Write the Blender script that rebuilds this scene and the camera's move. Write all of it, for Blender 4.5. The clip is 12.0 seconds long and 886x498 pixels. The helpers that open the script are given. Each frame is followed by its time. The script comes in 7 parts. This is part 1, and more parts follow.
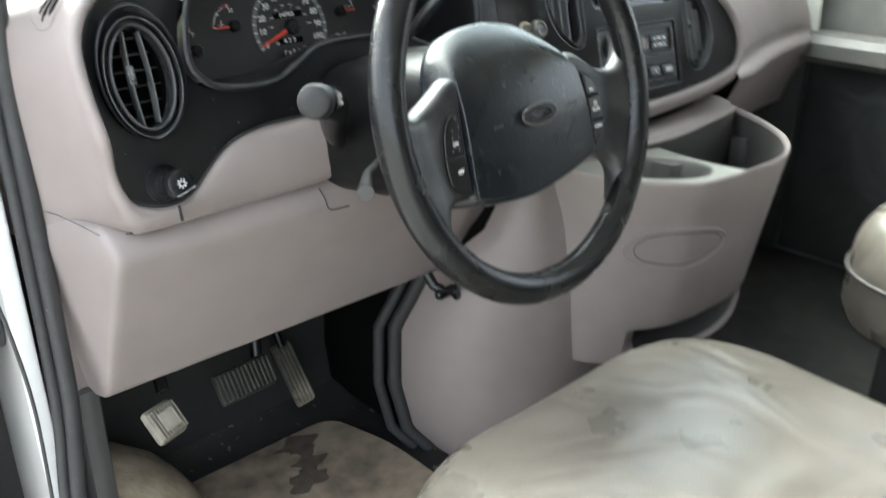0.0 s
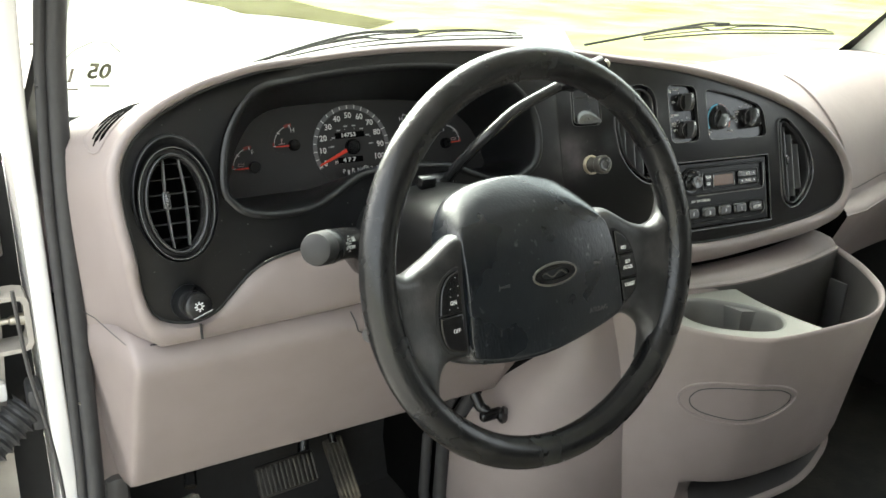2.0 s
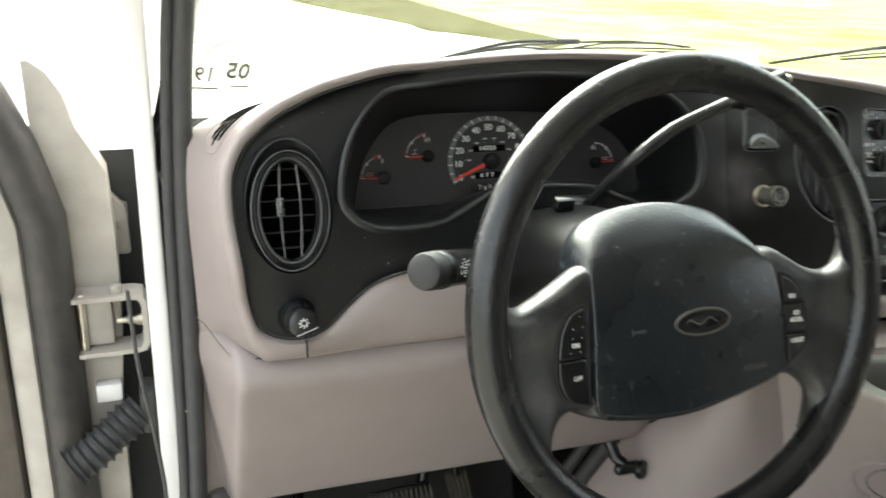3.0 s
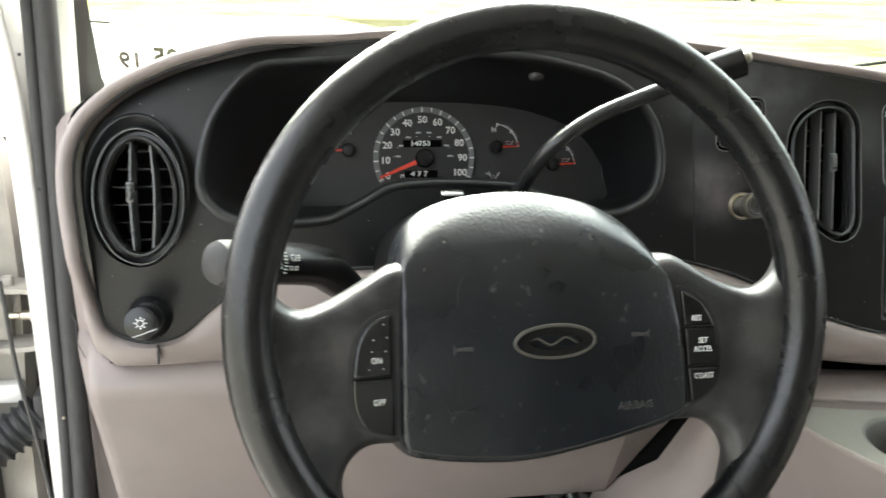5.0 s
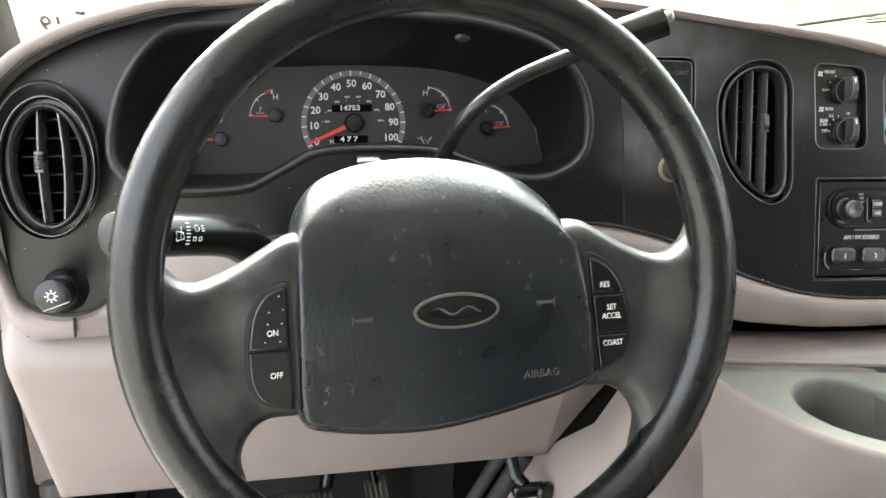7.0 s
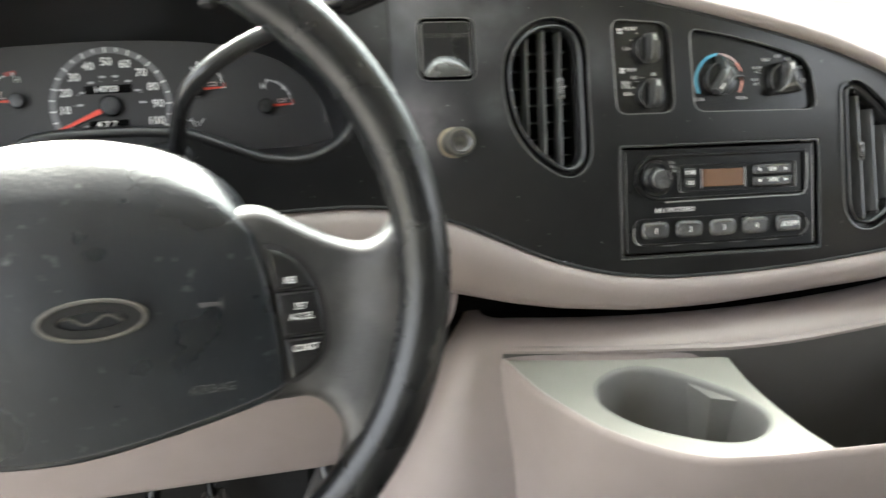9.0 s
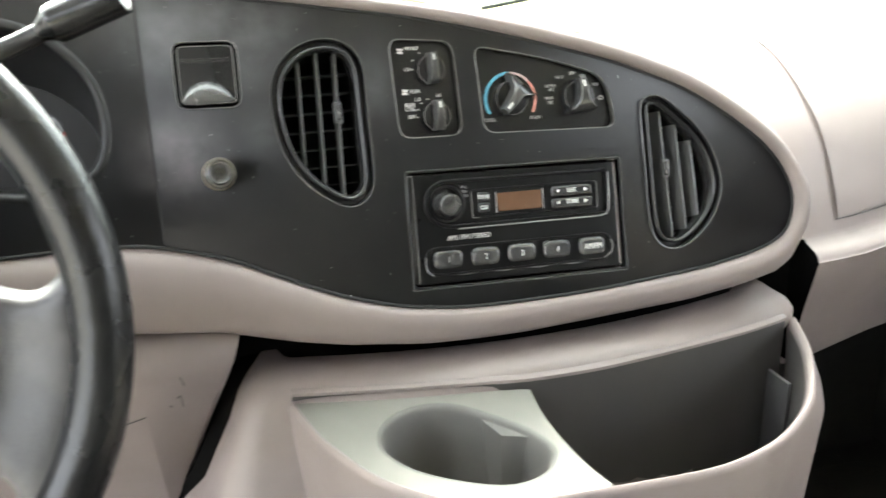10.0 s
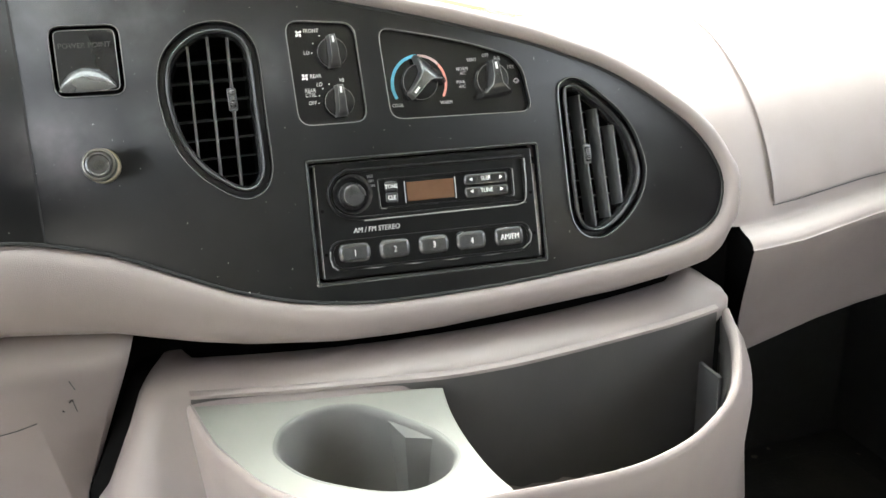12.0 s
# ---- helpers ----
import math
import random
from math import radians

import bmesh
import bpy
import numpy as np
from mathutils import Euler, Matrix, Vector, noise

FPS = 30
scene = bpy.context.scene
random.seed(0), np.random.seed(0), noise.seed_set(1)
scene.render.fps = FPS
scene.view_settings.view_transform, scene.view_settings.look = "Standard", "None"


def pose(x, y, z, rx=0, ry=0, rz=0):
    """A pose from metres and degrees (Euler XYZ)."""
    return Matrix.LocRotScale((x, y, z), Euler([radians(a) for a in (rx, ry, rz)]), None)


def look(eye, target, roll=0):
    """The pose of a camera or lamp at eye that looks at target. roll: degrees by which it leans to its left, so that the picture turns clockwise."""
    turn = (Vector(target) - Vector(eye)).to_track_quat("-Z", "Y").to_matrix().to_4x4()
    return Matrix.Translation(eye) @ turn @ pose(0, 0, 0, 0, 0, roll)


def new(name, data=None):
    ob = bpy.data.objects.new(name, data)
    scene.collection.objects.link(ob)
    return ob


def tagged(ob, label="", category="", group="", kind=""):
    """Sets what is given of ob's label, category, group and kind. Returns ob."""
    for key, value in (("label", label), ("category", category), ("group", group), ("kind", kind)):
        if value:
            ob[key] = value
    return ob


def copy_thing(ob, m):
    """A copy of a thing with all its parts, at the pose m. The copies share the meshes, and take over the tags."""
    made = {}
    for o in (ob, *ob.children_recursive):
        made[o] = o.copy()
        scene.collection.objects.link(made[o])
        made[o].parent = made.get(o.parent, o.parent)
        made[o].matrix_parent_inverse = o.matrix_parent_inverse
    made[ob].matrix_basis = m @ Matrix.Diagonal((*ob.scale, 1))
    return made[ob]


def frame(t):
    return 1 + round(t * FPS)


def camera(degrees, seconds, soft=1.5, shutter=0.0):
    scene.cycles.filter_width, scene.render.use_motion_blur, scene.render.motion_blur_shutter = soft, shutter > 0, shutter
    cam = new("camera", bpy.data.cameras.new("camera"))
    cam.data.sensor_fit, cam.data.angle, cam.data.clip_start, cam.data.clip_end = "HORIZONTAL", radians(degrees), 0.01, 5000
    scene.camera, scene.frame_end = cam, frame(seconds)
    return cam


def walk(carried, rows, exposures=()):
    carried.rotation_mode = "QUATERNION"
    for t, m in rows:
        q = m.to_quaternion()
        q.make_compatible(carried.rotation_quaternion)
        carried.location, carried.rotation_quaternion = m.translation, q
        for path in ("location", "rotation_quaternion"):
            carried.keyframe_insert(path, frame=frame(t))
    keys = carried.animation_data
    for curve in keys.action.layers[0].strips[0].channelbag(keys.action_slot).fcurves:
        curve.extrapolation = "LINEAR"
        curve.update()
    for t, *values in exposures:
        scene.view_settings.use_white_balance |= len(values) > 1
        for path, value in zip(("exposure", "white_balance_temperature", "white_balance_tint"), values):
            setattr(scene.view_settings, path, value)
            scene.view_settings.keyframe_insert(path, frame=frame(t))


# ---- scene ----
cam = camera(54.6, 12.0, shutter=0.5)
PATH = [
    (0, (0.012, -0.061, 1.647), (1.237, 1.29, 0.826), 0.2),
    (0.5, (0.107, -0.095, 1.711), (1.164, 1.405, 0.916), 3.8),
    (1, (0.137, -0.101, 1.732), (1.165, 1.442, 0.98), 3.3),
    (1.5, (0.142, -0.106, 1.733), (1.14, 1.469, 1.012), 2.7),
    (2, (0.148, -0.108, 1.731), (1.115, 1.492, 1.02), 2.1),
    (2.5, (0.169, -0.099, 1.726), (1.042, 1.556, 1.02), 2.0),
    (2.7, (0.189, -0.077, 1.72), (0.962, 1.629, 1.019), 2.2),
    (4.3, (0.406, 0.009, 1.642), (0.629, 1.898, 1.026), -0.1),
    (4.5, (0.434, 0.01, 1.644), (0.683, 1.9, 1.041), -0.0),
    (5, (0.478, 0.002, 1.642), (0.775, 1.884, 1.033), 1.2),
    (5.5, (0.51, 0.019, 1.646), (0.822, 1.884, 0.995), 2.5),
    (6, (0.519, 0.016, 1.643), (0.843, 1.864, 0.951), 2.5),
    (6.5, (0.529, 0.014, 1.646), (0.865, 1.859, 0.95), 2.0),
    (6.7, (0.53, 0.008, 1.645), (0.867, 1.854, 0.951), 1.5),
    (8.3, (0.586, 0.004, 1.628), (0.924, 1.852, 0.94), -0.4),
    (8.5, (0.617, 0.012, 1.625), (0.976, 1.851, 0.926), -0.5),
    (9, (0.716, 0.05, 1.616), (1.113, 1.873, 0.895), -0.9),
    (9.5, (0.801, 0.052, 1.615), (1.243, 1.864, 0.893), -1.4),
    (10, (0.861, 0.058, 1.607), (1.377, 1.868, 0.93), -1.8),
    (10.5, (0.917, 0.065, 1.598), (1.454, 1.87, 0.925), -2.1),
    (11, (0.931, 0.073, 1.596), (1.462, 1.875, 0.909), -2.1),
    (11.5, (0.935, 0.071, 1.596), (1.466, 1.869, 0.901), -2.2),
    (12, (0.936, 0.07, 1.594), (1.466, 1.868, 0.896), -2.4),
]
walk(cam, [(t, look(eye, target, roll)) for t, eye, target, roll in PATH], [(0, 2.80, 5950, 3), (0.5, 2.82, 6300, 3), (2.5, 2.69, 6450, 3), (4.5, 2.58, 6350, 2), (5.5, 3.4, 6450, 7), (6.5, 3.5, 6400, 7), (8.5, 3.42, 6400, 8), (9.0, 3.63, 6400, 7), (12, 3.9, 6250, 7)])

from mathutils.bvhtree import BVHTree
from mathutils.geometry import delaunay_2d_cdt


# ---- light ----
world = bpy.data.worlds.new("overcast_sky")
scene.world = world
world.use_nodes = True
wn = world.node_tree
sky = wn.nodes.new("ShaderNodeTexSky")
sky.sky_type, sky.sun_disc = "NISHITA", False
sky.sun_elevation, sky.sun_rotation = radians(42), radians(-12)
sky.air_density, sky.dust_density, sky.ozone_density = 0.7, 9.0, 0.3
wn.nodes["Background"].inputs[1].default_value = 0.15
grey_sky = wn.nodes.new("ShaderNodeHueSaturation")
grey_sky.inputs["Saturation"].default_value = 0.5
wn.links.new(sky.outputs[0], grey_sky.inputs["Color"])
cloud = wn.nodes.new("ShaderNodeMix")
cloud.data_type, cloud.blend_type = "RGBA", "ADD"
cloud.inputs["Factor"].default_value, cloud.inputs["B"].default_value = 1.0, (2.0, 1.97, 1.92, 1)
wn.links.new(grey_sky.outputs[0], cloud.inputs["A"])
wn.links.new(cloud.outputs["Result"], wn.nodes["Background"].inputs[0])
sun = new("sun", bpy.data.lights.new("sun", "SUN"))
sun.data.energy, sun.data.angle, sun.data.color = 1.0, radians(50), (1.0, 0.98, 0.94)
sun.rotation_euler = (radians(48), 0, radians(168))


# ---- materials ----
def material(name, color, rough=0.5, metal=0.0, vary=0.12, scale=60.0, grain=0.0, grain_scale=900.0, second=None, spec=0.5,
             coat=0.0, stain_scale=6.0, spread=0.3, specks=None, rvary=0.08, squash=None, folds=None, crown=None, sheen_and_dust=()):
    m = bpy.data.materials.new(name)
    m.use_nodes = True
    nt = m.node_tree
    b = nt.nodes["Principled BSDF"]
    b.inputs["Roughness"].default_value, b.inputs["Metallic"].default_value = rough, metal
    b.inputs["Specular IOR Level"].default_value = spec
    b.inputs["Coat Weight"].default_value = coat
    co = nt.nodes.new("ShaderNodeTexCoord")
    big, fine = nt.nodes.new("ShaderNodeTexNoise"), nt.nodes.new("ShaderNodeTexNoise")
    big.inputs["Scale"].default_value, fine.inputs["Scale"].default_value = stain_scale, scale
    big.inputs["Detail"].default_value = fine.inputs["Detail"].default_value = 4
    geo = nt.nodes.new("ShaderNodeNewGeometry")
    for n in (big, fine):
        nt.links.new(geo.outputs["Position"], n.inputs["Vector"])
    add = nt.nodes.new("ShaderNodeMath")
    nt.links.new(big.outputs["Fac"], add.inputs[0])
    nt.links.new(fine.outputs["Fac"], add.inputs[1])
    ramp = nt.nodes.new("ShaderNodeMapRange")
    ramp.inputs["From Min"].default_value, ramp.inputs["From Max"].default_value = 1.0 - spread, 1.0 + spread
    nt.links.new(add.outputs[0], ramp.inputs["Value"])
    mix = nt.nodes.new("ShaderNodeMix")
    mix.data_type = "RGBA"
    c2 = second or tuple(min(1, c * (1 + vary)) for c in color)
    c1 = color if second else tuple(c * (1 - vary) for c in color)
    mix.inputs["A"].default_value, mix.inputs["B"].default_value = (*c1, 1), (*c2, 1)
    nt.links.new(ramp.outputs[0], mix.inputs["Factor"])
    last = mix.outputs["Result"]
    if specks:
        tone, size, cut_at, soft_edge = specks
        dust = nt.nodes.new("ShaderNodeTexNoise")
        dust.inputs["Scale"].default_value, dust.inputs["Detail"].default_value = size, 3
        nt.links.new(geo.outputs["Position"], dust.inputs["Vector"])
        pick = nt.nodes.new("ShaderNodeMapRange")
        pick.inputs["From Min"].default_value, pick.inputs["From Max"].default_value = cut_at, cut_at + soft_edge
        nt.links.new(dust.outputs["Fac"], pick.inputs["Value"])
        over = nt.nodes.new("ShaderNodeMix")
        over.data_type = "RGBA"
        over.inputs["B"].default_value = (*tone, 1)
        nt.links.new(last, over.inputs["A"])
        nt.links.new(pick.outputs[0], over.inputs["Factor"])
        last = over.outputs["Result"]
    for place, reach, tone in sheen_and_dust:
        # pale ragged-edged patch: painted sheen and smudges on the dash, dust on the pedal
        far, near, ragged, over = nt.nodes.new("ShaderNodeVectorMath"), nt.nodes.new("ShaderNodeMapRange"), nt.nodes.new("ShaderNodeMath"), nt.nodes.new("ShaderNodeMix")
        far.operation, far.inputs[1].default_value, ragged.operation, over.data_type = "DISTANCE", place, "MULTIPLY", "RGBA"
        nt.links.new(geo.outputs["Position"], far.inputs[0])
        near.interpolation_type = "SMOOTHSTEP"
        near.inputs["From Min"].default_value, near.inputs["From Max"].default_value = reach, 0.0
        nt.links.new(far.outputs["Value"], near.inputs["Value"])
        nt.links.new(near.outputs[0], ragged.inputs[0])
        nt.links.new(ramp.outputs[0], ragged.inputs[1])
        over.inputs["B"].default_value = (*tone, 1)
        nt.links.new(last, over.inputs["A"])
        nt.links.new(ragged.outputs[0], over.inputs["Factor"])
        last = over.outputs["Result"]
    nt.links.new(last, b.inputs["Base Color"])
    rr = nt.nodes.new("ShaderNodeMapRange")
    rr.inputs["To Min"].default_value, rr.inputs["To Max"].default_value = max(0.02, rough - rvary), min(1, rough + rvary)
    nt.links.new(big.outputs["Fac"], rr.inputs["Value"])
    nt.links.new(rr.outputs[0], b.inputs["Roughness"])
    if grain:
        gr = nt.nodes.new("ShaderNodeTexNoise")
        gr.inputs["Scale"].default_value, gr.inputs["Detail"].default_value = grain_scale, 2
        nt.links.new(geo.outputs["Position"], gr.inputs["Vector"])
        if squash:
            stretch = nt.nodes.new("ShaderNodeVectorMath")
            stretch.operation = "MULTIPLY"
            stretch.inputs[1].default_value = squash
            nt.links.new(geo.outputs["Position"], stretch.inputs[0])
            nt.links.new(stretch.outputs[0], gr.inputs["Vector"])
        bump = nt.nodes.new("ShaderNodeBump")
        bump.inputs["Strength"].default_value, bump.inputs["Distance"].default_value = grain, 0.001
        nt.links.new(gr.outputs["Fac"], bump.inputs["Height"])
        nt.links.new(bump.outputs[0], b.inputs["Normal"])
        if crown:
            # the moulded face is slightly crowned from top to bottom, and across to the right of its seam
            split, dome, total = nt.nodes.new("ShaderNodeSeparateXYZ"), nt.nodes.new("ShaderNodeBump"), nt.nodes.new("ShaderNodeMath")
            nt.links.new(geo.outputs["Position"], split.inputs[0])

            def bowed(axis, centre, curve):
                shift, square, times = (nt.nodes.new("ShaderNodeMath") for _ in range(3))
                shift.operation, square.operation, times.operation = "SUBTRACT", "MULTIPLY", "MULTIPLY"
                nt.links.new(split.outputs[axis], shift.inputs[0])
                shift.inputs[1].default_value, times.inputs[1].default_value = centre, -0.5 * curve
                nt.links.new(shift.outputs[0], square.inputs[0])
                nt.links.new(shift.outputs[0], square.inputs[1])
                nt.links.new(square.outputs[0], times.inputs[0])
                return times

            beyond, only = nt.nodes.new("ShaderNodeMath"), nt.nodes.new("ShaderNodeMath")
            beyond.operation, only.operation, total.operation = "GREATER_THAN", "MULTIPLY", "ADD"
            nt.links.new(split.outputs["X"], beyond.inputs[0])
            beyond.inputs[1].default_value = 0.827
            nt.links.new(bowed("X", crown[2], crown[3]).outputs[0], only.inputs[0])
            nt.links.new(beyond.outputs[0], only.inputs[1])
            nt.links.new(bowed("Z", crown[0], crown[1]).outputs[0], total.inputs[0])
            nt.links.new(only.outputs[0], total.inputs[1])
            nt.links.new(total.outputs[0], dome.inputs["Height"])
            dome.inputs["Strength"].default_value, dome.inputs["Distance"].default_value = 1.0, 1.0
            nt.links.new(dome.outputs[0], bump.inputs["Normal"])
        if folds:
            soft_noise, dent = nt.nodes.new("ShaderNodeTexNoise"), nt.nodes.new("ShaderNodeBump")
            soft_noise.inputs["Scale"].default_value, soft_noise.inputs["Detail"].default_value, soft_noise.inputs["Distortion"].default_value = folds[0], 1.5, 1.2
            dent.inputs["Strength"].default_value, dent.inputs["Distance"].default_value = 1.0, folds[1]
            nt.links.new(geo.outputs["Position"], soft_noise.inputs["Vector"])
            nt.links.new(soft_noise.outputs["Fac"], dent.inputs["Height"])
            nt.links.new(dent.outputs[0], bump.inputs["Normal"])
    return m


def clear_glass(name, tint, rough=0.0):
    m = bpy.data.materials.new(name)
    m.use_nodes = True
    nt = m.node_tree
    out = nt.nodes["Material Output"]
    tr, gl, mx = (nt.nodes.new(k) for k in ("ShaderNodeBsdfTransparent", "ShaderNodeBsdfGlossy", "ShaderNodeMixShader"))
    tr.inputs[0].default_value = (*tint, 1)
    gl.inputs["Roughness"].default_value = rough
    mx.inputs[0].default_value = 0.06
    nt.links.new(tr.outputs[0], mx.inputs[1])
    nt.links.new(gl.outputs[0], mx.inputs[2])
    nt.links.new(mx.outputs[0], out.inputs[0])
    return m


GREY = material("grey_plastic", (0.24, 0.203, 0.194), 0.46, vary=0.06, scale=25, grain=0.25, grain_scale=1400)
GREY_TRAY = material("grey_tray_plastic", (0.205, 0.200, 0.180), 0.5, vary=0.06, scale=30, grain=0.2, grain_scale=1400)
# Tray plastic again, darkened so the cup's shade sits in its colour.
CUP_WELL = material("shade_darkened_tray_plastic", (0.135, 0.132, 0.123), 0.5, vary=0.10, scale=30, grain=0.2, grain_scale=1400)
# Darker grey that puts the shade inside the bin into its walls.
BIN_IN = material("bin_plastic_with_shade", (0.064, 0.060, 0.056), 0.5, vary=0.10, scale=20, grain=0.25, grain_scale=1400)
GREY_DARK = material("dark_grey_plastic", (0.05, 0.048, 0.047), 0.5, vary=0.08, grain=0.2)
FACE_LOOK = dict(scale=45, grain=0.2, grain_scale=1500, stain_scale=11, spread=0.5, rvary=0.08, spec=0.45, second=(0.0085, 0.0090, 0.0100), specks=((0.22, 0.22, 0.21), 330, 0.735, 0.02))
# Pale patches paint the sheen beside the lighter into the face, with smudges.
BLACK = material("black_bezel_plastic", (0.0014, 0.0017, 0.0022), 0.32, crown=(1.50, 2.4, 1.10, 1.35), sheen_and_dust=(((0.846, 0.73, 1.456), 0.050, (0.16, 0.143, 0.145)), ((0.905, 0.757, 1.547), 0.070, (0.09, 0.093, 0.097)), ((0.845, 0.755, 1.550), 0.06, (0.09, 0.092, 0.096)), ((1.00, 0.745, 1.50), 0.045, (0.06, 0.062, 0.065)), ((0.915, 0.735, 1.47), 0.03, (0.06, 0.062, 0.065)), ((1.27, 0.72, 1.40), 0.09, (0.045, 0.046, 0.048))), **FACE_LOOK)
BLACK_PART = material("black_moulded_plastic", (0.0014, 0.0017, 0.0022), 0.27, **FACE_LOOK)
BLACK_GLOSS = material("smooth_black_plastic", (0.007, 0.007, 0.0073), 0.24, vary=0.2, grain=0.05, specks=((0.06, 0.06, 0.058), 500, 0.74, 0.03))
SOFT_KEY = material("charcoal_radio_button", (0.024, 0.024, 0.024), 0.27, vary=0.15, spec=1.0)
# Near-black that paints the shade of gaps, ducts and slots.
VOID = material("cavity_shade_black", (0.003, 0.003, 0.003), 1.0, vary=0.1, spec=0.05)
VENT_FRAME = material("satin_black_vent_frame", (0.020, 0.020, 0.0203), 0.24, vary=0.15, grain=0.05, spec=0.5)
# Two pale greys that paint the gleam of bevels onto thin edge lines.
VENT_EDGE = material("dim_edge_gleam", (0.11, 0.11, 0.107), 0.18, vary=0.1)
EDGE = material("edge_gleam_grey", (0.22, 0.22, 0.215), 0.25, vary=0.1)
LOUVRE = material("dull_black_louvre", (0.012, 0.012, 0.012), 0.55, vary=0.2)
VANE = material("satin_grey_black_vane", (0.095, 0.096, 0.096), 0.26, vary=0.1, spec=0.8)
RADIO_FACE = material("satin_black_radio_plastic", (0.005, 0.0051, 0.0053), 0.3, vary=0.15, grain=0.1, grain_scale=1500, spec=0.22)
STALK_CAP = material("worn_charcoal_cap", (0.011, 0.0108, 0.0106), 0.55, vary=0.15, grain=0.2)
KEY = material("shiny_black_button", (0.018, 0.018, 0.0185), 0.2, vary=0.2, spec=0.9)
BLACK_DEEP = material("matte_black", (0.018, 0.018, 0.018), 0.75, vary=0.2)
LEATHER = material("worn_black_rim_leather", (0.0035, 0.0039, 0.0045), 0.27, spec=0.45, scale=120, grain=0.22, grain_scale=520, second=(0.0095, 0.0098, 0.0102), stain_scale=26, spread=0.4, rvary=0.03,
                   specks=((0.022, 0.0215, 0.021), 45, 0.52, 0.35), folds=(30, 0.00012))
SPOKE = material("scuffed_black_spoke_vinyl", (0.0045, 0.0050, 0.0056), 0.40, spec=0.65, scale=80, grain=0.22, grain_scale=480, second=(0.017, 0.0175, 0.0180), stain_scale=24, rvary=0.20,
                 specks=((0.055, 0.052, 0.0505), 30, 0.48, 0.3), folds=(20, 0.0005))
PAD = material("grained_airbag_vinyl", (0.0035, 0.0047, 0.0062), 0.28, spec=0.5, scale=45, grain=0.24, grain_scale=420, second=(0.0090, 0.0112, 0.0138), stain_scale=14, rvary=0.16, specks=((0.07, 0.071, 0.07), 130, 0.66, 0.12), squash=(1.0, 1.0, 0.14), folds=(16, 0.0004))
HOOD_BLACK = material("grained_black_hood", (0.0055, 0.0057, 0.0062), 0.38, vary=0.2, grain=0.3)
WIPER = material("weathered_black_metal", (0.03, 0.03, 0.027), 0.65, vary=0.2, spec=0.15)
SHROUD = material("dark_column_plastic", (0.0055, 0.0056, 0.0058), 0.36, vary=0.15, grain=0.2, spec=0.2)
INNER = material("dull_interior_panel", (0.022, 0.022, 0.0215), 0.6, vary=0.08)
RUBBER = material("black_seal_rubber", (0.03, 0.03, 0.031), 0.6, vary=0.2, scale=80, grain=0.3, grain_scale=700)
WHITE = material("white_body_paint", (0.78, 0.77, 0.75), 0.25, vary=0.02, scale=20, coat=0.5)
JAMB = material("dirty_white_jamb_paint", (0.27, 0.248, 0.218), 0.4, scale=30, second=(0.40, 0.375, 0.335), grain=0.2, grain_scale=200)
FADED = material("light_grey_trim", (0.42, 0.42, 0.38), 0.55, vary=0.05, grain=0.2)
SEAT = material("grey_beige_vinyl", (0.125, 0.112, 0.092), 0.29, scale=18, second=(0.168, 0.150, 0.124), grain=0.25, grain_scale=500, stain_scale=9, folds=(8, 0.009))
# Darker than the cushion, to keep reflections in the steering wheel dark.
SEAT_BACK = material("reflection_dark_backrest_vinyl", (0.045, 0.042, 0.039), 0.5, scale=18, second=(0.07, 0.065, 0.06), grain=0.25, grain_scale=500, folds=(5, 0.008))
SEAT_SIDE = material("grey_vinyl_side", (0.085, 0.08, 0.072), 0.4, scale=18, grain=0.3, grain_scale=500)
CARPET = material("worn_black_floor_rubber", (0.085, 0.068, 0.050), 0.65, scale=22, second=(0.36, 0.29, 0.215), grain=0.7, grain_scale=150, stain_scale=5)
MAT_DARK = material("dark_floor_mat", (0.008, 0.0077, 0.0074), 0.6, scale=30, second=(0.021, 0.0195, 0.0175), grain=0.6, grain_scale=200, specks=((0.16, 0.14, 0.115), 55, 0.66, 0.06))
INK = material("white_print", (0.75, 0.75, 0.73), 0.5, vary=0.03)
INK_GREY = material("grey_print", (0.4, 0.4, 0.4), 0.5, vary=0.03)
RED = material("red_needle", (0.75, 0.06, 0.03), 0.45, vary=0.05)
RED_DIM = material("dull_red_print", (0.3, 0.05, 0.04), 0.5, vary=0.05)
BLUE = material("blue_print", (0.12, 0.42, 0.6), 0.5, vary=0.03)
PALE_PINK = material("pale_pink_print", (0.55, 0.42, 0.40), 0.5, vary=0.03)
PINK = material("salmon_print", (0.7, 0.3, 0.25), 0.5, vary=0.03)
METAL = material("bare_metal", (0.5, 0.47, 0.4), 0.3, metal=1.0, vary=0.1)
BRASSY = material("tarnished_metal", (0.62, 0.55, 0.42), 0.38, metal=1.0, vary=0.2)
LIGHTER_METAL = material("worn_dull_metal", (0.16, 0.15, 0.13), 0.28, metal=0.7, vary=0.15, scale=120)
LIGHTER_FACE = material("rubbed_grey_face", (0.018, 0.0175, 0.017), 0.16, scale=300, second=(0.06, 0.057, 0.052), grain=0.15, spec=0.9)
# Lip's grey is lifted above the flap's black to paint its sheen.
LIP_SHEEN = material("sheen_lifted_black_lip", (0.03, 0.0305, 0.031), 0.25, vary=0.15, spec=1.0)
BADGE = material("dull_worn_badge", (0.07, 0.064, 0.055), 0.42, vary=0.2, scale=200)
DOOR_CARD = material("grey_door_card", (0.09, 0.092, 0.087), 0.55, vary=0.15, scale=12, grain=0.3)
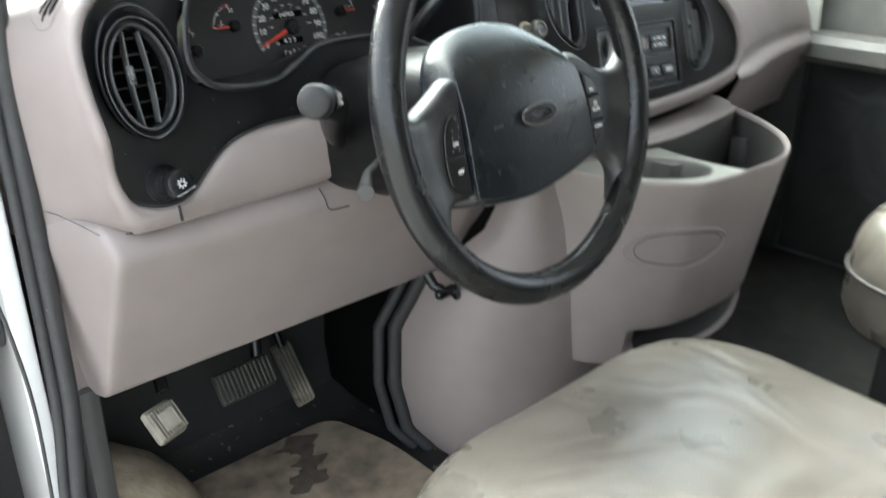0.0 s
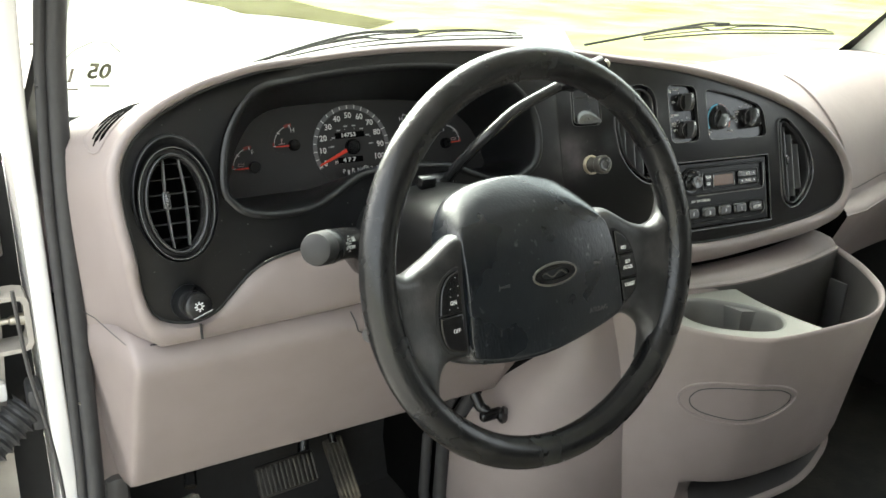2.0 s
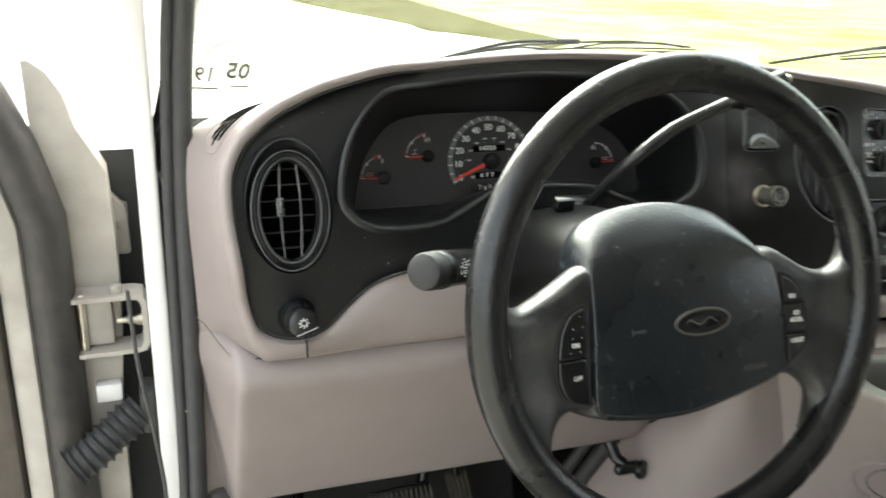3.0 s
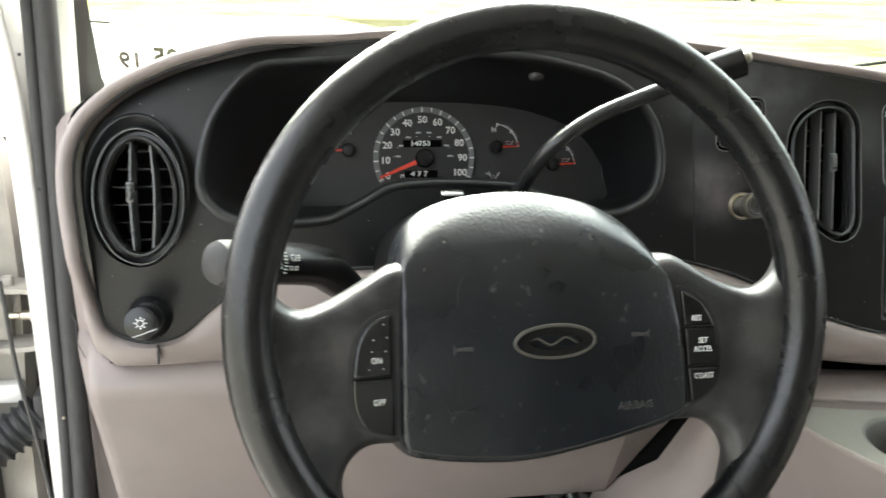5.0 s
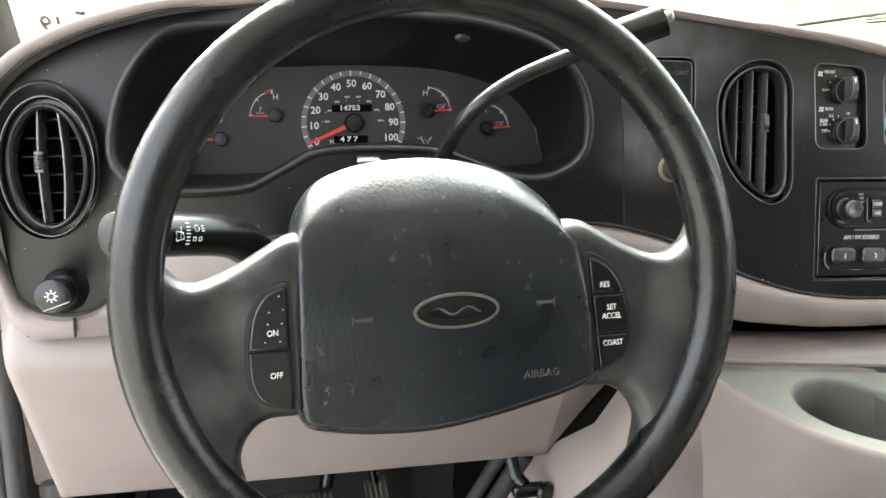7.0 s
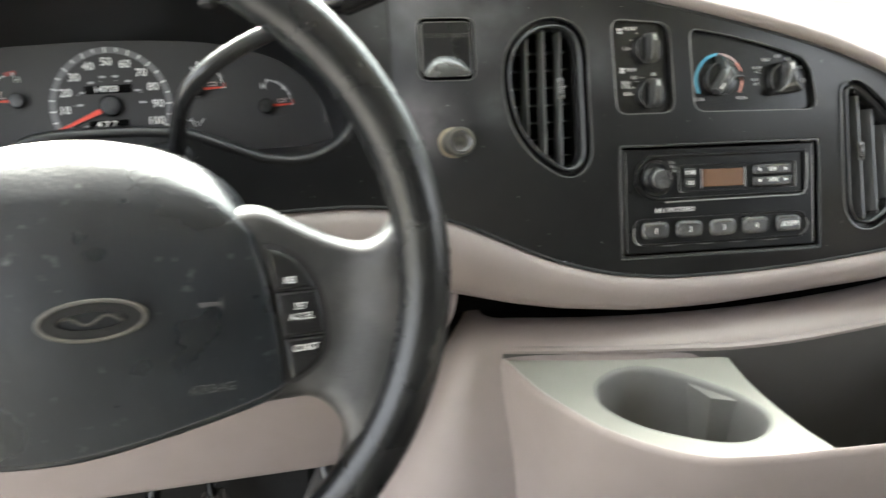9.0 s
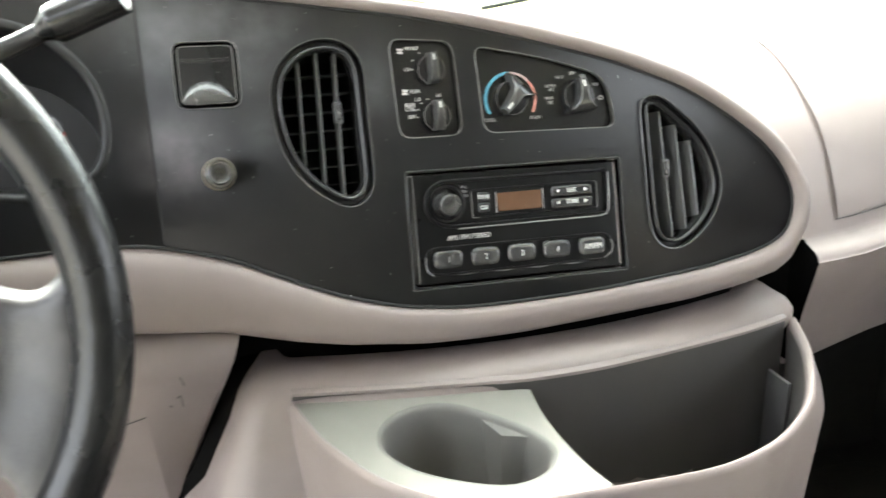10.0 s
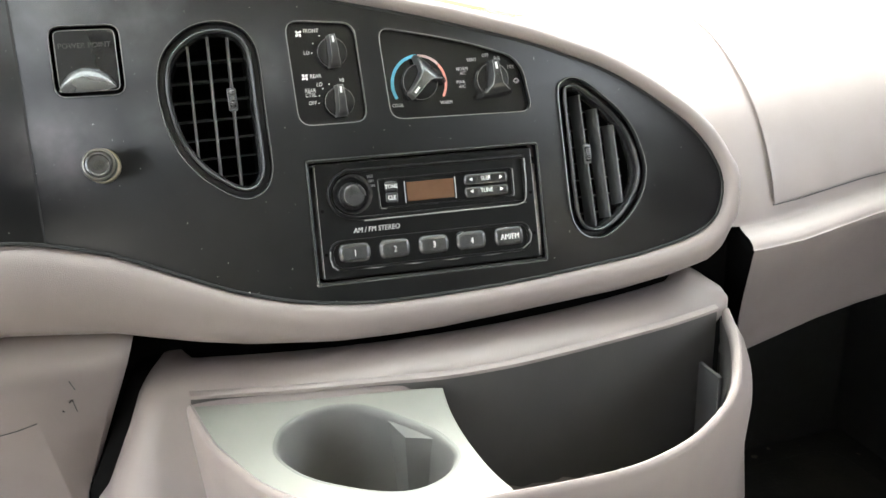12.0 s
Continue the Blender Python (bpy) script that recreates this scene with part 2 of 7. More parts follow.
HEADLINER = material("pale_roof_lining", (0.76, 0.755, 0.76), 0.8, vary=0.05, grain=0.5, grain_scale=500)
DOOR_PANEL = material("worn_grey_door_panel", (0.06, 0.058, 0.053), 0.55, scale=20, second=(0.10, 0.097, 0.088), grain=0.3)
STEEL_DIRTY = material("dusty_pedal_rubber", (0.012, 0.0112, 0.010), 0.45, scale=60, second=(0.06, 0.054, 0.045), grain=0.4)
GLASS = clear_glass("windshield_glass", (0.87, 0.95, 0.89))
GRASS = material("sunlit_grass", (0.14, 0.145, 0.04), 0.9, scale=0.9, second=(0.25, 0.24, 0.14), grain=0.8, grain_scale=60, stain_scale=0.16, spec=0.0)
LEAVES = material("hedge_leaves", (0.022, 0.034, 0.012), 0.7, scale=8, second=(0.09, 0.11, 0.035))
LCD = material("amber_display", (0.10, 0.052, 0.028), 0.25, vary=0.1)


# ---- building helpers ----
def smooth(mesh, angle=35):
    for p in mesh.polygons:
        p.use_smooth = True
    mesh.set_sharp_from_angle(angle=radians(angle))


def link(name, mesh, mat, parent=None, label="", angle=35):
    """One mesh object with its origin at its middle, under a thing or a part."""
    if mat and not mesh.materials:
        mesh.materials.append(mat)
    smooth(mesh, angle)
    co = np.empty(len(mesh.vertices) * 3)
    mesh.vertices.foreach_get("co", co)
    co = co.reshape(-1, 3)
    mid = Vector((co.min(0) + co.max(0)) / 2)
    mesh.transform(Matrix.Translation(-mid))
    ob = new(name, mesh)
    ob.location = mid
    if parent:
        ob.parent = parent
        ob.matrix_parent_inverse = Matrix.Translation(-parent.location)
    if label:
        ob["label"] = label
    return ob


def part(name, bm, mat, parent=None, label="", angle=35):
    mesh = bpy.data.meshes.new(name)
    bmesh.ops.recalc_face_normals(bm, faces=bm.faces)
    bm.to_mesh(mesh)
    bm.free()
    return link(name, mesh, mat, parent, label, angle)


def thing(name, place, label, category, group="", kind=""):
    ob = new(name)
    ob.empty_display_size = 0.02
    ob.location = place
    return tagged(ob, label, category, group, kind)


def spline(pts, n=8, closed=True):
    """A smooth line through points (Catmull-Rom)."""
    p = [Vector(q) for q in pts]
    m = len(p)
    out = []
    for i in range(m if closed else m - 1):
        if closed:
            a, b, c, d = p[i - 1], p[i], p[(i + 1) % m], p[(i + 2) % m]
        else:
            a, b, c, d = p[max(i - 1, 0)], p[i], p[i + 1], p[min(i + 2, m - 1)]
        for k in range(n):
            t = k / n
            out.append(0.5 * (2 * b + (c - a) * t + (2 * a - 5 * b + 4 * c - d) * t * t + (3 * b - a - 3 * c + d) * t ** 3))
    if not closed:
        out.append(p[-1])
    return out


def rounded(pts, r, n=5):
    """A closed 2D polygon with rounded corners; r: one radius or one each."""
    out = []
    m = len(pts)
    rs = r if isinstance(r, (list, tuple)) else [r] * m
    for i in range(m):
        p, a, b = Vector(pts[i]), Vector(pts[i - 1]), Vector(pts[(i + 1) % m])
        u, w = (a - p), (b - p)
        d = min(rs[i], u.length * 0.49, w.length * 0.49)
        s, e = p + u.normalized() * d, p + w.normalized() * d
        for k in range(n + 1):
            t = k / n
            out.append(s * (1 - t) ** 2 + p * 2 * t * (1 - t) + e * t * t)
    return out


def ellipse(cx, cy, rx, ry, n=40):
    return [Vector((cx + rx * math.cos(2 * math.pi * k / n), cy + ry * math.sin(2 * math.pi * k / n))) for k in range(n)]


def box2(x0, y0, x1, y1, r=0.003):
    return rounded([(x0, y0), (x1, y0), (x1, y1), (x0, y1)], r)


def area2(pts):
    return sum(a[0] * b[1] - b[0] * a[1] for a, b in zip(pts, pts[1:] + pts[:1])) / 2


def offset2(pts, d):
    """Push a closed 2D line outwards by d (a number or one each)."""
    pts = [Vector((p[0], p[1])) for p in pts]
    s = 1 if area2(pts) > 0 else -1
    out = []
    for i, p in enumerate(pts):
        t = pts[(i + 1) % len(pts)] - pts[i - 1]
        n = Vector((t.y, -t.x)).normalized() * s
        out.append(p + n * (d[i] if isinstance(d, list) else d))
    return out


def curve_mesh(cu):
    ob = bpy.data.objects.new("tmp", cu)
    scene.collection.objects.link(ob)
    dg = bpy.context.evaluated_depsgraph_get()
    dg.update()
    mesh = bpy.data.meshes.new_from_object(ob.evaluated_get(dg))
    bpy.data.objects.remove(ob)
    bpy.data.curves.remove(cu)
    return mesh


def plate(name, loops, depth, m, mat, parent=None, label="", bevel=0.0, back=0.0):
    """A flat plate in the plane of m: its first loop with the others cut out of it, from -back-depth to -back in the plane's normal."""
    cu = bpy.data.curves.new(name, "CURVE")
    cu.dimensions, cu.fill_mode = "2D", "BOTH"
    bevel = min(bevel, depth * 0.49)
    cu.extrude, cu.bevel_depth, cu.bevel_resolution = depth / 2 - bevel, bevel, 2
    cu.offset = -bevel
    for k, loop in enumerate(loops):
        pts = [Vector((q[0], q[1])) for q in loop]
        if (area2(pts) > 0) != (k == 0):
            pts.reverse()
        s = cu.splines.new("POLY")
        s.points.add(len(pts) - 1)
        for sp, q in zip(s.points, pts):
            sp.co = (q[0], q[1], 0, 1)
        s.use_cyclic_u = True
    mesh = curve_mesh(cu)
    mesh.transform(m @ Matrix.Translation((0, 0, -back - depth / 2)))
    return link(name, mesh, mat, parent, label)


def tube(name, pts, r, mat, parent=None, label="", closed=False, res=6, radii=None, m=None):
    """A round bar along points."""
    bm = bmesh.new()
    sweep(bm, [Vector(p) for p in pts], r, res * 2, closed, radii)
    if m:
        bm.transform(m)
    return part(name, bm, mat, parent, label, 50)


def sweep(bm, p, r, seg=12, closed=False, radii=None, squash=1.0, cap=True):
    n = len(p)
    rings = []
    up = None
    for i in range(n):
        if closed:
            t = (p[(i + 1) % n] - p[i - 1]).normalized()
        else:
            t = (p[min(i + 1, n - 1)] - p[max(i - 1, 0)]).normalized()
        if up is None:
            up = t.orthogonal().normalized()
        up = (up - t * up.dot(t)).normalized()
        side = t.cross(up)
        rad = radii[i] if radii else r
        rings.append([bm.verts.new(p[i] + (up * math.cos(a) + side * math.sin(a) * squash) * rad)
                      for a in (2 * math.pi * k / seg for k in range(seg))])
    skin(bm, rings, closed, True)
    if cap and not closed:
        bm.faces.new(rings[0][::-1])
        bm.faces.new(rings[-1])


def skin(bm, rings, closed=False, around=True):
    n = len(rings)
    m = len(rings[0])
    for i in range(n if closed else n - 1):
        a, b = rings[i], rings[(i + 1) % n]
        for k in range(m if around else m - 1):
            bm.faces.new((a[k], a[(k + 1) % m], b[(k + 1) % m], b[k]))


def loft(name, rings, mat, parent=None, label="", cap0=False, cap1=False, around=True, angle=35):
    bm = bmesh.new()
    vs = [[bm.verts.new(q) for q in ring] for ring in rings]
    skin(bm, vs, False, around)
    if cap0:
        bm.faces.new(vs[0][::-1])
    if cap1:
        bm.faces.new(vs[-1])
    return part(name, bm, mat, parent, label, angle)


def block(name, x0, x1, y0, y1, z0, z1, mat, parent=None, label="", bevel=0.004, m=None, seg=2):
    bm = bmesh.new()
    bmesh.ops.create_cube(bm, size=1)
    bmesh.ops.transform(bm, verts=bm.verts, matrix=Matrix.Translation(((x0 + x1) / 2, (y0 + y1) / 2, (z0 + z1) / 2))
                        @ Matrix.Diagonal((abs(x1 - x0), abs(y1 - y0), abs(z1 - z0), 1)))
    if bevel:
        bmesh.ops.bevel(bm, geom=bm.edges[:], offset=bevel, segments=seg, affect="EDGES", profile=0.5)
    if m:
        bm.transform(m)
    return part(name, bm, mat, parent, label)


def lathe(name, profile, m, mat, parent=None, label="", seg=32):
    """Profile of (radius, height) turned about the normal of m."""
    bm = bmesh.new()
    rings = [[bm.verts.new((max(r, 1e-5) * math.cos(2 * math.pi * k / seg), max(r, 1e-5) * math.sin(2 * math.pi * k / seg), h))
              for k in range(seg)] for r, h in profile]
    skin(bm, rings, False, True)
    bm.faces.new(rings[0][::-1])
    bm.faces.new(rings[-1])
    bm.transform(m)
    return part(name, bm, mat, parent, label)


def words(text, size, m, mat, parent, name="lettering", align="CENTER", squeeze=1.0, slant=0.0, thick=0.0002, bold=0.0):
    cu = bpy.data.curves.new(name, "FONT")
    cu.body, cu.size, cu.align_x, cu.align_y, cu.shear = text, size, align, "CENTER", slant
    cu.extrude, cu.resolution_u, cu.offset = thick, 2, bold
    mesh = curve_mesh(cu)
    mesh.transform(m @ Matrix.Diagonal((squeeze, 1, 1, 1)))
    return link(name, mesh, mat, parent)


def resample(pts, n):
    pts = [Vector(p) for p in pts]
    seg = [(pts[(i + 1) % len(pts)] - pts[i]).length for i in range(len(pts))]
    total = sum(seg)
    out, i, acc = [], 0, 0.0
    for k in range(n):
        want = total * k / n
        while acc + seg[i] < want:
            acc += seg[i]
            i += 1
        out.append(pts[i].lerp(pts[(i + 1) % len(pts)], (want - acc) / seg[i]))
    return out


def lerp_table(x, table):
    if x <= table[0][0]:
        return table[0][1]
    for (a, b), (c, d) in zip(table, table[1:]):
        if x <= c:
            return b + (d - b) * (x - a) / (c - a)
    return table[-1][1]


# The dash face leans back; (x, z) on it becomes (x, v) in its plane.
LEAN = 0.28
STRETCH = math.sqrt(1 + LEAN ** 2)
DASH = Matrix(((1, 0, 0, 0), (0, LEAN / STRETCH, -1 / STRETCH, 0.71), (0, 1 / STRETCH, LEAN / STRETCH, 1.38), (0, 0, 0, 1)))


def dv(x, z):
    return Vector((x, (z - 1.38) * STRETCH))


def dash_at(x, z, out=0.0):
    """A pose on the dash face at (x, z), standing out of it."""
    v = dv(x, z)
    return DASH @ Matrix.Translation((v.x, v.y, out))


def swell(v):
    """How far the face bows out towards the driver at its outer end."""
    a = max(0.0, min(1.0, (0.50 - v[0]) / 0.08))
    b = max(0.0, min(1.0, (v[1] / STRETCH + 0.01) / 0.045))
    return 0.0205 * a * a * (3 - 2 * a) * b * b * (3 - 2 * b)


def dash_point(v, out=0.0):
    out += swell(v)
    return DASH @ Vector((v[0], v[1], out))


def on_dash(pts):
    return [dv(*p) for p in pts]


# ---- the van's shell and the ground ----
ground_mesh = bmesh.new()
bmesh.ops.create_grid(ground_mesh, x_segments=2, y_segments=2, size=600)
tagged(part("ground", ground_mesh, GRASS), "sunlit dry yellow-green grass lawn", "ground", kind="structure")

DRIVE = material("pale_concrete_drive", (0.23, 0.224, 0.207), 0.85, scale=3.0, second=(0.29, 0.281, 0.260), grain=0.5, grain_scale=90, stain_scale=0.4, spec=0.0)
# Shade on the rough grass is put into its dark olive colour.
ROUGH_GRASS = material("rough_grass_painted_shade", (0.042, 0.041, 0.019), 0.9, scale=5.0, second=(0.082, 0.079, 0.042), grain=0.8, grain_scale=40, stain_scale=1.2, spec=0.0)


def ground_sheet(name, outline, z, mat, label):
    bm = bmesh.new()
    bm.faces.new([bm.verts.new((x, y, z)) for x, y in outline])
    bm.normal_update()
    bmesh.ops.triangulate(bm, faces=bm.faces[:])
    tagged(part(name, bm, mat), label, "ground", kind="structure")


ground_sheet("road", [(-40, -12), (3.5, -12), (3.5, 3.0), (8.0, 9.4), (10.2, 12.6), (6.9, 12.4), (5.3, 17.5), (1.0, 34), (-40, 34)], 0.006, DRIVE, "pale sunlit concrete drive in front of the van")
jag = [(6.55 + 0.25 * math.sin(7 * k) + (5.3 - 6.55) * k / 9, 12.9 + 0.3 * math.cos(5 * k) + 4.3 * k / 9) for k in range(10)]
ground_sheet("ground_verge", jag + [(1.5, 33), (7.4, 33), (7.25, 16.6), (7.6, 14.2)], 0.012, ROUGH_GRASS, "olive rough grass beside the drive, shade painted into its colour")

rng = random.Random(4)
hedge = bmesh.new()
for _ in range(2600):
    x = rng.uniform(8, 90)
    tall = 2.4 + 1.3 * math.sin(x * 0.31) + 0.8 * math.sin(x * 0.83 + 1)
    c = Vector((x, 76 - 0.12 * x + rng.uniform(-1.5, 1.5), rng.uniform(0.05, 1.0) ** 0.7 * tall))
    u = Vector((rng.gauss(0, 1), rng.gauss(0, 1), rng.gauss(0, 1))).normalized()
    w = u.orthogonal().normalized()
    k = rng.uniform(0.25, 0.6)
    hedge.faces.new([hedge.verts.new(c + q * k) for q in (u, w, -u, -w * 0.8)])
tagged(part("hedge", hedge, LEAVES), "dark green leafy hedge at the far edge of the lawn", "hedge", kind="stuff")

block("floor", 0.22, 1.98, -2.6, 1.16, 0.70, 0.76, MAT_DARK, bevel=0.0)
tagged(bpy.data.objects["floor"], "worn black rubber floor with brown dirt stains", "floor", kind="structure")
block("wall_front", 0.2, 1.98, 1.17, 1.21, 0.7, 1.46, BLACK_DEEP, bevel=0.0)
tagged(bpy.data.objects["wall_front"], "black firewall below the windshield", "wall", kind="structure")
block("ceiling", 0.2, 1.98, -2.6, 0.68, 1.95, 1.99, HEADLINER, bevel=0.0)
tagged(bpy.data.objects["ceiling"], "pale painted roof lining over the cab", "ceiling", kind="structure")
# The opening is unseen, added to brighten reflections in wheel and dash.
plate("wall_back", [[(0.2, 0.7), (1.98, 0.7), (1.98, 2.1), (0.2, 2.1)], box2(0.30, 1.32, 0.98, 1.86, 0.05)], 0.04, Matrix(((1, 0, 0, 0), (0, 0, -1, -2.60), (0, 1, 0, 0), (0, 0, 0, 1))), INNER)
tagged(bpy.data.objects["wall_back"], "dull grey rear wall of the van with an unseen opening added for reflections", "wall", kind="structure")


def side_wall(name, x, openings, label, mat=None, thick=0.05):
    """An upright side of the van in the plane x, with openings of (y0, z0, y1, z1)."""
    m = Matrix(((0, 0, 1, x), (1, 0, 0, 0), (0, 1, 0, 0), (0, 0, 0, 1)))
    loops = [[(-2.6, 0.7), (1.2, 0.7), (1.2, 1.44), (0.55, 2.1), (-2.6, 2.1)]] + openings
    tagged(plate(name, loops, thick, m, mat or INNER, bevel=0.004), label, "wall", kind="structure")


side_wall("wall_left", 0.224, [rounded([(-0.45, 0.78), (0.815, 0.78), (0.825, 1.3), (0.822, 1.60), (0.45, 2.0), (-0.45, 2.0)], [0.06, 0.06, 0.3, 0.12, 0.06, 0.06]),
                               # Second opening, out of view, added to let in light from behind.
                               box2(-2.35, 1.34, -0.75, 1.86, 0.06)], "white painted door pillar and side of the van", WHITE, 0.02)
side_wall("wall_right", 2.02, [rounded([(-0.38, 1.49), (0.66, 1.49), (0.32, 1.92), (-0.38, 1.92)], 0.06)], "grey passenger side of the van with a door window", DOOR_CARD)

# ---- dashboard ----
FACE = on_dash([
    (1.3875, 1.372), (1.3795, 1.3965), (1.3610, 1.4210), (1.3335, 1.4437), (1.3050, 1.4631), (1.2780, 1.4781), (1.2510, 1.4893), (1.2120, 1.5040), (1.1500, 1.5220), (1.0950, 1.5360),
    (1.0400, 1.5480), (0.9850, 1.5570), (0.9300, 1.5650), (0.85, 1.5765), (0.768, 1.5850), (0.687, 1.589), (0.612, 1.590), (0.541, 1.587), (0.476, 1.581), (0.4366, 1.5765), (0.405, 1.5695),
    (0.3745, 1.561), (0.349, 1.5505), (0.3305, 1.5412), (0.3165, 1.531), (0.3025, 1.5180), (0.2938, 1.5045), (0.2888, 1.4900), (0.2875, 1.472), (0.2885, 1.448), (0.2925, 1.414), (0.298, 1.375), (0.308, 1.351), (0.337, 1.341),
    (0.364, 1.346), (0.387, 1.364), (0.415, 1.385), (0.447, 1.394), (0.487, 1.396), (0.60, 1.397), (0.75, 1.398), (0.7975, 1.3963),
    (0.8268, 1.3915), (0.8711, 1.3784), (0.9087, 1.3610), (0.9476, 1.3428), (0.9700, 1.3345), (1.0014, 1.3252), (1.0321, 1.3197), (1.0777, 1.3152), (1.1754, 1.3144), (1.2815, 1.3200),
    (1.3100, 1.3232), (1.3400, 1.3277), (1.3640, 1.3347), (1.3805, 1.3465)])
FACE = resample(spline(FACE, 6), 260)
LIP = [(0.28, 1.318), (0.5, 1.32), (0.6, 1.325), (0.7869, 1.3292), (0.8622, 1.3195), (0.897, 1.310), (0.9208, 1.3036), (0.9621, 1.295), (1.0275, 1.2867), (1.0736, 1.2846),
       (1.1138, 1.284), (1.1719, 1.286), (1.2239, 1.288), (1.278, 1.290), (1.3346, 1.296), (1.3878, 1.306), (1.41, 1.315)]
RECESS = resample(spline(on_dash([
    (0.386, 1.464), (0.388, 1.487), (0.3958, 1.5145), (0.4093, 1.537), (0.423, 1.552), (0.4385, 1.562), (0.468, 1.5665), (0.530, 1.573), (0.60, 1.576),
    (0.67, 1.573), (0.72, 1.564), (0.76, 1.549), (0.788, 1.52), (0.796, 1.486), (0.79, 1.457), (0.772, 1.443), (0.746, 1.436),
    (0.705, 1.443), (0.678, 1.457), (0.655, 1.463), (0.615, 1.466), (0.567, 1.466), (0.539, 1.461), (0.515, 1.447), (0.487, 1.436),
    (0.432, 1.435), (0.405, 1.442), (0.3935, 1.4515)]), 6), 160)
VENT_LEFT = ellipse(*dv(0.3375, 1.4585), 0.0355, 0.055)
VENT_MID = spline(on_dash([(0.9195, 1.4946), (0.9241, 1.5122), (0.9349, 1.5253), (0.9504, 1.5340), (0.9691, 1.5358), (0.9845, 1.5302), (0.9928, 1.5192), (0.9953, 1.5047), (0.9950, 1.4759),
                           (0.9950, 1.4426), (0.9940, 1.4238), (0.9883, 1.4127), (0.9780, 1.4072), (0.9675, 1.4080), (0.9558, 1.4144), (0.9391, 1.4287), (0.9258, 1.4497), (0.9203, 1.4725)]), 4)
VENT_RIGHT = spline(on_dash([(1.2380, 1.4631), (1.2420, 1.4697), (1.2515, 1.4722), (1.2630, 1.4680), (1.2772, 1.4565), (1.2926, 1.4417), (1.3042, 1.4247), (1.3112, 1.4040), (1.3119, 1.3860),
                             (1.3044, 1.3678), (1.2906, 1.3528), (1.2731, 1.3422), (1.2593, 1.3402), (1.2466, 1.3456), (1.2392, 1.3593), (1.2379, 1.3804), (1.2377, 1.4128), (1.2374, 1.4450)]), 4)
RADIO = rounded(on_dash([(1.0165, 1.3335), (1.2135, 1.3270), (1.2148, 1.4240), (1.0198, 1.4295)]), 0.003)
SET_IN = -1.5  # the middle of the dash sits a little askew

FAN_PANEL = rounded(on_dash([(1.0195, 1.4552), (1.0738, 1.4540), (1.0716, 1.5285), (1.0180, 1.5335)]), 0.011)
CLIMATE_PANEL = rounded(on_dash([(1.0925, 1.4535), (1.2137, 1.4490), (1.2085, 1.4830), (1.2000, 1.4945), (1.1647, 1.5069), (1.1322, 1.5150), (1.0900, 1.5240)]), [0.011, 0.011, 0.014, 0.014, 0.02, 0.02, 0.011])
POWER_COVER = rounded(on_dash([(0.8490, 1.4912), (0.8972, 1.4898), (0.8985, 1.5390), (0.8500, 1.5402)]), 0.009)

dashboard = thing("dashboard", (0.85, 0.9, 1.3), "grey plastic dashboard with a black oval face, lit by the windshield", "dashboard")


def glass_y(x, z):
    """How far ahead the raked windshield stands; it wraps round towards the driver's pillar."""
    e = (x - 1.09) / 0.86
    return 1.245 - 0.075 * e * e - (0.15 * e ** 6 if e < 0 else 0.0) - (z - 1.46) * 1.08


def shell_rings():
    """Rings from the edge of the black face over its rolled rim and back to the windshield."""
    outs = offset2(FACE, 1.0)
    rings = [[] for _ in range(12)]
    for p, q in zip(FACE, outs):
        n = q - p
        low = max(0.0, min(1.0, (-n.y - 0.25) / 0.4)) if 0.3 < p.x < 1.4 else 0.0
        drop = max(0.02, p.y / STRETCH + 1.38 - lerp_table(p.x, LIP)) * STRETCH
        slim = lerp_table(p.x, [(0.30, 0.0145), (0.44, 0.0115), (0.95, 0.0115), (1.15, 0.0165)]) if n.y > 0.3 else (0.019 if p.x > 0.6 else 0.015)
        wide = slim * (1 - low) + drop * low
        for k, (a, h) in enumerate(((0.0008, -0.003), (0.1, 0.003), (0.22, 0.008), (0.5, 0.0095), (0.8, 0.006), (0.95, -0.001), (1.0, -0.012))):
            high = max(0.0, min(1.0, (n.y - 0.2) / 0.4)) * max(0.0, min(1.0, (1.15 - p.x) / 0.2))
            a += ((0.0008, 0.1, 0.26, 0.5, 0.74, 0.90, 0.86)[k] - a) * high
            d = n * (a * wide if k else a)
            if low:
                d = Vector((d.x * (1 - low), d.y if not low else -(a * wide if k else a) * low + d.y * (1 - low)))
            h += ((-0.003, 0.002, 0.0052, 0.0068, 0.0052, 0.0, -0.014)[k] - h) * high
            rings[k].append(dash_point(p + d, h - (0.012 * a * low if k else 0)))
        w = rings[6][-1]
        flare = max(0.0, min(1.0, (0.345 - p.x) / 0.04))
        for k, (y, top, out) in enumerate(((0.765, 1.586, 0.30), (0.795, 1.578, 0.75), (0.825, 1.570, 1.0), (0.95, 1.535, 1.0), (1.165, 1.474, 1.0))):
            y = max(y, w.y + 0.004 * (k + 1))
            z = min(w.z, top + (w.z - top) * 0.15) if y > 0.78 or w.z < 1.5 else min(w.z, top)
            fall = max(0.0, min(1.0, (0.50 - p.x) / 0.12))
            z = z + (min(z, w.z - 0.20 * (y - w.y) - 0.012 * flare * out) - z) * fall
            x = w.x + (0.246 - w.x) * flare * out
            rings[7 + k].append(Vector((x, min(y, max(w.y + 0.002 * (k + 1), glass_y(x, z) - 0.004)), z)))
    return rings


loft("shell", shell_rings(), GREY, dashboard, "rolled grey rim and dash top", angle=60)
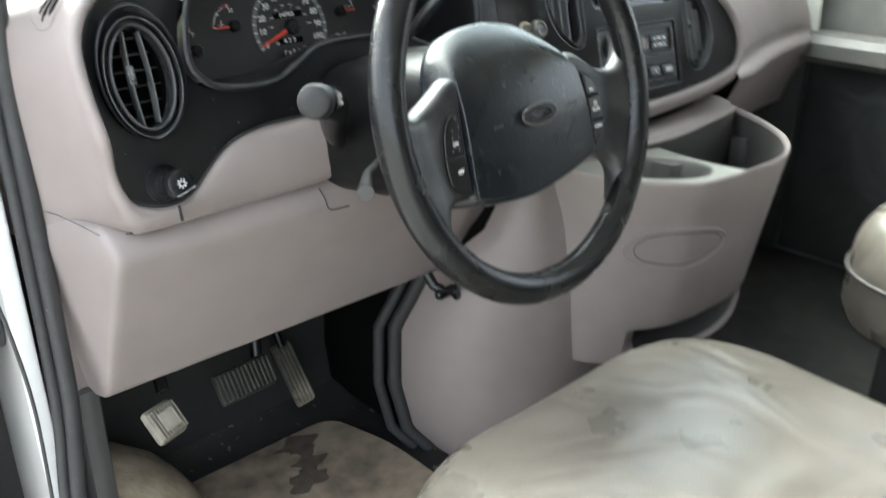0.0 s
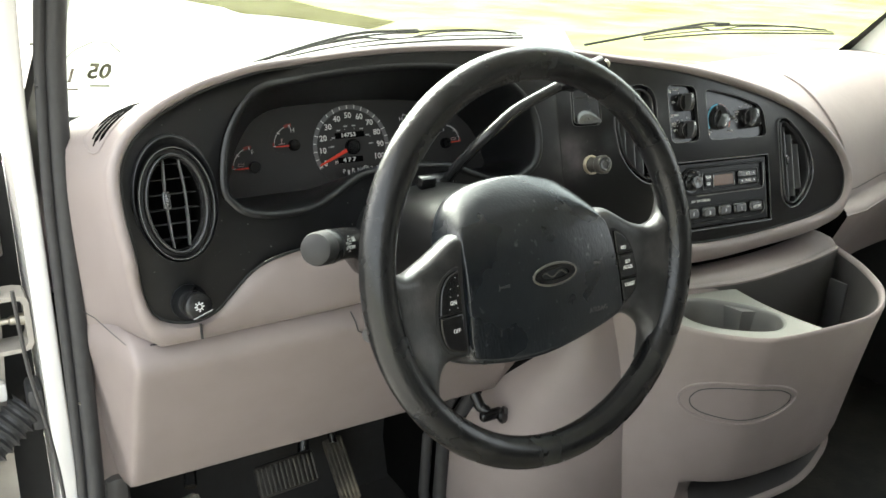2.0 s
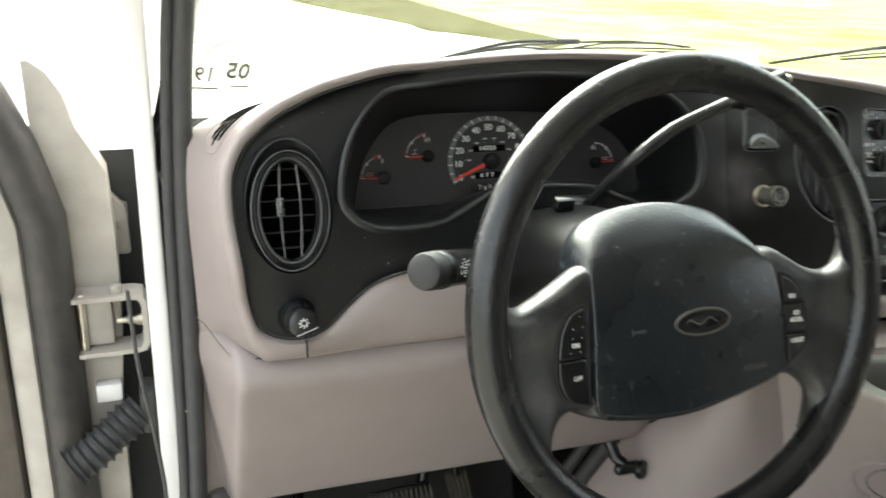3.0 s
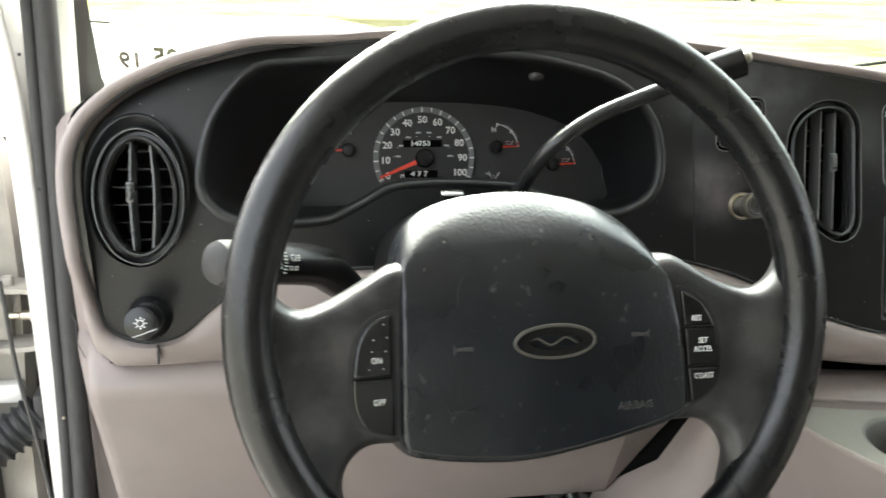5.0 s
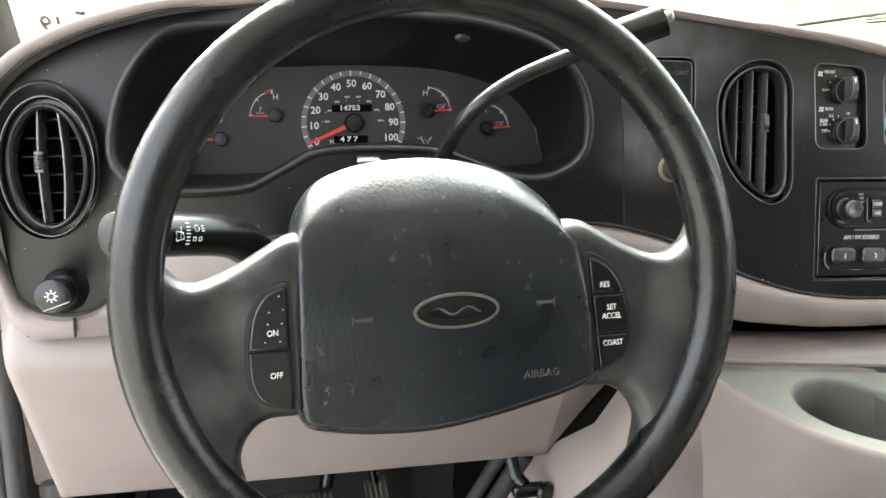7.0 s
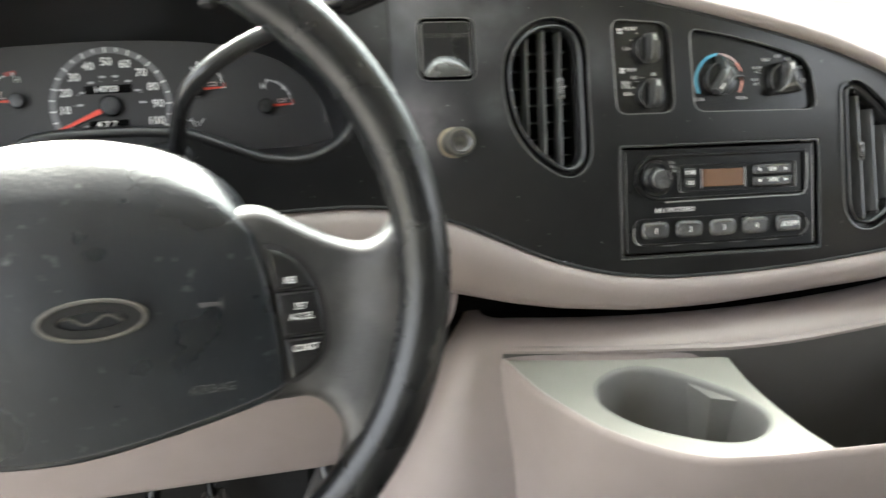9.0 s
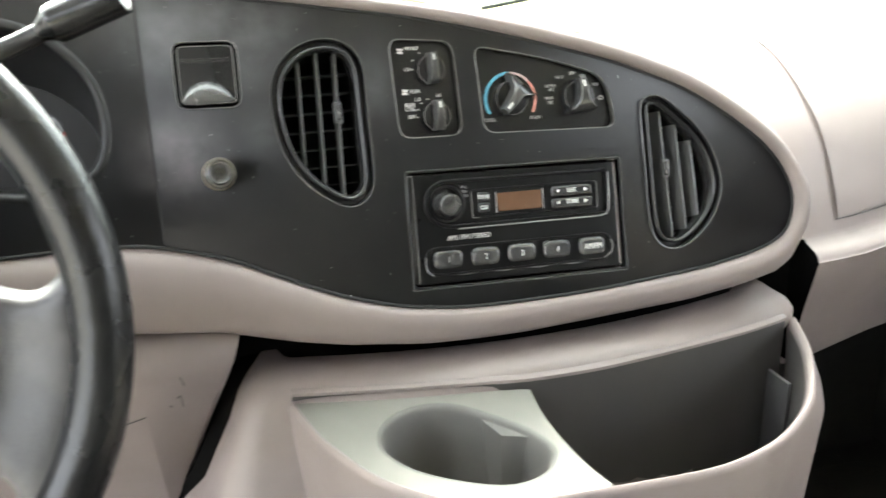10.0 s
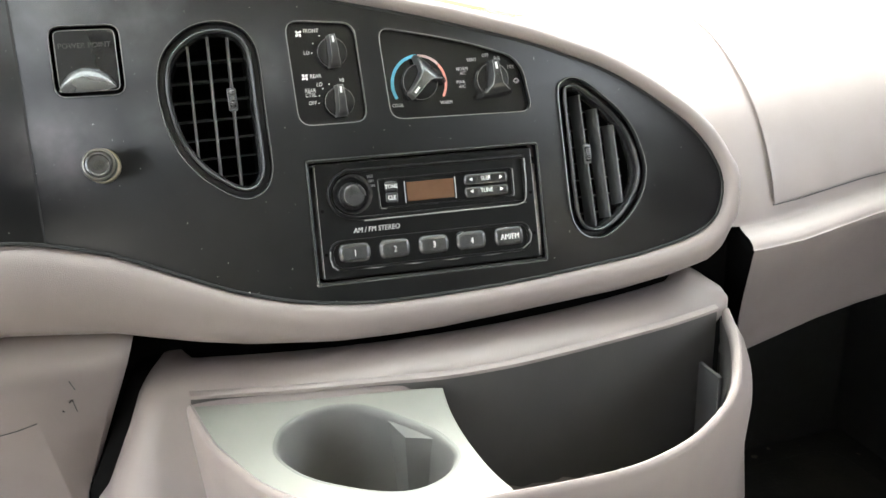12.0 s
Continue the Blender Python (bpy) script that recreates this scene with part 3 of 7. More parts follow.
plate("bezel", [FACE, RECESS, VENT_LEFT, VENT_MID, VENT_RIGHT, RADIO, FAN_PANEL, CLIMATE_PANEL, POWER_COVER], 0.006, DASH, BLACK, dashboard, "scuffed black face panel", bevel=0.0008)
for v in bpy.data.objects["bezel"].data.vertices:
    v.co = v.co + DASH.to_3x3() @ Vector((0, 0, swell(DASH.inverted() @ v.co)))
bpy.data.objects["bezel"].data.update()
tube("groove", [dash_point(p, -0.0002) for p in offset2(FACE, 0.0002)], 0.0015, BLACK_DEEP, dashboard, "dark joint round the face", closed=True, res=3)

# recess of the instruments
CLUSTER_Y = 0.857
CLUSTER = Matrix(((1, 0, 0, 0), (0, LEAN / STRETCH, -1 / STRETCH, CLUSTER_Y), (0, 1 / STRETCH, LEAN / STRETCH, 1.46), (0, 0, 0, 1)))


def cv(x, z):
    return Vector((x, (z - 1.46) * STRETCH))


PLATE = [cv(*p) for p in ((0.426, 1.418), (0.441, 1.473), (0.468, 1.506), (0.496, 1.516), (0.60, 1.519), (0.689, 1.513), (0.747, 1.494), (0.775, 1.466), (0.788, 1.418))]
PLATE = rounded(PLATE, [0.008, 0.03, 0.03, 0.03, 0.05, 0.03, 0.03, 0.03, 0.008])


def polar(pts, centre, n):
    """A closed line re-cut at even angles about a centre."""
    out = []
    for k in range(n):
        a = 2 * math.pi * k / n
        d = Vector((math.cos(a), math.sin(a)))
        best = None
        for p, q in zip(pts, pts[1:] + pts[:1]):
            e = q - p
            den = d.x * e.y - d.y * e.x
            if abs(den) < 1e-12:
                continue
            w = p - centre
            s, u = (w.x * e.y - w.y * e.x) / den, (w.x * d.y - w.y * d.x) / den
            if s > 0 and -1e-6 <= u <= 1 + 1e-6:
                best = s if best is None else max(best, s)
        out.append(centre + d * (best or 0.05))
    return out


mouth = polar(RECESS, dv(0.592, 1.50), 150)
floor_ring = polar([Vector(p) for p in PLATE], cv(0.592, 1.465), 150)
rings = [[dash_point(p, h) for p in offset2(mouth, d)] for d, h in ((0.0040, 0.0002), (0.0025, 0.0016), (0.0, 0.0024), (-0.0025, 0.0010), (-0.005, -0.006))]
deep = [CLUSTER @ Vector((p.x, p.y, 0.0)) for p in floor_ring]
for f in (0.35, 0.7, 1.0):
    rings.append([a.lerp(b, f) for a, b in zip(rings[4], deep)])
loft("instrument_hood", rings, HOOD_BLACK, dashboard, "deep black hood round the instruments", angle=50)

# ---- steering wheel ----
WHEEL_C = Vector((0.6205, 0.4860, 1.4380))
WHEEL = Matrix.Translation(WHEEL_C) @ Matrix(((0.99703, -0.01847, 0.07482, 0), (0.07707, 0.23901, -0.96795, 0), (0.0, 0.97084, 0.23972, 0), (0, 0, 0, 1))) @ pose(0, 0, 0, -1.5, 0, -0.9) @ Matrix.Scale(1.024, 4)
steering_wheel = thing("steering_wheel", WHEEL_C, "worn black leather steering wheel with four spokes", "steering wheel")
rim_path = [WHEEL @ Vector((0.1779 * math.cos(a), 0.1779 * math.sin(a), 0)) for a in (2 * math.pi * k / 96 for k in range(96))]
tube("rim", rim_path, 0.0155, LEATHER, steering_wheel, "shiny worn black rim", closed=True, res=9)


PAD_LINE = spline([(-0.0925, 0.007), (-0.0905, 0.033), (-0.084, 0.052), (-0.0712, 0.066), (-0.050, 0.0742), (-0.024, 0.078), (0.0, 0.0782),
                   (0.022, 0.0754), (0.046, 0.0688), (0.0666, 0.0575), (0.081, 0.0435), (0.0903, 0.0224), (0.0958, -0.0065), (0.0987, -0.036),
                   (0.099, -0.060), (0.0945, -0.071), (0.057, -0.081), (0.0, -0.0905), (-0.040, -0.0905), (-0.079, -0.085), (-0.0917, -0.076), (-0.0932, -0.032)], 5)
CREASE = [(-0.0925, 0.040), (-0.0876, 0.0447), (-0.0587, 0.0579), (-0.0293, 0.0618), (0.0, 0.0619), (0.0288, 0.0564), (0.0608, 0.0463), (0.0839, 0.0362), (0.099, 0.027)]
CROWN = np.polynomial.Polynomial.fit([p[0] for p in CREASE], [p[1] for p in CREASE], 4)


def pad_front(p, inset):
    """Where the cover's outline rolls onto its front face: well down from its domed crown, close in at the sides and foot."""
    q = p - Vector((0.003, -0.004)).lerp(p.normalized() * 0.006, 0.8) * (inset / 0.006)
    return Vector((q.x, min(q.y, float(CROWN(q.x)) - 0.014)))


def face_height(y, x=0.0):
    """The front of the cover curves away from the driver towards its crown and its sides."""
    return 0.0045 - 0.0125 * max(0.0, (y + 0.025) / 0.082) ** 2 - 0.006 * max(0.0, y / 0.06) ** 4 - 0.0055 * (x / 0.09) ** 2


pad_rings = [[WHEEL @ Vector((*p, h)) for p in offset2(PAD_LINE, d)] for d, h in ((-0.006, -0.052), (-0.001, -0.050), (0.0, -0.045))]
front = [pad_front(Vector((p.x, p.y)), 0.0075) for p in PAD_LINE]
for k in range(13):
    f = k / 12
    ring = []
    for p, q in zip(PAD_LINE, front):
        foot = Vector((p.x, p.y, -0.038))
        knee = Vector((*q.lerp(Vector((p.x, p.y)), 0.60), 0))
        knee.z = face_height(knee.y, knee.x)
        ring.append(WHEEL @ (foot * (1 - f) ** 2 + knee * 2 * f * (1 - f) + Vector((q.x, q.y, face_height(q.y, q.x))) * f ** 2))
    pad_rings.append(ring)
for inward in (0.97, 0.93, 0.87, 0.78, 0.65, 0.5, 0.33, 0.17, 0.03):
    pad_rings.append([WHEEL @ Vector((q.x * inward, -0.005 + (q.y + 0.005) * inward, face_height(-0.005 + (q.y + 0.005) * inward, q.x * inward))) for q in front])
loft("airbag_pad", pad_rings, PAD, steering_wheel, "scuffed grained black airbag cover", cap0=True, cap1=True, angle=80)
lip = [(p.x, p.y + 0.0085, face_height(p.y + 0.0085, p.x) - 0.0004) for p in PAD_LINE if p.y < -0.068]
tube("pad_groove", lip, 0.0008, BLACK_DEEP, steering_wheel, "fine moulded groove above the lower lip", res=3, m=WHEEL)
SPOKE_L = rounded([(-0.172, 0.052), (-0.1645, 0.022), (-0.150, 0.0085), (-0.128, 0.0155), (-0.0896, 0.038), (-0.06, 0.03), (-0.06, -0.074), (-0.0936, -0.0743), (-0.1113, -0.0739),
                   (-0.1229, -0.0826), (-0.1275, -0.0945), (-0.119, -0.128), (-0.135, -0.125), (-0.158, -0.09), (-0.176, -0.04), (-0.18, 0.02)],
                  [0.002, 0.012, 0.012, 0.015, 0.01, 0.002, 0.002, 0.01, 0.01, 0.01, 0.01, 0.002, 0.002, 0.02, 0.02, 0.02])
SPOKE_R = [Vector((-p.x, p.y)) for p in SPOKE_L][::-1]
def spoke_height(p):
    """Flat beside the switches, swelling up to meet the rim."""
    f = max(0.0, min(1.0, (p.length - 0.128) / 0.038))
    return -0.007 + 0.010 * f * f * (3 - 2 * f)


for loop in (SPOKE_L, SPOKE_R):
    loop = resample([Vector((p[0], p[1])) for p in loop], 120)
    bm = bmesh.new()
    rings, edge = [], loop
    for inset, drop in ((0.004, 0.024), (0.0, 0.018), (0.0, 0.0120), (0.0012, 0.0072), (0.0032, 0.0036), (0.0055, 0.0014), (0.0080, 0.0003)):
        edge = offset2(loop, -inset)
        rings.append([bm.verts.new((q.x, q.y, spoke_height(q) - drop)) for q in edge])
    skin(bm, rings, False, True)
    grid = [Vector((0.006 * i, 0.006 * k)) for i in range(-32, 33) for k in range(-24, 12)]
    grid = [g for g in grid if len([1 for a, b in zip(edge, edge[1:] + edge[:1]) if (a.y > g.y) != (b.y > g.y) and g.x < a.x + (b.x - a.x) * (g.y - a.y) / (b.y - a.y)]) % 2 and min((g - e).length for e in edge) > 0.003]
    flat, _, tris, _, _, _ = delaunay_2d_cdt(edge + grid, [], [list(range(len(edge)))], 1, 1e-6)
    top = [bm.verts.new((q.x, q.y, spoke_height(q) - (0.0003 if k < len(edge) else 0.0))) for k, q in enumerate(flat)]
    for tri in tris:
        bm.faces.new([top[k] for k in tri])
    bmesh.ops.remove_doubles(bm, verts=bm.verts[:], dist=1e-5)
    bm.transform(WHEEL)
    bmesh.ops.recalc_face_normals(bm, faces=bm.faces[:])
    part("spoke", bm, SPOKE, steering_wheel, "worn black double spoke", 80)

# ---- steering column ----
column = thing("steering_column", (0.617, 0.66, 1.39), "black plastic steering column with its levers", "steering column")


def ring_on_column(w, up, down, n, sharp=0.6, cx=0.0):
    out = []
    for k in range(n):
        a = 2 * math.pi * k / n
        c, s = math.cos(a), math.sin(a)
        c, s = math.copysign(abs(c) ** sharp, c), math.copysign(abs(s) ** sharp, s)
        out.append((cx + c * w, s * (up if s > 0 else down)))
    return out


rings = []
for depth, w, up, down in ((-0.05, 0.058, 0.052, 0.06), (-0.055, 0.066, 0.06, 0.068), (-0.10, 0.072, 0.066, 0.078), (-0.19, 0.076, 0.072, 0.085), (-0.21, 0.073, 0.069, 0.08), (-0.36, 0.07, 0.06, 0.07)):
    rings.append([WHEEL @ Vector((x, y, depth)) for x, y in ring_on_column(w, up, down, 48, 0.7)])
loft("shroud", rings, SHROUD, column, "dark grey column shroud", cap0=True, cap1=True, angle=50)

# ---- knee panel under the wheel ----
knee_panel = thing("knee_panel", (0.56, 0.78, 1.1), "grey plastic knee panel below the steering column", "dashboard panel")


def knee_rings():
    """Sections from the left corner to the right end, each a (y, z) profile of the rolled top, the sloping face and the bottom edge."""
    prof = [(0.86, 1.322), (0.80, 1.322), (0.735, 1.3205), (0.722, 1.316), (0.7145, 1.3095), (0.709, 1.303), (0.706, 1.296), (0.7055, 1.289), (0.7085, 1.279), (0.797, 1.10), (0.799, 1.094), (0.803, 1.091), (0.86, 1.10)]
    rings = []
    for x, push in ((0.250, 0.10), (0.262, 0.062), (0.274, 0.024), (0.2785, 0.011), (0.282, 0.0035), (0.286, 0.0007), (0.293, 0.0), (0.5, 0.0), (0.792, 0.0)):
        rings.append([Vector((x, max(y, 0.706 + push + (y - 0.706) * 0.9) if push else y, z)) for y, z in prof])
    for f, back in ((0.9, 0.0), (1.0, 0.004), (1.005, 0.03)):
        rings.append([Vector((0.792 + (0.088 * f) * (max(0.0, z - 1.09) / 0.235), y + back, z)) for y, z in prof])
    return rings


loft("panel", knee_rings(), GREY, knee_panel, around=False, angle=50)


def on_knee(x, z):
    return Vector((x, 0.7066 + (1.2833 - z) * 0.467, z))


for line in (((0.8240, 1.2840), (0.8262, 1.2740)), ((0.8218, 1.2625), (0.8225, 1.2490)), ((0.8190, 1.2605), (0.8212, 1.2628)), ((0.8122, 1.2525), (0.8136, 1.2510)), ((0.7600, 1.2360), (0.7760, 1.2385), (0.7913, 1.2430))):
    tube("scuff", [on_knee(*q) for q in line], 0.0005, GREY_DARK, knee_panel, "thin dark scuff mark", res=2)

# ---- engine cover and console bin ----
engine_cover = thing("engine_cover", (1.09, 0.85, 0.76), "grey plastic engine cover between the front seats", "engine cover")


def cover_ring(z, xl, yr, r, bow, xr=None):
    """The cover's outline at a height, from the left of the footwell round its rear to the right; bow: how far its middle bulges."""
    xr = xr or 2 * 1.142 - xl
    q = min(r, 0.035)
    pts = [(xl, yr + r + 0.02), (xl, yr + r)]
    for k in range(1, 9):
        a = math.pi / 2 * k / 8
        pts.append((xl + r * (1 - math.cos(a)), yr + r * (1 - math.sin(a))))
    for k in range(1, 12):
        x = xl + r + (xr - xl - r - q) * k / 12
        pts.append((x, yr - bow * (1 - ((k - 6) / 6) ** 2)))
    for k in range(0, 9):
        a = math.pi / 2 * (1 - k / 8)
        pts.append((xr - q * (1 - math.cos(a)), yr + q * (1 - math.sin(a))))
    pts += [(xr, yr + q + 0.02), (xr + 0.003, yr + q + 0.06), (xr + 0.01, 1.15)]
    return [Vector((x, y, z)) for x, y in pts]


cover = [cover_ring(*a) for a in (
    (0.76, 0.790, 0.655, 0.14, 0.0, 1.24), (0.80, 0.762, 0.650, 0.17, 0.0, 1.24), (0.88, 0.752, 0.648, 0.19, 0.0, 1.245), (0.98, 0.757, 0.650, 0.19, 0.0, 1.26), (1.08, 0.789, 0.655, 0.15, 0.01, 1.28), (1.16, 0.830, 0.672, 0.06, 0.02, 1.32), (1.22, 0.857, 0.690, 0.03, 0.035, 1.38), (1.246, 0.868, 0.697, 0.026, 0.042, 1.409),
    (1.254, 0.873, 0.700, 0.024, 0.044, 1.410), (1.261, 0.879, 0.705, 0.023, 0.044, 1.406), (1.266, 0.886, 0.713, 0.022, 0.044, 1.398), (1.2685, 0.895, 0.724, 0.03, 0.04, 1.39), (1.268, 0.905, 0.742, 0.02, 0.03, 1.38), (1.255, 0.915, 0.752, 0.02, 0.02, 1.37))]
loft("cover_body", cover, GREY, engine_cover, "grey plastic cover", around=False, angle=50)
edge = [r[0] for r in cover]
# Tunnel side is near-black so the gap beside it looks unlit.
loft("tunnel_side", [edge, [p + Vector((-0.012, 0.01, 0)) for p in edge], [Vector((p.x - 0.015, 1.165, p.z)) for p in edge]], VOID, engine_cover, "black insulated tunnel side, darkened to paint the gap's shade", around=False)
for dx, dy, r in ((-0.008, 0.004, 0.011), (-0.026, 0.022, 0.009)):
    tube("rubber_edge", [p + Vector((dx, dy, 0)) for p in edge[:5]] , r, RUBBER, engine_cover, "black rubber edge strip", res=6)
tube("seam", [Vector((0.929 + 0.004 * k / 6, 0.664 - 0.014 * k / 6, 1.22 - 0.27 * k / 6)) for k in range(7)], 0.0016, BLACK_DEEP, engine_cover, res=3)

# Added black sheet, painting the shade beneath the lip.
block("gap_shade_sheet", 0.84, 1.44, 0.765, 0.775, 1.05, 1.30, VOID, engine_cover, "black sheet painting the shade under the dash lip", 0.0)

console_bin = thing("console_bin", (1.13, 0.6, 0.93), "grey plastic console with cup holders and an open bin", "console")
RIM_LINE = [(0.905, 0.689), (0.917, 0.636), (0.929, 0.605), (0.954, 0.557), (1.0, 0.515), (1.045, 0.503), (1.102, 0.498), (1.179, 0.495), (1.23, 0.506),
            (1.271, 0.527), (1.315, 0.563), (1.363, 0.628), (1.394, 0.69)]
rim_front = [Vector((p.x, p.y)) for p in spline([(*p, 0) for p in RIM_LINE], 5, closed=False)]


FOOT_LINE = [(0.918, 0.66), (0.929, 0.655), (0.940, 0.634), (0.964, 0.607), (1.007, 0.570), (1.05, 0.557), (1.103, 0.552), (1.170, 0.553), (1.222, 0.564),
             (1.268, 0.580), (1.315, 0.607), (1.366, 0.648), (1.440, 0.705)]
foot_front = [Vector((p.x, p.y)) for p in spline([(*p, 0) for p in FOOT_LINE], 5, closed=False)]


def bin_ring(z, f, inset=0.0, scoop=0.0):
    """The bin's front wall at a height: it narrows downwards. scoop: how deep the hollow at its foot is there."""
    out = []
    for p, low in zip(rim_front, foot_front):
        x, y = p.lerp(low, f)
        swell = (0.0 if inset > 0.005 else 0.012) * min(1.0, f / 0.08) * max(0.0, min(1.0, (p.x - 1.27) / 0.06))
        x, y = x + swell, y - swell * 0.3
        d = Vector((1.12, 0.75)) - Vector((x, y))
        d.normalize()
        deep = inset + scoop * max(0.0, min(1.0, (x - 0.972) / 0.035)) * max(0.0, min(1.0, (1.41 - x) / 0.05))
        out.append(Vector((x + d.x * deep, y + d.y * deep, z)))
    return out


def bin_z(f):
    return 1.255 - 0.345 * f


# A second skin inside the wall carries the bin's painted shade.
loft("bin_shade_skin", [[p for p in bin_ring(*a) if p.x > 1.09] for a in ((1.035, 0.64, 0.0158), (1.15, 0.3, 0.0118), (1.2470, 0.0, 0.0090))], BIN_IN, console_bin, "inside of the bin, its shade in a darker grey", around=False, angle=50)
rings = [bin_ring(1.035, 0.64, 0.014), bin_ring(1.15, 0.3, 0.010), bin_ring(1.249, 0.0, 0.0075), bin_ring(1.2535, 0.0, 0.0055), bin_ring(1.255, 0.0, 0.003), bin_ring(1.2535, 0.0, 0.0008), bin_ring(1.249, 0.0, 0.0)]
rings += [bin_ring(bin_z(f), f) for f in (0.1, 0.25, 0.4, 0.55, 0.66)]
loft("bin_wall", rings, GREY, console_bin, around=False, angle=50)
split = min(k for k, p in enumerate(foot_front) if p.x > 0.985)


def scoop_part(label, mat, stations, first=0, last=None):
    loft("scoop", [bin_ring(bin_z(f), f, 0.0, d)[first:last] for f, d in stations], mat, console_bin, label, around=False, angle=40)


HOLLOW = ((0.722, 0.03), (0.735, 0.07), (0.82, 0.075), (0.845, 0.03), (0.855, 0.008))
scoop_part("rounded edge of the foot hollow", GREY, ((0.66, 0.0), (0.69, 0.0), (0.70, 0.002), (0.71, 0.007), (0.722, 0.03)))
# The hollow's inner face is dark grey to paint its shade.
scoop_part("hollow at the foot of the console, shade painted dark grey", GREY_DARK, HOLLOW, split)
scoop_part("smooth wall beside the hollow", GREY, HOLLOW, 0, split + 1)
scoop_part("thin raised lip of the hollow", GREY, ((0.855, 0.008), (0.859, 0.002), (0.864, 0.0), (0.872, -0.0015), (0.88, 0.0), (0.888, 0.006), (0.897, 0.04)))


def bin_face(x, z, out=0.0):
    """A point on the front of the bin."""
    ring = bin_ring(z, (1.255 - z) / 0.345)
    for a, b in zip(ring, ring[1:]):
        if a.x <= x <= b.x:
            p = a.lerp(b, (x - a.x) / (b.x - a.x))
            d = b - a
            return p + Vector((d.y, -d.x, 0)).normalized() * out
    return ring[0]


oval = [Vector((1.015 + (p.x - 1.015) * 1.15, 1.150 + (p.y - 1.150) * 1.14)) for p in spline([(x, z, 0) for x, z in ((0.9550, 1.146), (0.9555, 1.157), (0.9615, 1.1695), (0.9782, 1.1775), (1.0016, 1.1790), (1.030, 1.1750), (1.0563, 1.1680), (1.0760, 1.1560), (1.0800, 1.1460), (1.0720, 1.1350), (1.0442, 1.1240), (1.0044, 1.1215), (0.9731, 1.1270), (0.9600, 1.1345))], 4)]
tube("oval_moulding", [bin_face(p.x, p.y, 0.0004) for p in oval], 0.0022, GREY, console_bin, "raised oval moulding", closed=True, res=4)
tube("oval_groove", [bin_face(1.015 + (p.x - 1.015) * 0.88, 1.150 + (p.y - 1.150) * 0.78, 0.0) for p in oval], 0.0009, GREY_DARK, console_bin, closed=True, res=3)
# tray with the cup holder, divider and bin inside
BACK = [(0.909, 0.693), (0.978, 0.676), (1.022, 0.667), (1.066, 0.659), (1.104, 0.652), (1.157, 0.650), (1.209, 0.654), (1.266, 0.661), (1.326, 0.670), (1.376, 0.682)]
back_line = [Vector((p.x, p.y)) for p in spline([(*p, 0) for p in BACK], 4, closed=False)]
DIVIDER = [Vector((p.x, p.y)) for p in spline([(1.102, 0.650, 0), (1.097, 0.612, 0), (1.0965, 0.571, 0), (1.100, 0.533, 0), (1.106, 0.507, 0)], 4, closed=False)]
CUP = [Vector((p.x, p.y)) for p in spline([(x, y, 0) for x, y in ((0.9665, 0.605), (0.9720, 0.630), (0.9870, 0.6455), (1.0060, 0.6520), (1.0270, 0.6480), (1.0430, 0.6350), (1.0690, 0.6020), (1.0790, 0.5810), (1.0825, 0.5620), (1.0760, 0.5470), (1.0650, 0.5370),
                                                                    (1.0480, 0.5320), (1.0300, 0.5355), (1.0070, 0.5490), (0.9870, 0.5655), (0.9740, 0.5830))], 4)]
inner_front = [Vector((q.x, q.y)) for q in bin_ring(1.25, 0.0, 0.006)]
tray_line = [p for p in back_line if p.x < 1.098] + DIVIDER + [p for p in inner_front[::-1] if p.x < 1.10]
FLAT = Matrix.Translation((0, 0, 1.2515))
plate("tray", [tray_line, offset2(CUP, 0.004)], 0.004, FLAT, GREY_TRAY, console_bin, "pale grey tray top", bevel=0.0008)
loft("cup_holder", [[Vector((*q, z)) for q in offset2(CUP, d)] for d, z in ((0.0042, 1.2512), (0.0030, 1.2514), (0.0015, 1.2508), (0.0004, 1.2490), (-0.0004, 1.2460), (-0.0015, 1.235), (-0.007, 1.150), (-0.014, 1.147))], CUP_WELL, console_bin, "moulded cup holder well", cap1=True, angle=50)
bm = bmesh.new()
tab = [(1.0500, 0.6275), (1.0570, 0.5985), (1.0690, 0.5930), (1.0770, 0.5890), (1.0570, 0.6220)]
rings2 = [[bm.verts.new((x, y, z)) for x, y in tab] for z in (1.150, 1.2455, 1.2465)]
skin(bm, rings2, False, True)
bm.faces.new(rings2[-1])
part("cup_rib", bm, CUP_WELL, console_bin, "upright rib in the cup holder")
lathe("cup_floor", [(0.028, 1.1485), (0.028, 1.152), (0.024, 1.1525)], Matrix.Translation((1.032, 0.572, 0)), GREY_TRAY, console_bin)
loft("divider", [[Vector((q.x, max(q.y, 0.504 + low), z)) for q in DIVIDER] for z, low in ((1.2495, 0.0), (1.035, 0.05))], BIN_IN, console_bin, "side wall of the bin, its shade in a darker grey", around=False)
loft("bin_back", [[Vector((q.x, q.y + dy, z)) for q in back_line] for z, dy in ((1.2565, 0.002), (1.035, 0.004))], BIN_IN, console_bin, "back wall of the bin, its shade in a darker grey", around=False, angle=30)
loft("back_ledge", [[Vector((q.x, q.y + dy, z)) for q in back_line] for z, dy in ((1.262, 0.006), (1.2618, 0.002), (1.2605, 0.0), (1.2575, 0.0), (1.2562, 0.003))], GREY, console_bin, "rounded grey ledge along the back of the tray", around=False, angle=50)
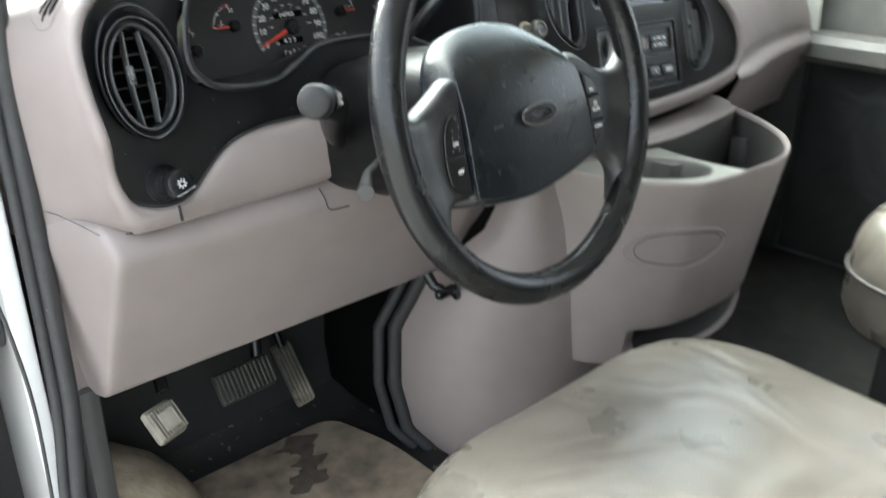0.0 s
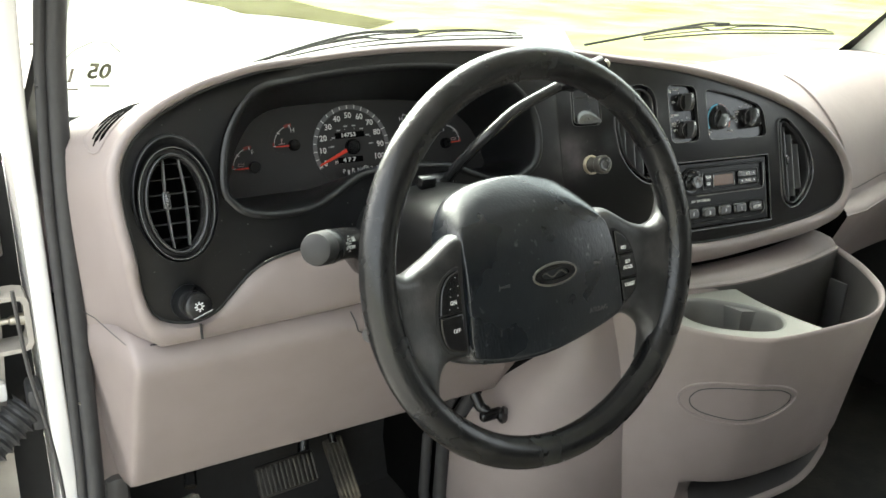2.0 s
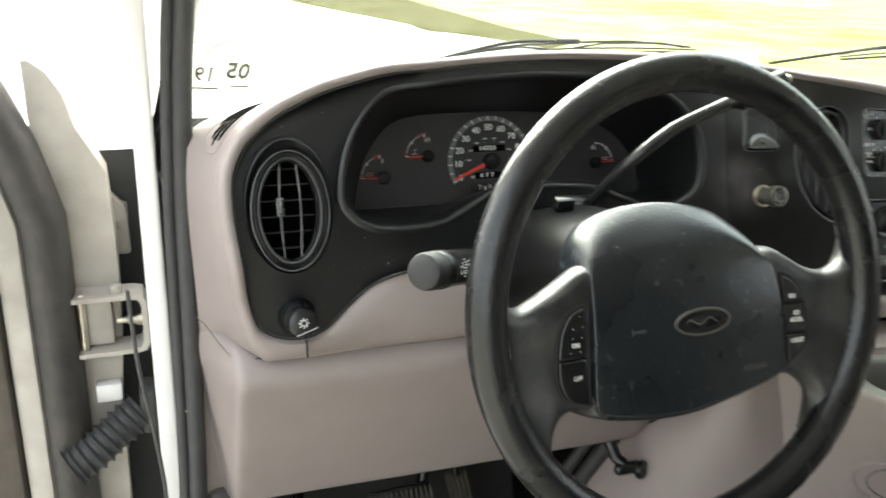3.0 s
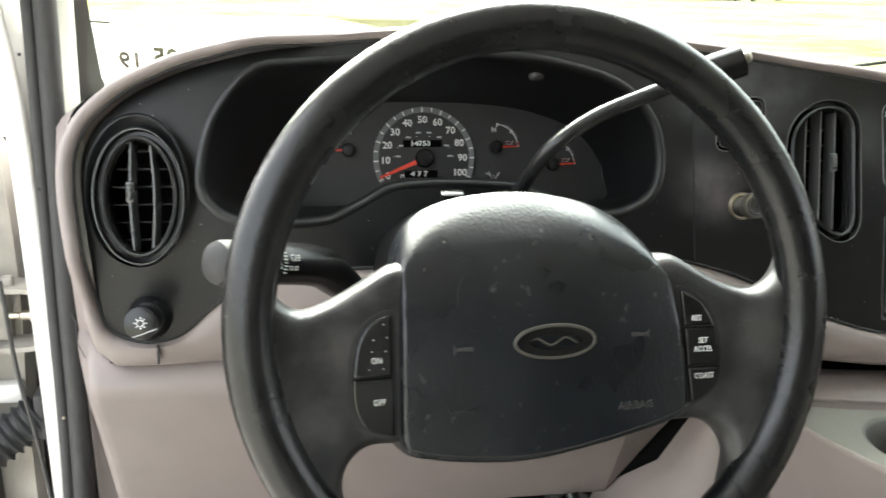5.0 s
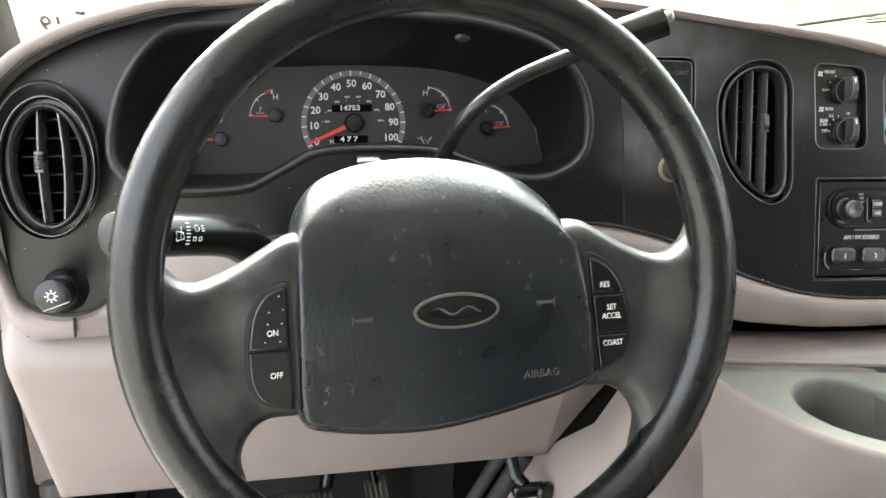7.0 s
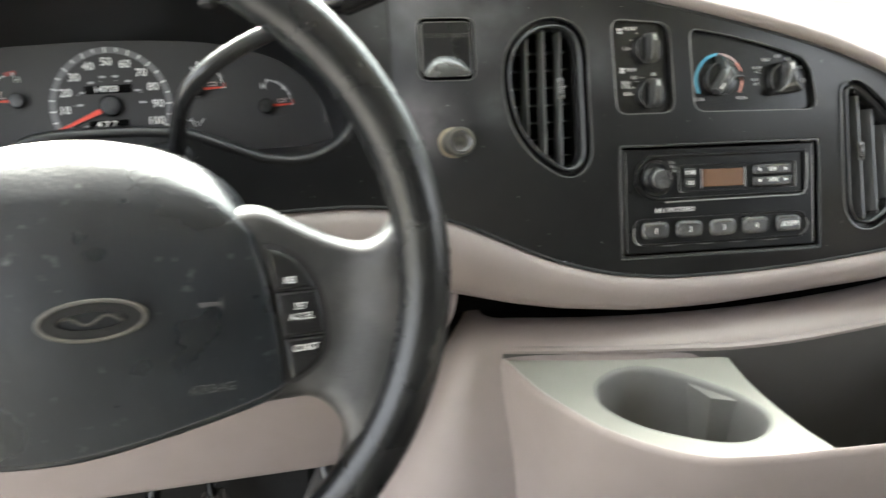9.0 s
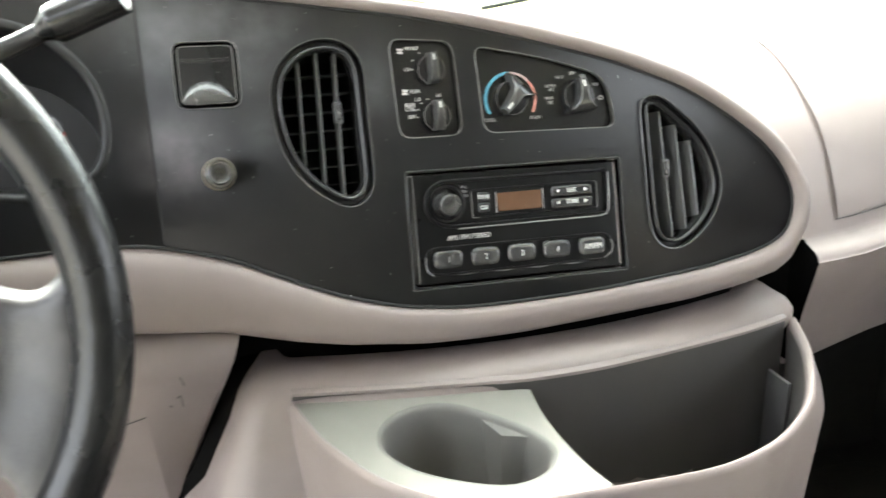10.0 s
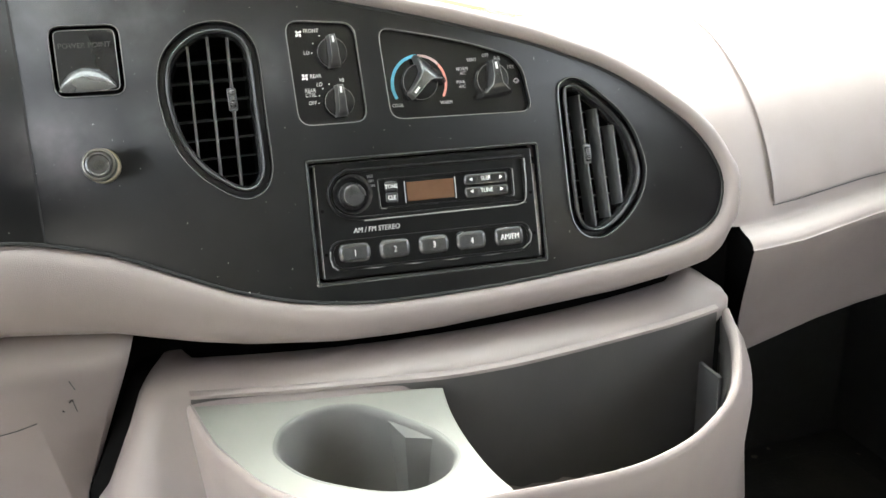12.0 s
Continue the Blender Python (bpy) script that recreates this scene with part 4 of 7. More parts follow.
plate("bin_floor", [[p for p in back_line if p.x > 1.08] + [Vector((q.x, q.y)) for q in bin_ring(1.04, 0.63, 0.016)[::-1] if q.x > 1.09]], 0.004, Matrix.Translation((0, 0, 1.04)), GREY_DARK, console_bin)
block("slot", 1.352, 1.356, 0.640, 0.672, 1.11, 1.215, GREY_DARK, console_bin, "thin upright insert in the bin", 0.001)

# ---- seats ----
def cushion(name, x0, x1, y0, y1, z0, z1, mat, parent, label, corner=0.16, crown=0.025, edge=0.05):
    bm = bmesh.new()
    base = rounded([(x0, y0), (x1, y0), (x1, y1), (x0, y1)], [0.05, 0.05, corner, corner], 10)
    base = resample([(*p, 0) for p in base], 96)
    c = Vector(((x0 + x1) / 2, (y0 + y1) / 2, 0))
    rings = []
    for z, d in ((z0, 0.015), (z0 + 0.03, 0.0), (z1 - edge * 1.6, 0.0)):
        rings.append([Vector((*(p + (c - p).normalized() * d).xy, z)) for p in base])
    for k in range(1, 6):
        a = math.pi / 2 * k / 5
        rings.append([Vector((*(p + (c - p).normalized() * edge * (1 - math.cos(a))).xy, z1 - edge * 1.6 + edge * 1.6 * math.sin(a))) for p in base])
    for f in (0.8, 0.55, 0.3, 0.05):
        rings.append([Vector((*(c + (p + (c - p).normalized() * edge - c) * f).xy, z1 + crown * (1 - f * f))) for p in base])
    vs = [[bm.verts.new(q) for q in r] for r in rings]
    skin(bm, vs, False, True)
    bm.faces.new(vs[0][::-1])
    bm.faces.new(vs[-1])
    return part(name, bm, mat, parent, label, 60)


seat = thing("bucket_seat", (0.617, 0.19, 0.76), "grey-beige vinyl bucket seat with a worn cushion", "car seat", "front seats")
cushion("cushion", 0.357, 0.885, -0.10, 0.458, 0.95, 1.140, SEAT, seat, "creased grey-beige vinyl cushion")
back = []
for f, w, t in ((0.0, 0.21, 0.05), (0.12, 0.24, 0.06), (0.5, 0.25, 0.065), (0.8, 0.235, 0.055), (0.93, 0.20, 0.045), (1.0, 0.14, 0.02)):
    c = Vector((0.621, -0.16 - 0.17 * f, 1.08 + 0.66 * f))
    back.append([c + Vector((w * math.copysign(abs(math.cos(a)) ** 0.5, math.cos(a)), t * math.copysign(abs(math.sin(a)) ** 0.7, math.sin(a)), 0)) for a in (2 * math.pi * k / 40 for k in range(40))])
loft("backrest", back, SEAT_BACK, seat, "unseen vinyl backrest, darkened for the wheel's reflections", cap0=True, cap1=True, angle=60)
block("base", 0.41, 0.83, -0.08, 0.36, 0.762, 0.95, BLACK_DEEP, seat, "black seat base", 0.01)
twin = copy_thing(seat, pose(1.56, 0.19, 0.76))
tagged(twin, "grey-beige vinyl passenger bucket seat beside the engine cover", "car seat")

# ---- passenger side of the dash ----
glove_side = thing("passenger_dash", (1.7, 0.85, 1.2), "grey plastic passenger dash with a closed glove box", "dashboard")
prof = [(1.165, 1.474), (1.05, 1.492), (0.95, 1.497), (0.885, 1.482), (0.83, 1.449), (0.785, 1.405), (0.758, 1.355), (0.747, 1.322), (0.743, 1.311), (0.734, 1.306), (0.724, 1.302), (0.719, 1.295),
        (0.722, 1.284), (0.768, 1.20), (0.785, 1.15), (0.80, 1.138), (0.88, 1.135)]
prof = [Vector((p.x, p.y)) for p in spline([(*p, 0) for p in prof], 4, closed=False)]


def passenger_push(x):
    """How far the passenger side lies ahead of the middle of the dash."""
    return lerp_table(x, [(1.40, 0.012), (1.44, 0.0), (1.5, 0.008), (1.62, 0.045), (1.75, 0.075), (1.9, 0.09), (2.0, 0.095)])


def passenger_section(x):
    p = passenger_push(x)
    return [Vector((x, min(q.x + p, 1.168), q.y)) for q in prof]


STATIONS = (1.385, 1.40, 1.41, 1.42, 1.437, 1.47, 1.5, 1.56, 1.62, 1.7, 1.8, 1.9, 1.99)
fold = min(k for k, q in enumerate(prof) if q.y < 1.312)
loft("passenger_shell", [passenger_section(x)[:fold + 1] for x in STATIONS], GREY, glove_side, "smooth grey passenger dash", around=False, angle=50)
upper = [q for q in prof if q.x > 0.80 and q.y > 1.44]
loft("top_bridge", [[Vector((x, q.x, q.y)) for q in upper] for x in (1.10, 1.20, 1.30, 1.36, 1.392)], GREY, glove_side, "smooth dash top behind the black face", around=False, angle=60)


def ledge_line(x, slant):
    return [q + Vector((max(0.0, 1.29 - q.z) * slant, 0, 0)) for q in passenger_section(x)[fold:]]


loft("ledge", [ledge_line(x, 0.3 if x < 1.46 else 0.0) for x in STATIONS[4:]], GREY, glove_side, "rolled grey ledge below the glove box", around=False, angle=50)
# Ledge end is near-black, with its shade painted in.
loft("end_cap", [ledge_line(1.4375, 0.3), [q + Vector((0.001, 0.25, 0)) for q in ledge_line(1.4375, 0.3)]], VOID, glove_side, "end of the ledge, blacked out to paint its shade", around=False)

# ---- hood and windshield ----
van_hood = thing("van_hood", (1.09, 1.55, 1.2), "white painted van hood seen through the windshield", "vehicle hood")
rings = []
for x in [0.18 + 1.82 * k / 12 for k in range(13)]:
    e = abs(x - 1.09) / 0.91
    rings.append([Vector((x, y, z - 0.05 * e ** 3)) for y, z in ((1.215, 1.40), (1.25, 1.425), (1.3, 1.43), (1.5, 1.405), (1.75, 1.34), (1.9, 1.26), (1.95, 1.12), (1.95, 0.6))])
loft("panel", rings, WHITE, van_hood, around=False)


def screen_point(x, z, out=0.0):
    """A point on the raked windshield, which bows forward in the middle."""
    y = glass_y(x, z)
    return Vector((x, y + out * 0.68, z + out * 0.73))


window_1 = thing("window_1", (1.09, 1.1, 1.5), "clear raked van windshield with a black edge", "windshield", kind="structure")
rings = [[screen_point(0.215 + 1.75 * k / 20 + (0.15 * f) * (1 - k / 10), 1.455 + 0.64 * f) for k in range(21)] for f in (0.0, 0.33, 0.66, 1.0)]
pane = loft("pane", rings, GLASS, window_1, around=False)
pane.visible_shadow = False


# ---- air vents ----
def inside(pts, x):
    """The lowest and highest v of a closed line at x."""
    vs = []
    for p, q in zip(pts, pts[1:] + pts[:1]):
        if (p[0] - x) * (q[0] - x) < 0:
            vs.append(p[1] + (q[1] - p[1]) * (x - p[0]) / (q[0] - p[0]))
    return (min(vs), max(vs)) if vs else (0, 0)


def across(pts, v):
    flip = inside([(p[1], p[0]) for p in pts], v)
    return flip


def air_vent(outline, vanes, tab_x, tab_v, label, tilt=0.0, bow=0.0, slant=0.0):
    """vanes: where they stand across the opening; slant: how far they lean sideways for each metre of height."""
    c = sum((Vector((p[0], p[1])) for p in outline), Vector((0, 0))) / len(outline)
    vent = thing("air_vent", dash_point(c, -0.02), label, "air vent", "dashboard air vents")
    line = [Vector((p[0], p[1])) for p in outline]
    inner = offset2(line, -0.0092)
    loft("frame", [[dash_point(p, h) for p in offset2(line, d)] for d, h in (
        (0.0012, -0.002), (0.0011, 0.0010), (0.0002, 0.0015), (-0.0008, 0.0004), (-0.0012, -0.009), (-0.0044, -0.009), (-0.0046, -0.0012), (-0.0054, 0.0010), (-0.0066, 0.0016), (-0.0078, 0.0008), (-0.0088, -0.0016), (-0.0094, -0.006), (-0.0096, -0.014))],
         VENT_FRAME, vent, "satin black rim", angle=60)
    # A pale line paints the gleam round the vent rim.
    tube("frame_edge", [dash_point(p, 0.0014) for p in offset2(line, 0.0004)], 0.0005, VENT_EDGE, vent, "gleam painted round the rim", closed=True, res=2)
    loft("duct", [[dash_point(p, h) for p in inner] for h in (-0.012, -0.055)], VOID, vent, cap1=True)
    for x in vanes:
        lo, hi = inside(inner, x)
        lo, hi = lo - 0.001, hi + 0.001
        bm = bmesh.new()
        n = 10
        front = [(x + slant * (lo + (hi - lo) * k / n - c.y) + (x - c.x) * bow * (math.sin(k / n * math.pi) - 0.8), lo + (hi - lo) * k / n) for k in range(n + 1)]
        vs = []
        for sx, h in ((-0.0010, -0.0080), (-0.0006, -0.0070), (0.0006, -0.0070), (0.0010, -0.0080), (0.0008 + tilt, -0.024), (-0.0008 + tilt, -0.024)):
            vs.append([bm.verts.new(dash_point((px + sx, pv), h)) for px, pv in front])
        skin(bm, vs, True, False)
        part("vane", bm, VANE, vent)
    lows, highs = min(p[1] for p in inner), max(p[1] for p in inner)
    v = lows + 0.010
    while v < highs - 0.006:
        a, b = across(inner, v)
        block("louvre", a, b, v - 0.0006, v + 0.0006, -0.040, -0.0255, LOUVRE, vent, bevel=0.0, m=DASH @ Matrix.Translation((0, 0, swell(c))))
        v += 0.0150
    vent_tab(tab_x, tab_v, vent)
    return vent


def vent_tab(x, v, vent):
    """The slider on one vane: a slim clip with a ribbed barrel in it."""
    m = DASH @ Matrix.Translation((0, 0, swell((x, v)))) @ Matrix.Translation((x, v, 0))
    tab = block("tab", -0.0034, 0.0034, -0.0085, 0.0085, -0.011, -0.0062, VANE, vent, "adjusting clip", 0.0010, m)
    bm = bmesh.new()
    sweep(bm, [Vector((0, -0.0062, -0.0056)), Vector((0, -0.0050, -0.0054)), Vector((0, 0.0050, -0.0054)), Vector((0, 0.0062, -0.0056))], 0.0028, 12, radii=[0.0018, 0.0026, 0.0026, 0.0018])
    bm.transform(m)
    part("barrel", bm, KEY, tab, "black barrel")
    for k in range(6):
        y = -0.0042 + 0.0017 * k
        tube("rib", [(0.0027 * math.cos(a / 8 * math.pi), y, -0.0054 + 0.0027 * math.sin(a / 8 * math.pi)) for a in range(9)], 0.0004, VENT_EDGE, tab, res=2, m=m)


air_vent(VENT_LEFT, (0.3105, 0.3295, 0.3480), 0.3295, dv(0, 1.4625).y, "black oval dashboard air vent beside the light switch", 0.002, 0.22)
air_vent(VENT_MID, (0.9425, 0.9577, 0.9724), 0.9722, dv(0, 1.4802).y, "black half-oval air vent in the middle of the dash", 0.0, 0.0, 0.036)
air_vent(VENT_RIGHT, (1.2620, 1.2764, 1.2900), 1.2622, dv(0, 1.4094).y, "black half-oval air vent beside the radio", -0.002, 0.0, -0.036)
# raised ring round the left vent
collar = ellipse(*dv(0.3365, 1.4635), 0.0415, 0.0635)
collar = polar(collar, dv(0.337, 1.461), 96)
throat = polar(offset2(VENT_LEFT, 0.0015), dv(0.337, 1.461), 96)
loft("vent_surround", [[dash_point(a.lerp(b, f), h) for a, b in zip(collar, throat)] for f, h in ((0.0, 0.0002), (0.12, 0.0030), (0.28, 0.0036), (0.5, 0.0010), (0.8, -0.0035), (1.0, -0.0040))], BLACK, dashboard, "dished black collar", angle=60)
block("seam", 0.8262, 0.8276, dv(0, 1.3915).y, dv(0, 1.581).y, -0.0005, 0.0004, BLACK_DEEP, dashboard, bevel=0.0, m=DASH)

for x, z, r in ((0.9645, 1.3375, 0.0009), (0.9690, 1.3350, 0.0006), (0.9712, 1.3362, 0.0004), (1.0278, 1.3205, 0.0007), (1.0300, 1.3212, 0.0004)):
    plate("chip", [[Vector((r * (1 + 0.4 * math.sin(5 * a)) * math.cos(a), r * 0.7 * math.sin(a))) for a in (math.pi * k / 5 for k in range(10))]], 0.0003, dash_at(x, z, 0.0006), INK_GREY, dashboard, "pale chipped spot")

# ---- light switch, lighter, power socket ----
switch = thing("headlight_switch", dash_at(0.3395, 1.3610).translation, "round black headlight knob on the dash", "switch")
aim = dash_at(0.3395, 1.3610)
lathe("collar", [(0.0185, -0.004), (0.0185, 0.002), (0.017, 0.004), (0.014, 0.010), (0.0135, 0.013), (0.008, 0.013)], aim, BLACK_PART, switch)
knob = lathe("knob", [(0.009, 0.008), (0.0115, 0.012), (0.0110, 0.02), (0.0128, 0.026), (0.0138, 0.032), (0.0138, 0.039), (0.0129, 0.0415), (0.010, 0.0423)], aim, BLACK_GLOSS, switch)
for k in range(8):
    block("ray", 0.0034, 0.0050, -0.0004, 0.0004, 0.0420, 0.0427, INK, knob, bevel=0.0, m=aim @ pose(0, 0, 0, 0, 0, 45 * k))
tube("ring", [(0.0026 * math.cos(a / 10 * math.pi), 0.0026 * math.sin(a / 10 * math.pi), 0.0426) for a in range(20)], 0.0004, INK, knob, closed=True, res=2, m=aim)
block("mark", -0.010, 0.0105, -0.0091, -0.0083, 0.0415, 0.0426, INK_GREY, knob, bevel=0.0, m=aim @ pose(0, 0, 0, 0, 0, 18))

lighter = thing("cigarette_lighter", dash_at(0.8735, 1.4415).translation, "push lighter with a worn metal ring", "lighter")
aim = dash_at(0.8735, 1.4415)
lathe("ring", [(0.0128, -0.004), (0.0128, 0.0025), (0.0120, 0.0040), (0.0104, 0.0040), (0.0100, -0.002)], aim, BRASSY, lighter, "tarnished metal ring")
lathe("plunger", [(0.0092, -0.004), (0.0092, 0.008), (0.0080, 0.010), (0.0080, 0.015), (0.0112, 0.018), (0.0118, 0.020), (0.0118, 0.0275), (0.0110, 0.0290), (0.0098, 0.0293), (0.0092, 0.0283)], aim, LIGHTER_METAL, lighter, "dull metal knob")
lathe("knob_face", [(0.0091, 0.027), (0.0091, 0.0287), (0.0075, 0.0292), (0.0068, 0.0285), (0.004, 0.0283)], aim, LIGHTER_FACE, lighter, "worn dark face")

socket_cover = thing("power_point_cover", dash_at(0.873, 1.515).translation, "black power point flap with a finger hollow", "socket cover")
flap_line = offset2([Vector(p) for p in POWER_COVER], -0.0030)
low = dv(0, 1.4945).y
flap = plate("flap", [flap_line], 0.006, DASH, BLACK_PART, socket_cover, bevel=0.0010, back=-0.0002)
plate("backing", [offset2([Vector(p) for p in POWER_COVER], 0.004)], 0.002, DASH, VOID, socket_cover, back=0.009)
# The flap's edge highlight is drawn as a pale line.
tube("flap_edge", [dash_point(p, 0.0001) for p in offset2(flap_line, -0.0006)], 0.0004, EDGE, flap, "thin painted gleam on the flap edge", closed=True, res=2)
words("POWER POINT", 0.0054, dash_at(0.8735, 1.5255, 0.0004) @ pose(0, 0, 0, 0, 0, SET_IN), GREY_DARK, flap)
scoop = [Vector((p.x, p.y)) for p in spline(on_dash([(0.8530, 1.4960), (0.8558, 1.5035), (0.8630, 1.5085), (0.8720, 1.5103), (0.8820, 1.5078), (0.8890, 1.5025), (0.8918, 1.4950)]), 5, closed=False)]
loft("finger_lip", [[dash_point((p.x, low + (p.y - low) * f), 0.0006 + 0.0075 * (1 - max(f, 0.0) ** 2.4)) for p in scoop] for f in (-0.12, 0.0, 0.2, 0.4, 0.6, 0.8, 0.92, 1.0)], LIP_SHEEN, flap, "bulging finger lip, lightened to paint its sheen", around=False, angle=60)

# ---- heater controls ----
def pointer_knob(m, r, turn, parent, label, flare=1.0):
    """A round dial with a raised grip across it that narrows to a white pointer; flare: how wide its tail spreads."""
    body = lathe("knob", [(r * 1.04, -0.002), (r * 1.04, 0.001), (r, 0.0015), (r, 0.006), (r * 0.95, 0.0075), (r * 0.6, 0.008)], m, BLACK_GLOSS, parent, label)
    # Ring and ridge lines draw the knob's highlights in pale grey.
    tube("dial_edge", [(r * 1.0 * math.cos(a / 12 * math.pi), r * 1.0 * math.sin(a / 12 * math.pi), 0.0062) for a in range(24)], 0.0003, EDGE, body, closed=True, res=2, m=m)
    t = m @ pose(0, 0, 0, 0, 0, turn)
    w = r * 0.30
    stations = ((-r * 1.02, w * 1.25 * flare, 0.0105), (-r * 0.8, w * 1.3 * flare, 0.0150), (-r * 0.35, w * (1 + 0.22 * (flare - 1)), 0.0180), (0.1 * r, w, 0.0195), (r * 0.7, w * 0.82, 0.0195), (r * 1.08, w * 0.72, 0.0180), (r * 1.14, w * 0.6, 0.0090))
    bm = bmesh.new()
    rings = []
    for y, ww, h in stations:
        rings.append([bm.verts.new(t @ Vector(q)) for q in ((-ww * 1.2, y, 0.004), (-ww * 0.95, y, h - 0.0012), (-ww * 0.75, y, h), (ww * 0.75, y, h), (ww * 0.95, y, h - 0.0012), (ww * 1.2, y, 0.004))])
    skin(bm, rings, False, True)
    bm.faces.new(rings[0][::-1])
    bm.faces.new(rings[-1])
    part("grip", bm, SOFT_KEY, body, "", 40)
    for s in (-1, 1):
        tube("grip_edge", [(s * ww * 0.78, y, h + 0.0001) for y, ww, h in stations[1:6]], 0.0003, EDGE, body, res=2, m=t)
    block("pointer", -w * 0.20, w * 0.20, r * 0.52, r * 0.92, 0.0188, 0.0199, INK, body, bevel=0.0, m=t)
    return body


def print_at(text, x, z, size, parent, mat=INK_GREY, out=-0.0060, squeeze=0.85):
    return words(text, size, dash_at(x, z, out) @ pose(0, 0, 0, 0, 0, SET_IN), mat, parent, squeeze=squeeze)


fan_panel = thing("fan_control", dash_at(1.046, 1.49).translation, "black blower control panel with two pointer knobs", "control panel")
panel = plate("panel", [offset2([Vector(p) for p in FAN_PANEL], 0.003)], 0.004, DASH, BLACK_GLOSS, fan_panel, back=0.0063)
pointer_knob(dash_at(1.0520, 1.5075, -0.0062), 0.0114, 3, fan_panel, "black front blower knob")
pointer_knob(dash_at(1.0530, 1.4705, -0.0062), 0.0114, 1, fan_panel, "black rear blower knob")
for text, x, z in (("FRONT", 1.0383, 1.5253), ("LO", 1.0329, 1.5093), ("REAR", 1.0376, 1.4917), ("LO", 1.0398, 1.4852), ("HI", 1.0576, 1.4871), ("REAR", 1.0321, 1.4812), ("CTRL", 1.0321, 1.4778), ("OFF", 1.0326, 1.4718)):
    print_at(text, x, z, 0.0043, panel, INK)
for x, z in ((1.0369, 1.5090), (1.0387, 1.5161), (1.0444, 1.5215), (1.0375, 1.4714), (1.0387, 1.4772), (1.0421, 1.4820), (1.0474, 1.4850)):
    plate("dot", [ellipse(*dv(x, z), 0.0006, 0.0006, 8)], 0.0003, DASH, INK, panel, back=0.0060)
for x, z in ((1.0284, 1.5239), (1.0292, 1.4916)):
    for k in range(4):
        plate("fan_blade", [ellipse(0.0016, 0.0007, 0.0014, 0.0009, 10)], 0.0003, dash_at(x, z, -0.0060) @ pose(0, 0, 0, 0, 0, 90 * k + 20), INK, panel)

climate = thing("climate_control", dash_at(1.15, 1.48).translation, "black heater control panel with blue and red temperature arc", "control panel")
panel = plate("panel", [offset2([Vector(p) for p in CLIMATE_PANEL], 0.003)], 0.004, DASH, BLACK_GLOSS, climate, back=0.0063)
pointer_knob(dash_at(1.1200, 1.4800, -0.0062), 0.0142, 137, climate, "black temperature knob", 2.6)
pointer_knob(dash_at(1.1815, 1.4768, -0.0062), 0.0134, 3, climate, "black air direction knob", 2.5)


def arc_band(cx, cv_, r0, r1, a0, a1, m, mat, parent, name="arc", back=0.0005):
    n = max(4, int(abs(a1 - a0) / 6))
    outer = [Vector((cx + r1 * math.cos(radians(a0 + (a1 - a0) * k / n)), cv_ + r1 * math.sin(radians(a0 + (a1 - a0) * k / n)))) for k in range(n + 1)]
    inner = [Vector((cx + r0 * math.cos(radians(a0 + (a1 - a0) * k / n)), cv_ + r0 * math.sin(radians(a0 + (a1 - a0) * k / n)))) for k in range(n, -1, -1)]
    return plate(name, [outer + inner], 0.0003, m, mat, parent, back=back)


c = dv(1.1205, 1.4792)
arc_band(c.x, c.y, 0.0212, 0.0237, 208, 90, DASH, BLUE, panel, "blue_arc", 0.0060)
arc_band(c.x, c.y, 0.0214, 0.0234, 88, 40, DASH, PALE_PINK, panel, "pale_arc", 0.0060)
arc_band(c.x, c.y, 0.0214, 0.0234, 39, -32, DASH, PINK, panel, "red_arc", 0.0060)
for text, x, z in (("COOL", 1.1006, 1.4639), ("WARM", 1.1415, 1.4629), ("VENT", 1.1670, 1.4940), ("OFF", 1.1791, 1.4966), ("FLR", 1.1890, 1.4936), ("MIX", 1.2003, 1.4860), ("NORM", 1.1578, 1.4876), ("A/C", 1.1584, 1.4843),
                   ("MAX", 1.1556, 1.4776), ("A/C", 1.1566, 1.4740)):
    print_at(text, x, z, 0.0040, panel, INK_GREY)
arc_band(*dv(1.2040, 1.4742), 0.0016, 0.0026, -10, 190, DASH, INK_GREY, panel, "defrost_mark", 0.0060)
for k in (-1, 0, 1):
    plate("defrost_wave", [box2(-0.0003, -0.0010, 0.0003, 0.0010, 0.0002)], 0.0003, dash_at(1.2040 + 0.0012 * k, 1.4736, -0.0059), INK_GREY, panel)

# Bevel gleam of the panels, drawn as pale outlines.
for outline, owner in ((FAN_PANEL, fan_panel), (CLIMATE_PANEL, climate), (POWER_COVER, socket_cover)):
    tube("panel_edge", [dash_point(p, 0.0001) for p in outline], 0.00045, EDGE, owner, "thin painted gleam on the panel edge", closed=True, res=2)

# ---- radio ----
radio = thing("car_radio", dash_at(1.114, 1.38).translation, "black car radio with an amber display in the dash", "radio")


def ru(u, v):
    """A place on the radio's front, as fractions across and down."""
    top, foot = Vector((1.0208, 1.4285)).lerp(Vector((1.2138, 1.4232)), u), Vector((1.0178, 1.3348)).lerp(Vector((1.2122, 1.3284)), u)
    return dv(*top.lerp(foot, v))


def rbox(u0, v0, u1, v1, r):
    return rounded([ru(u0, v1), ru(u1, v1), ru(u1, v0), ru(u0, v0)], r)


def ru_at(u, v, out):
    q = ru(u, v)
    return DASH @ Matrix.Translation((q.x, q.y, out)) @ pose(0, 0, 0, 0, 0, SET_IN)


plate("well", [rbox(-0.02, -0.03, 1.02, 1.03, 0.003)], 0.002, DASH, VOID, radio, back=0.032)
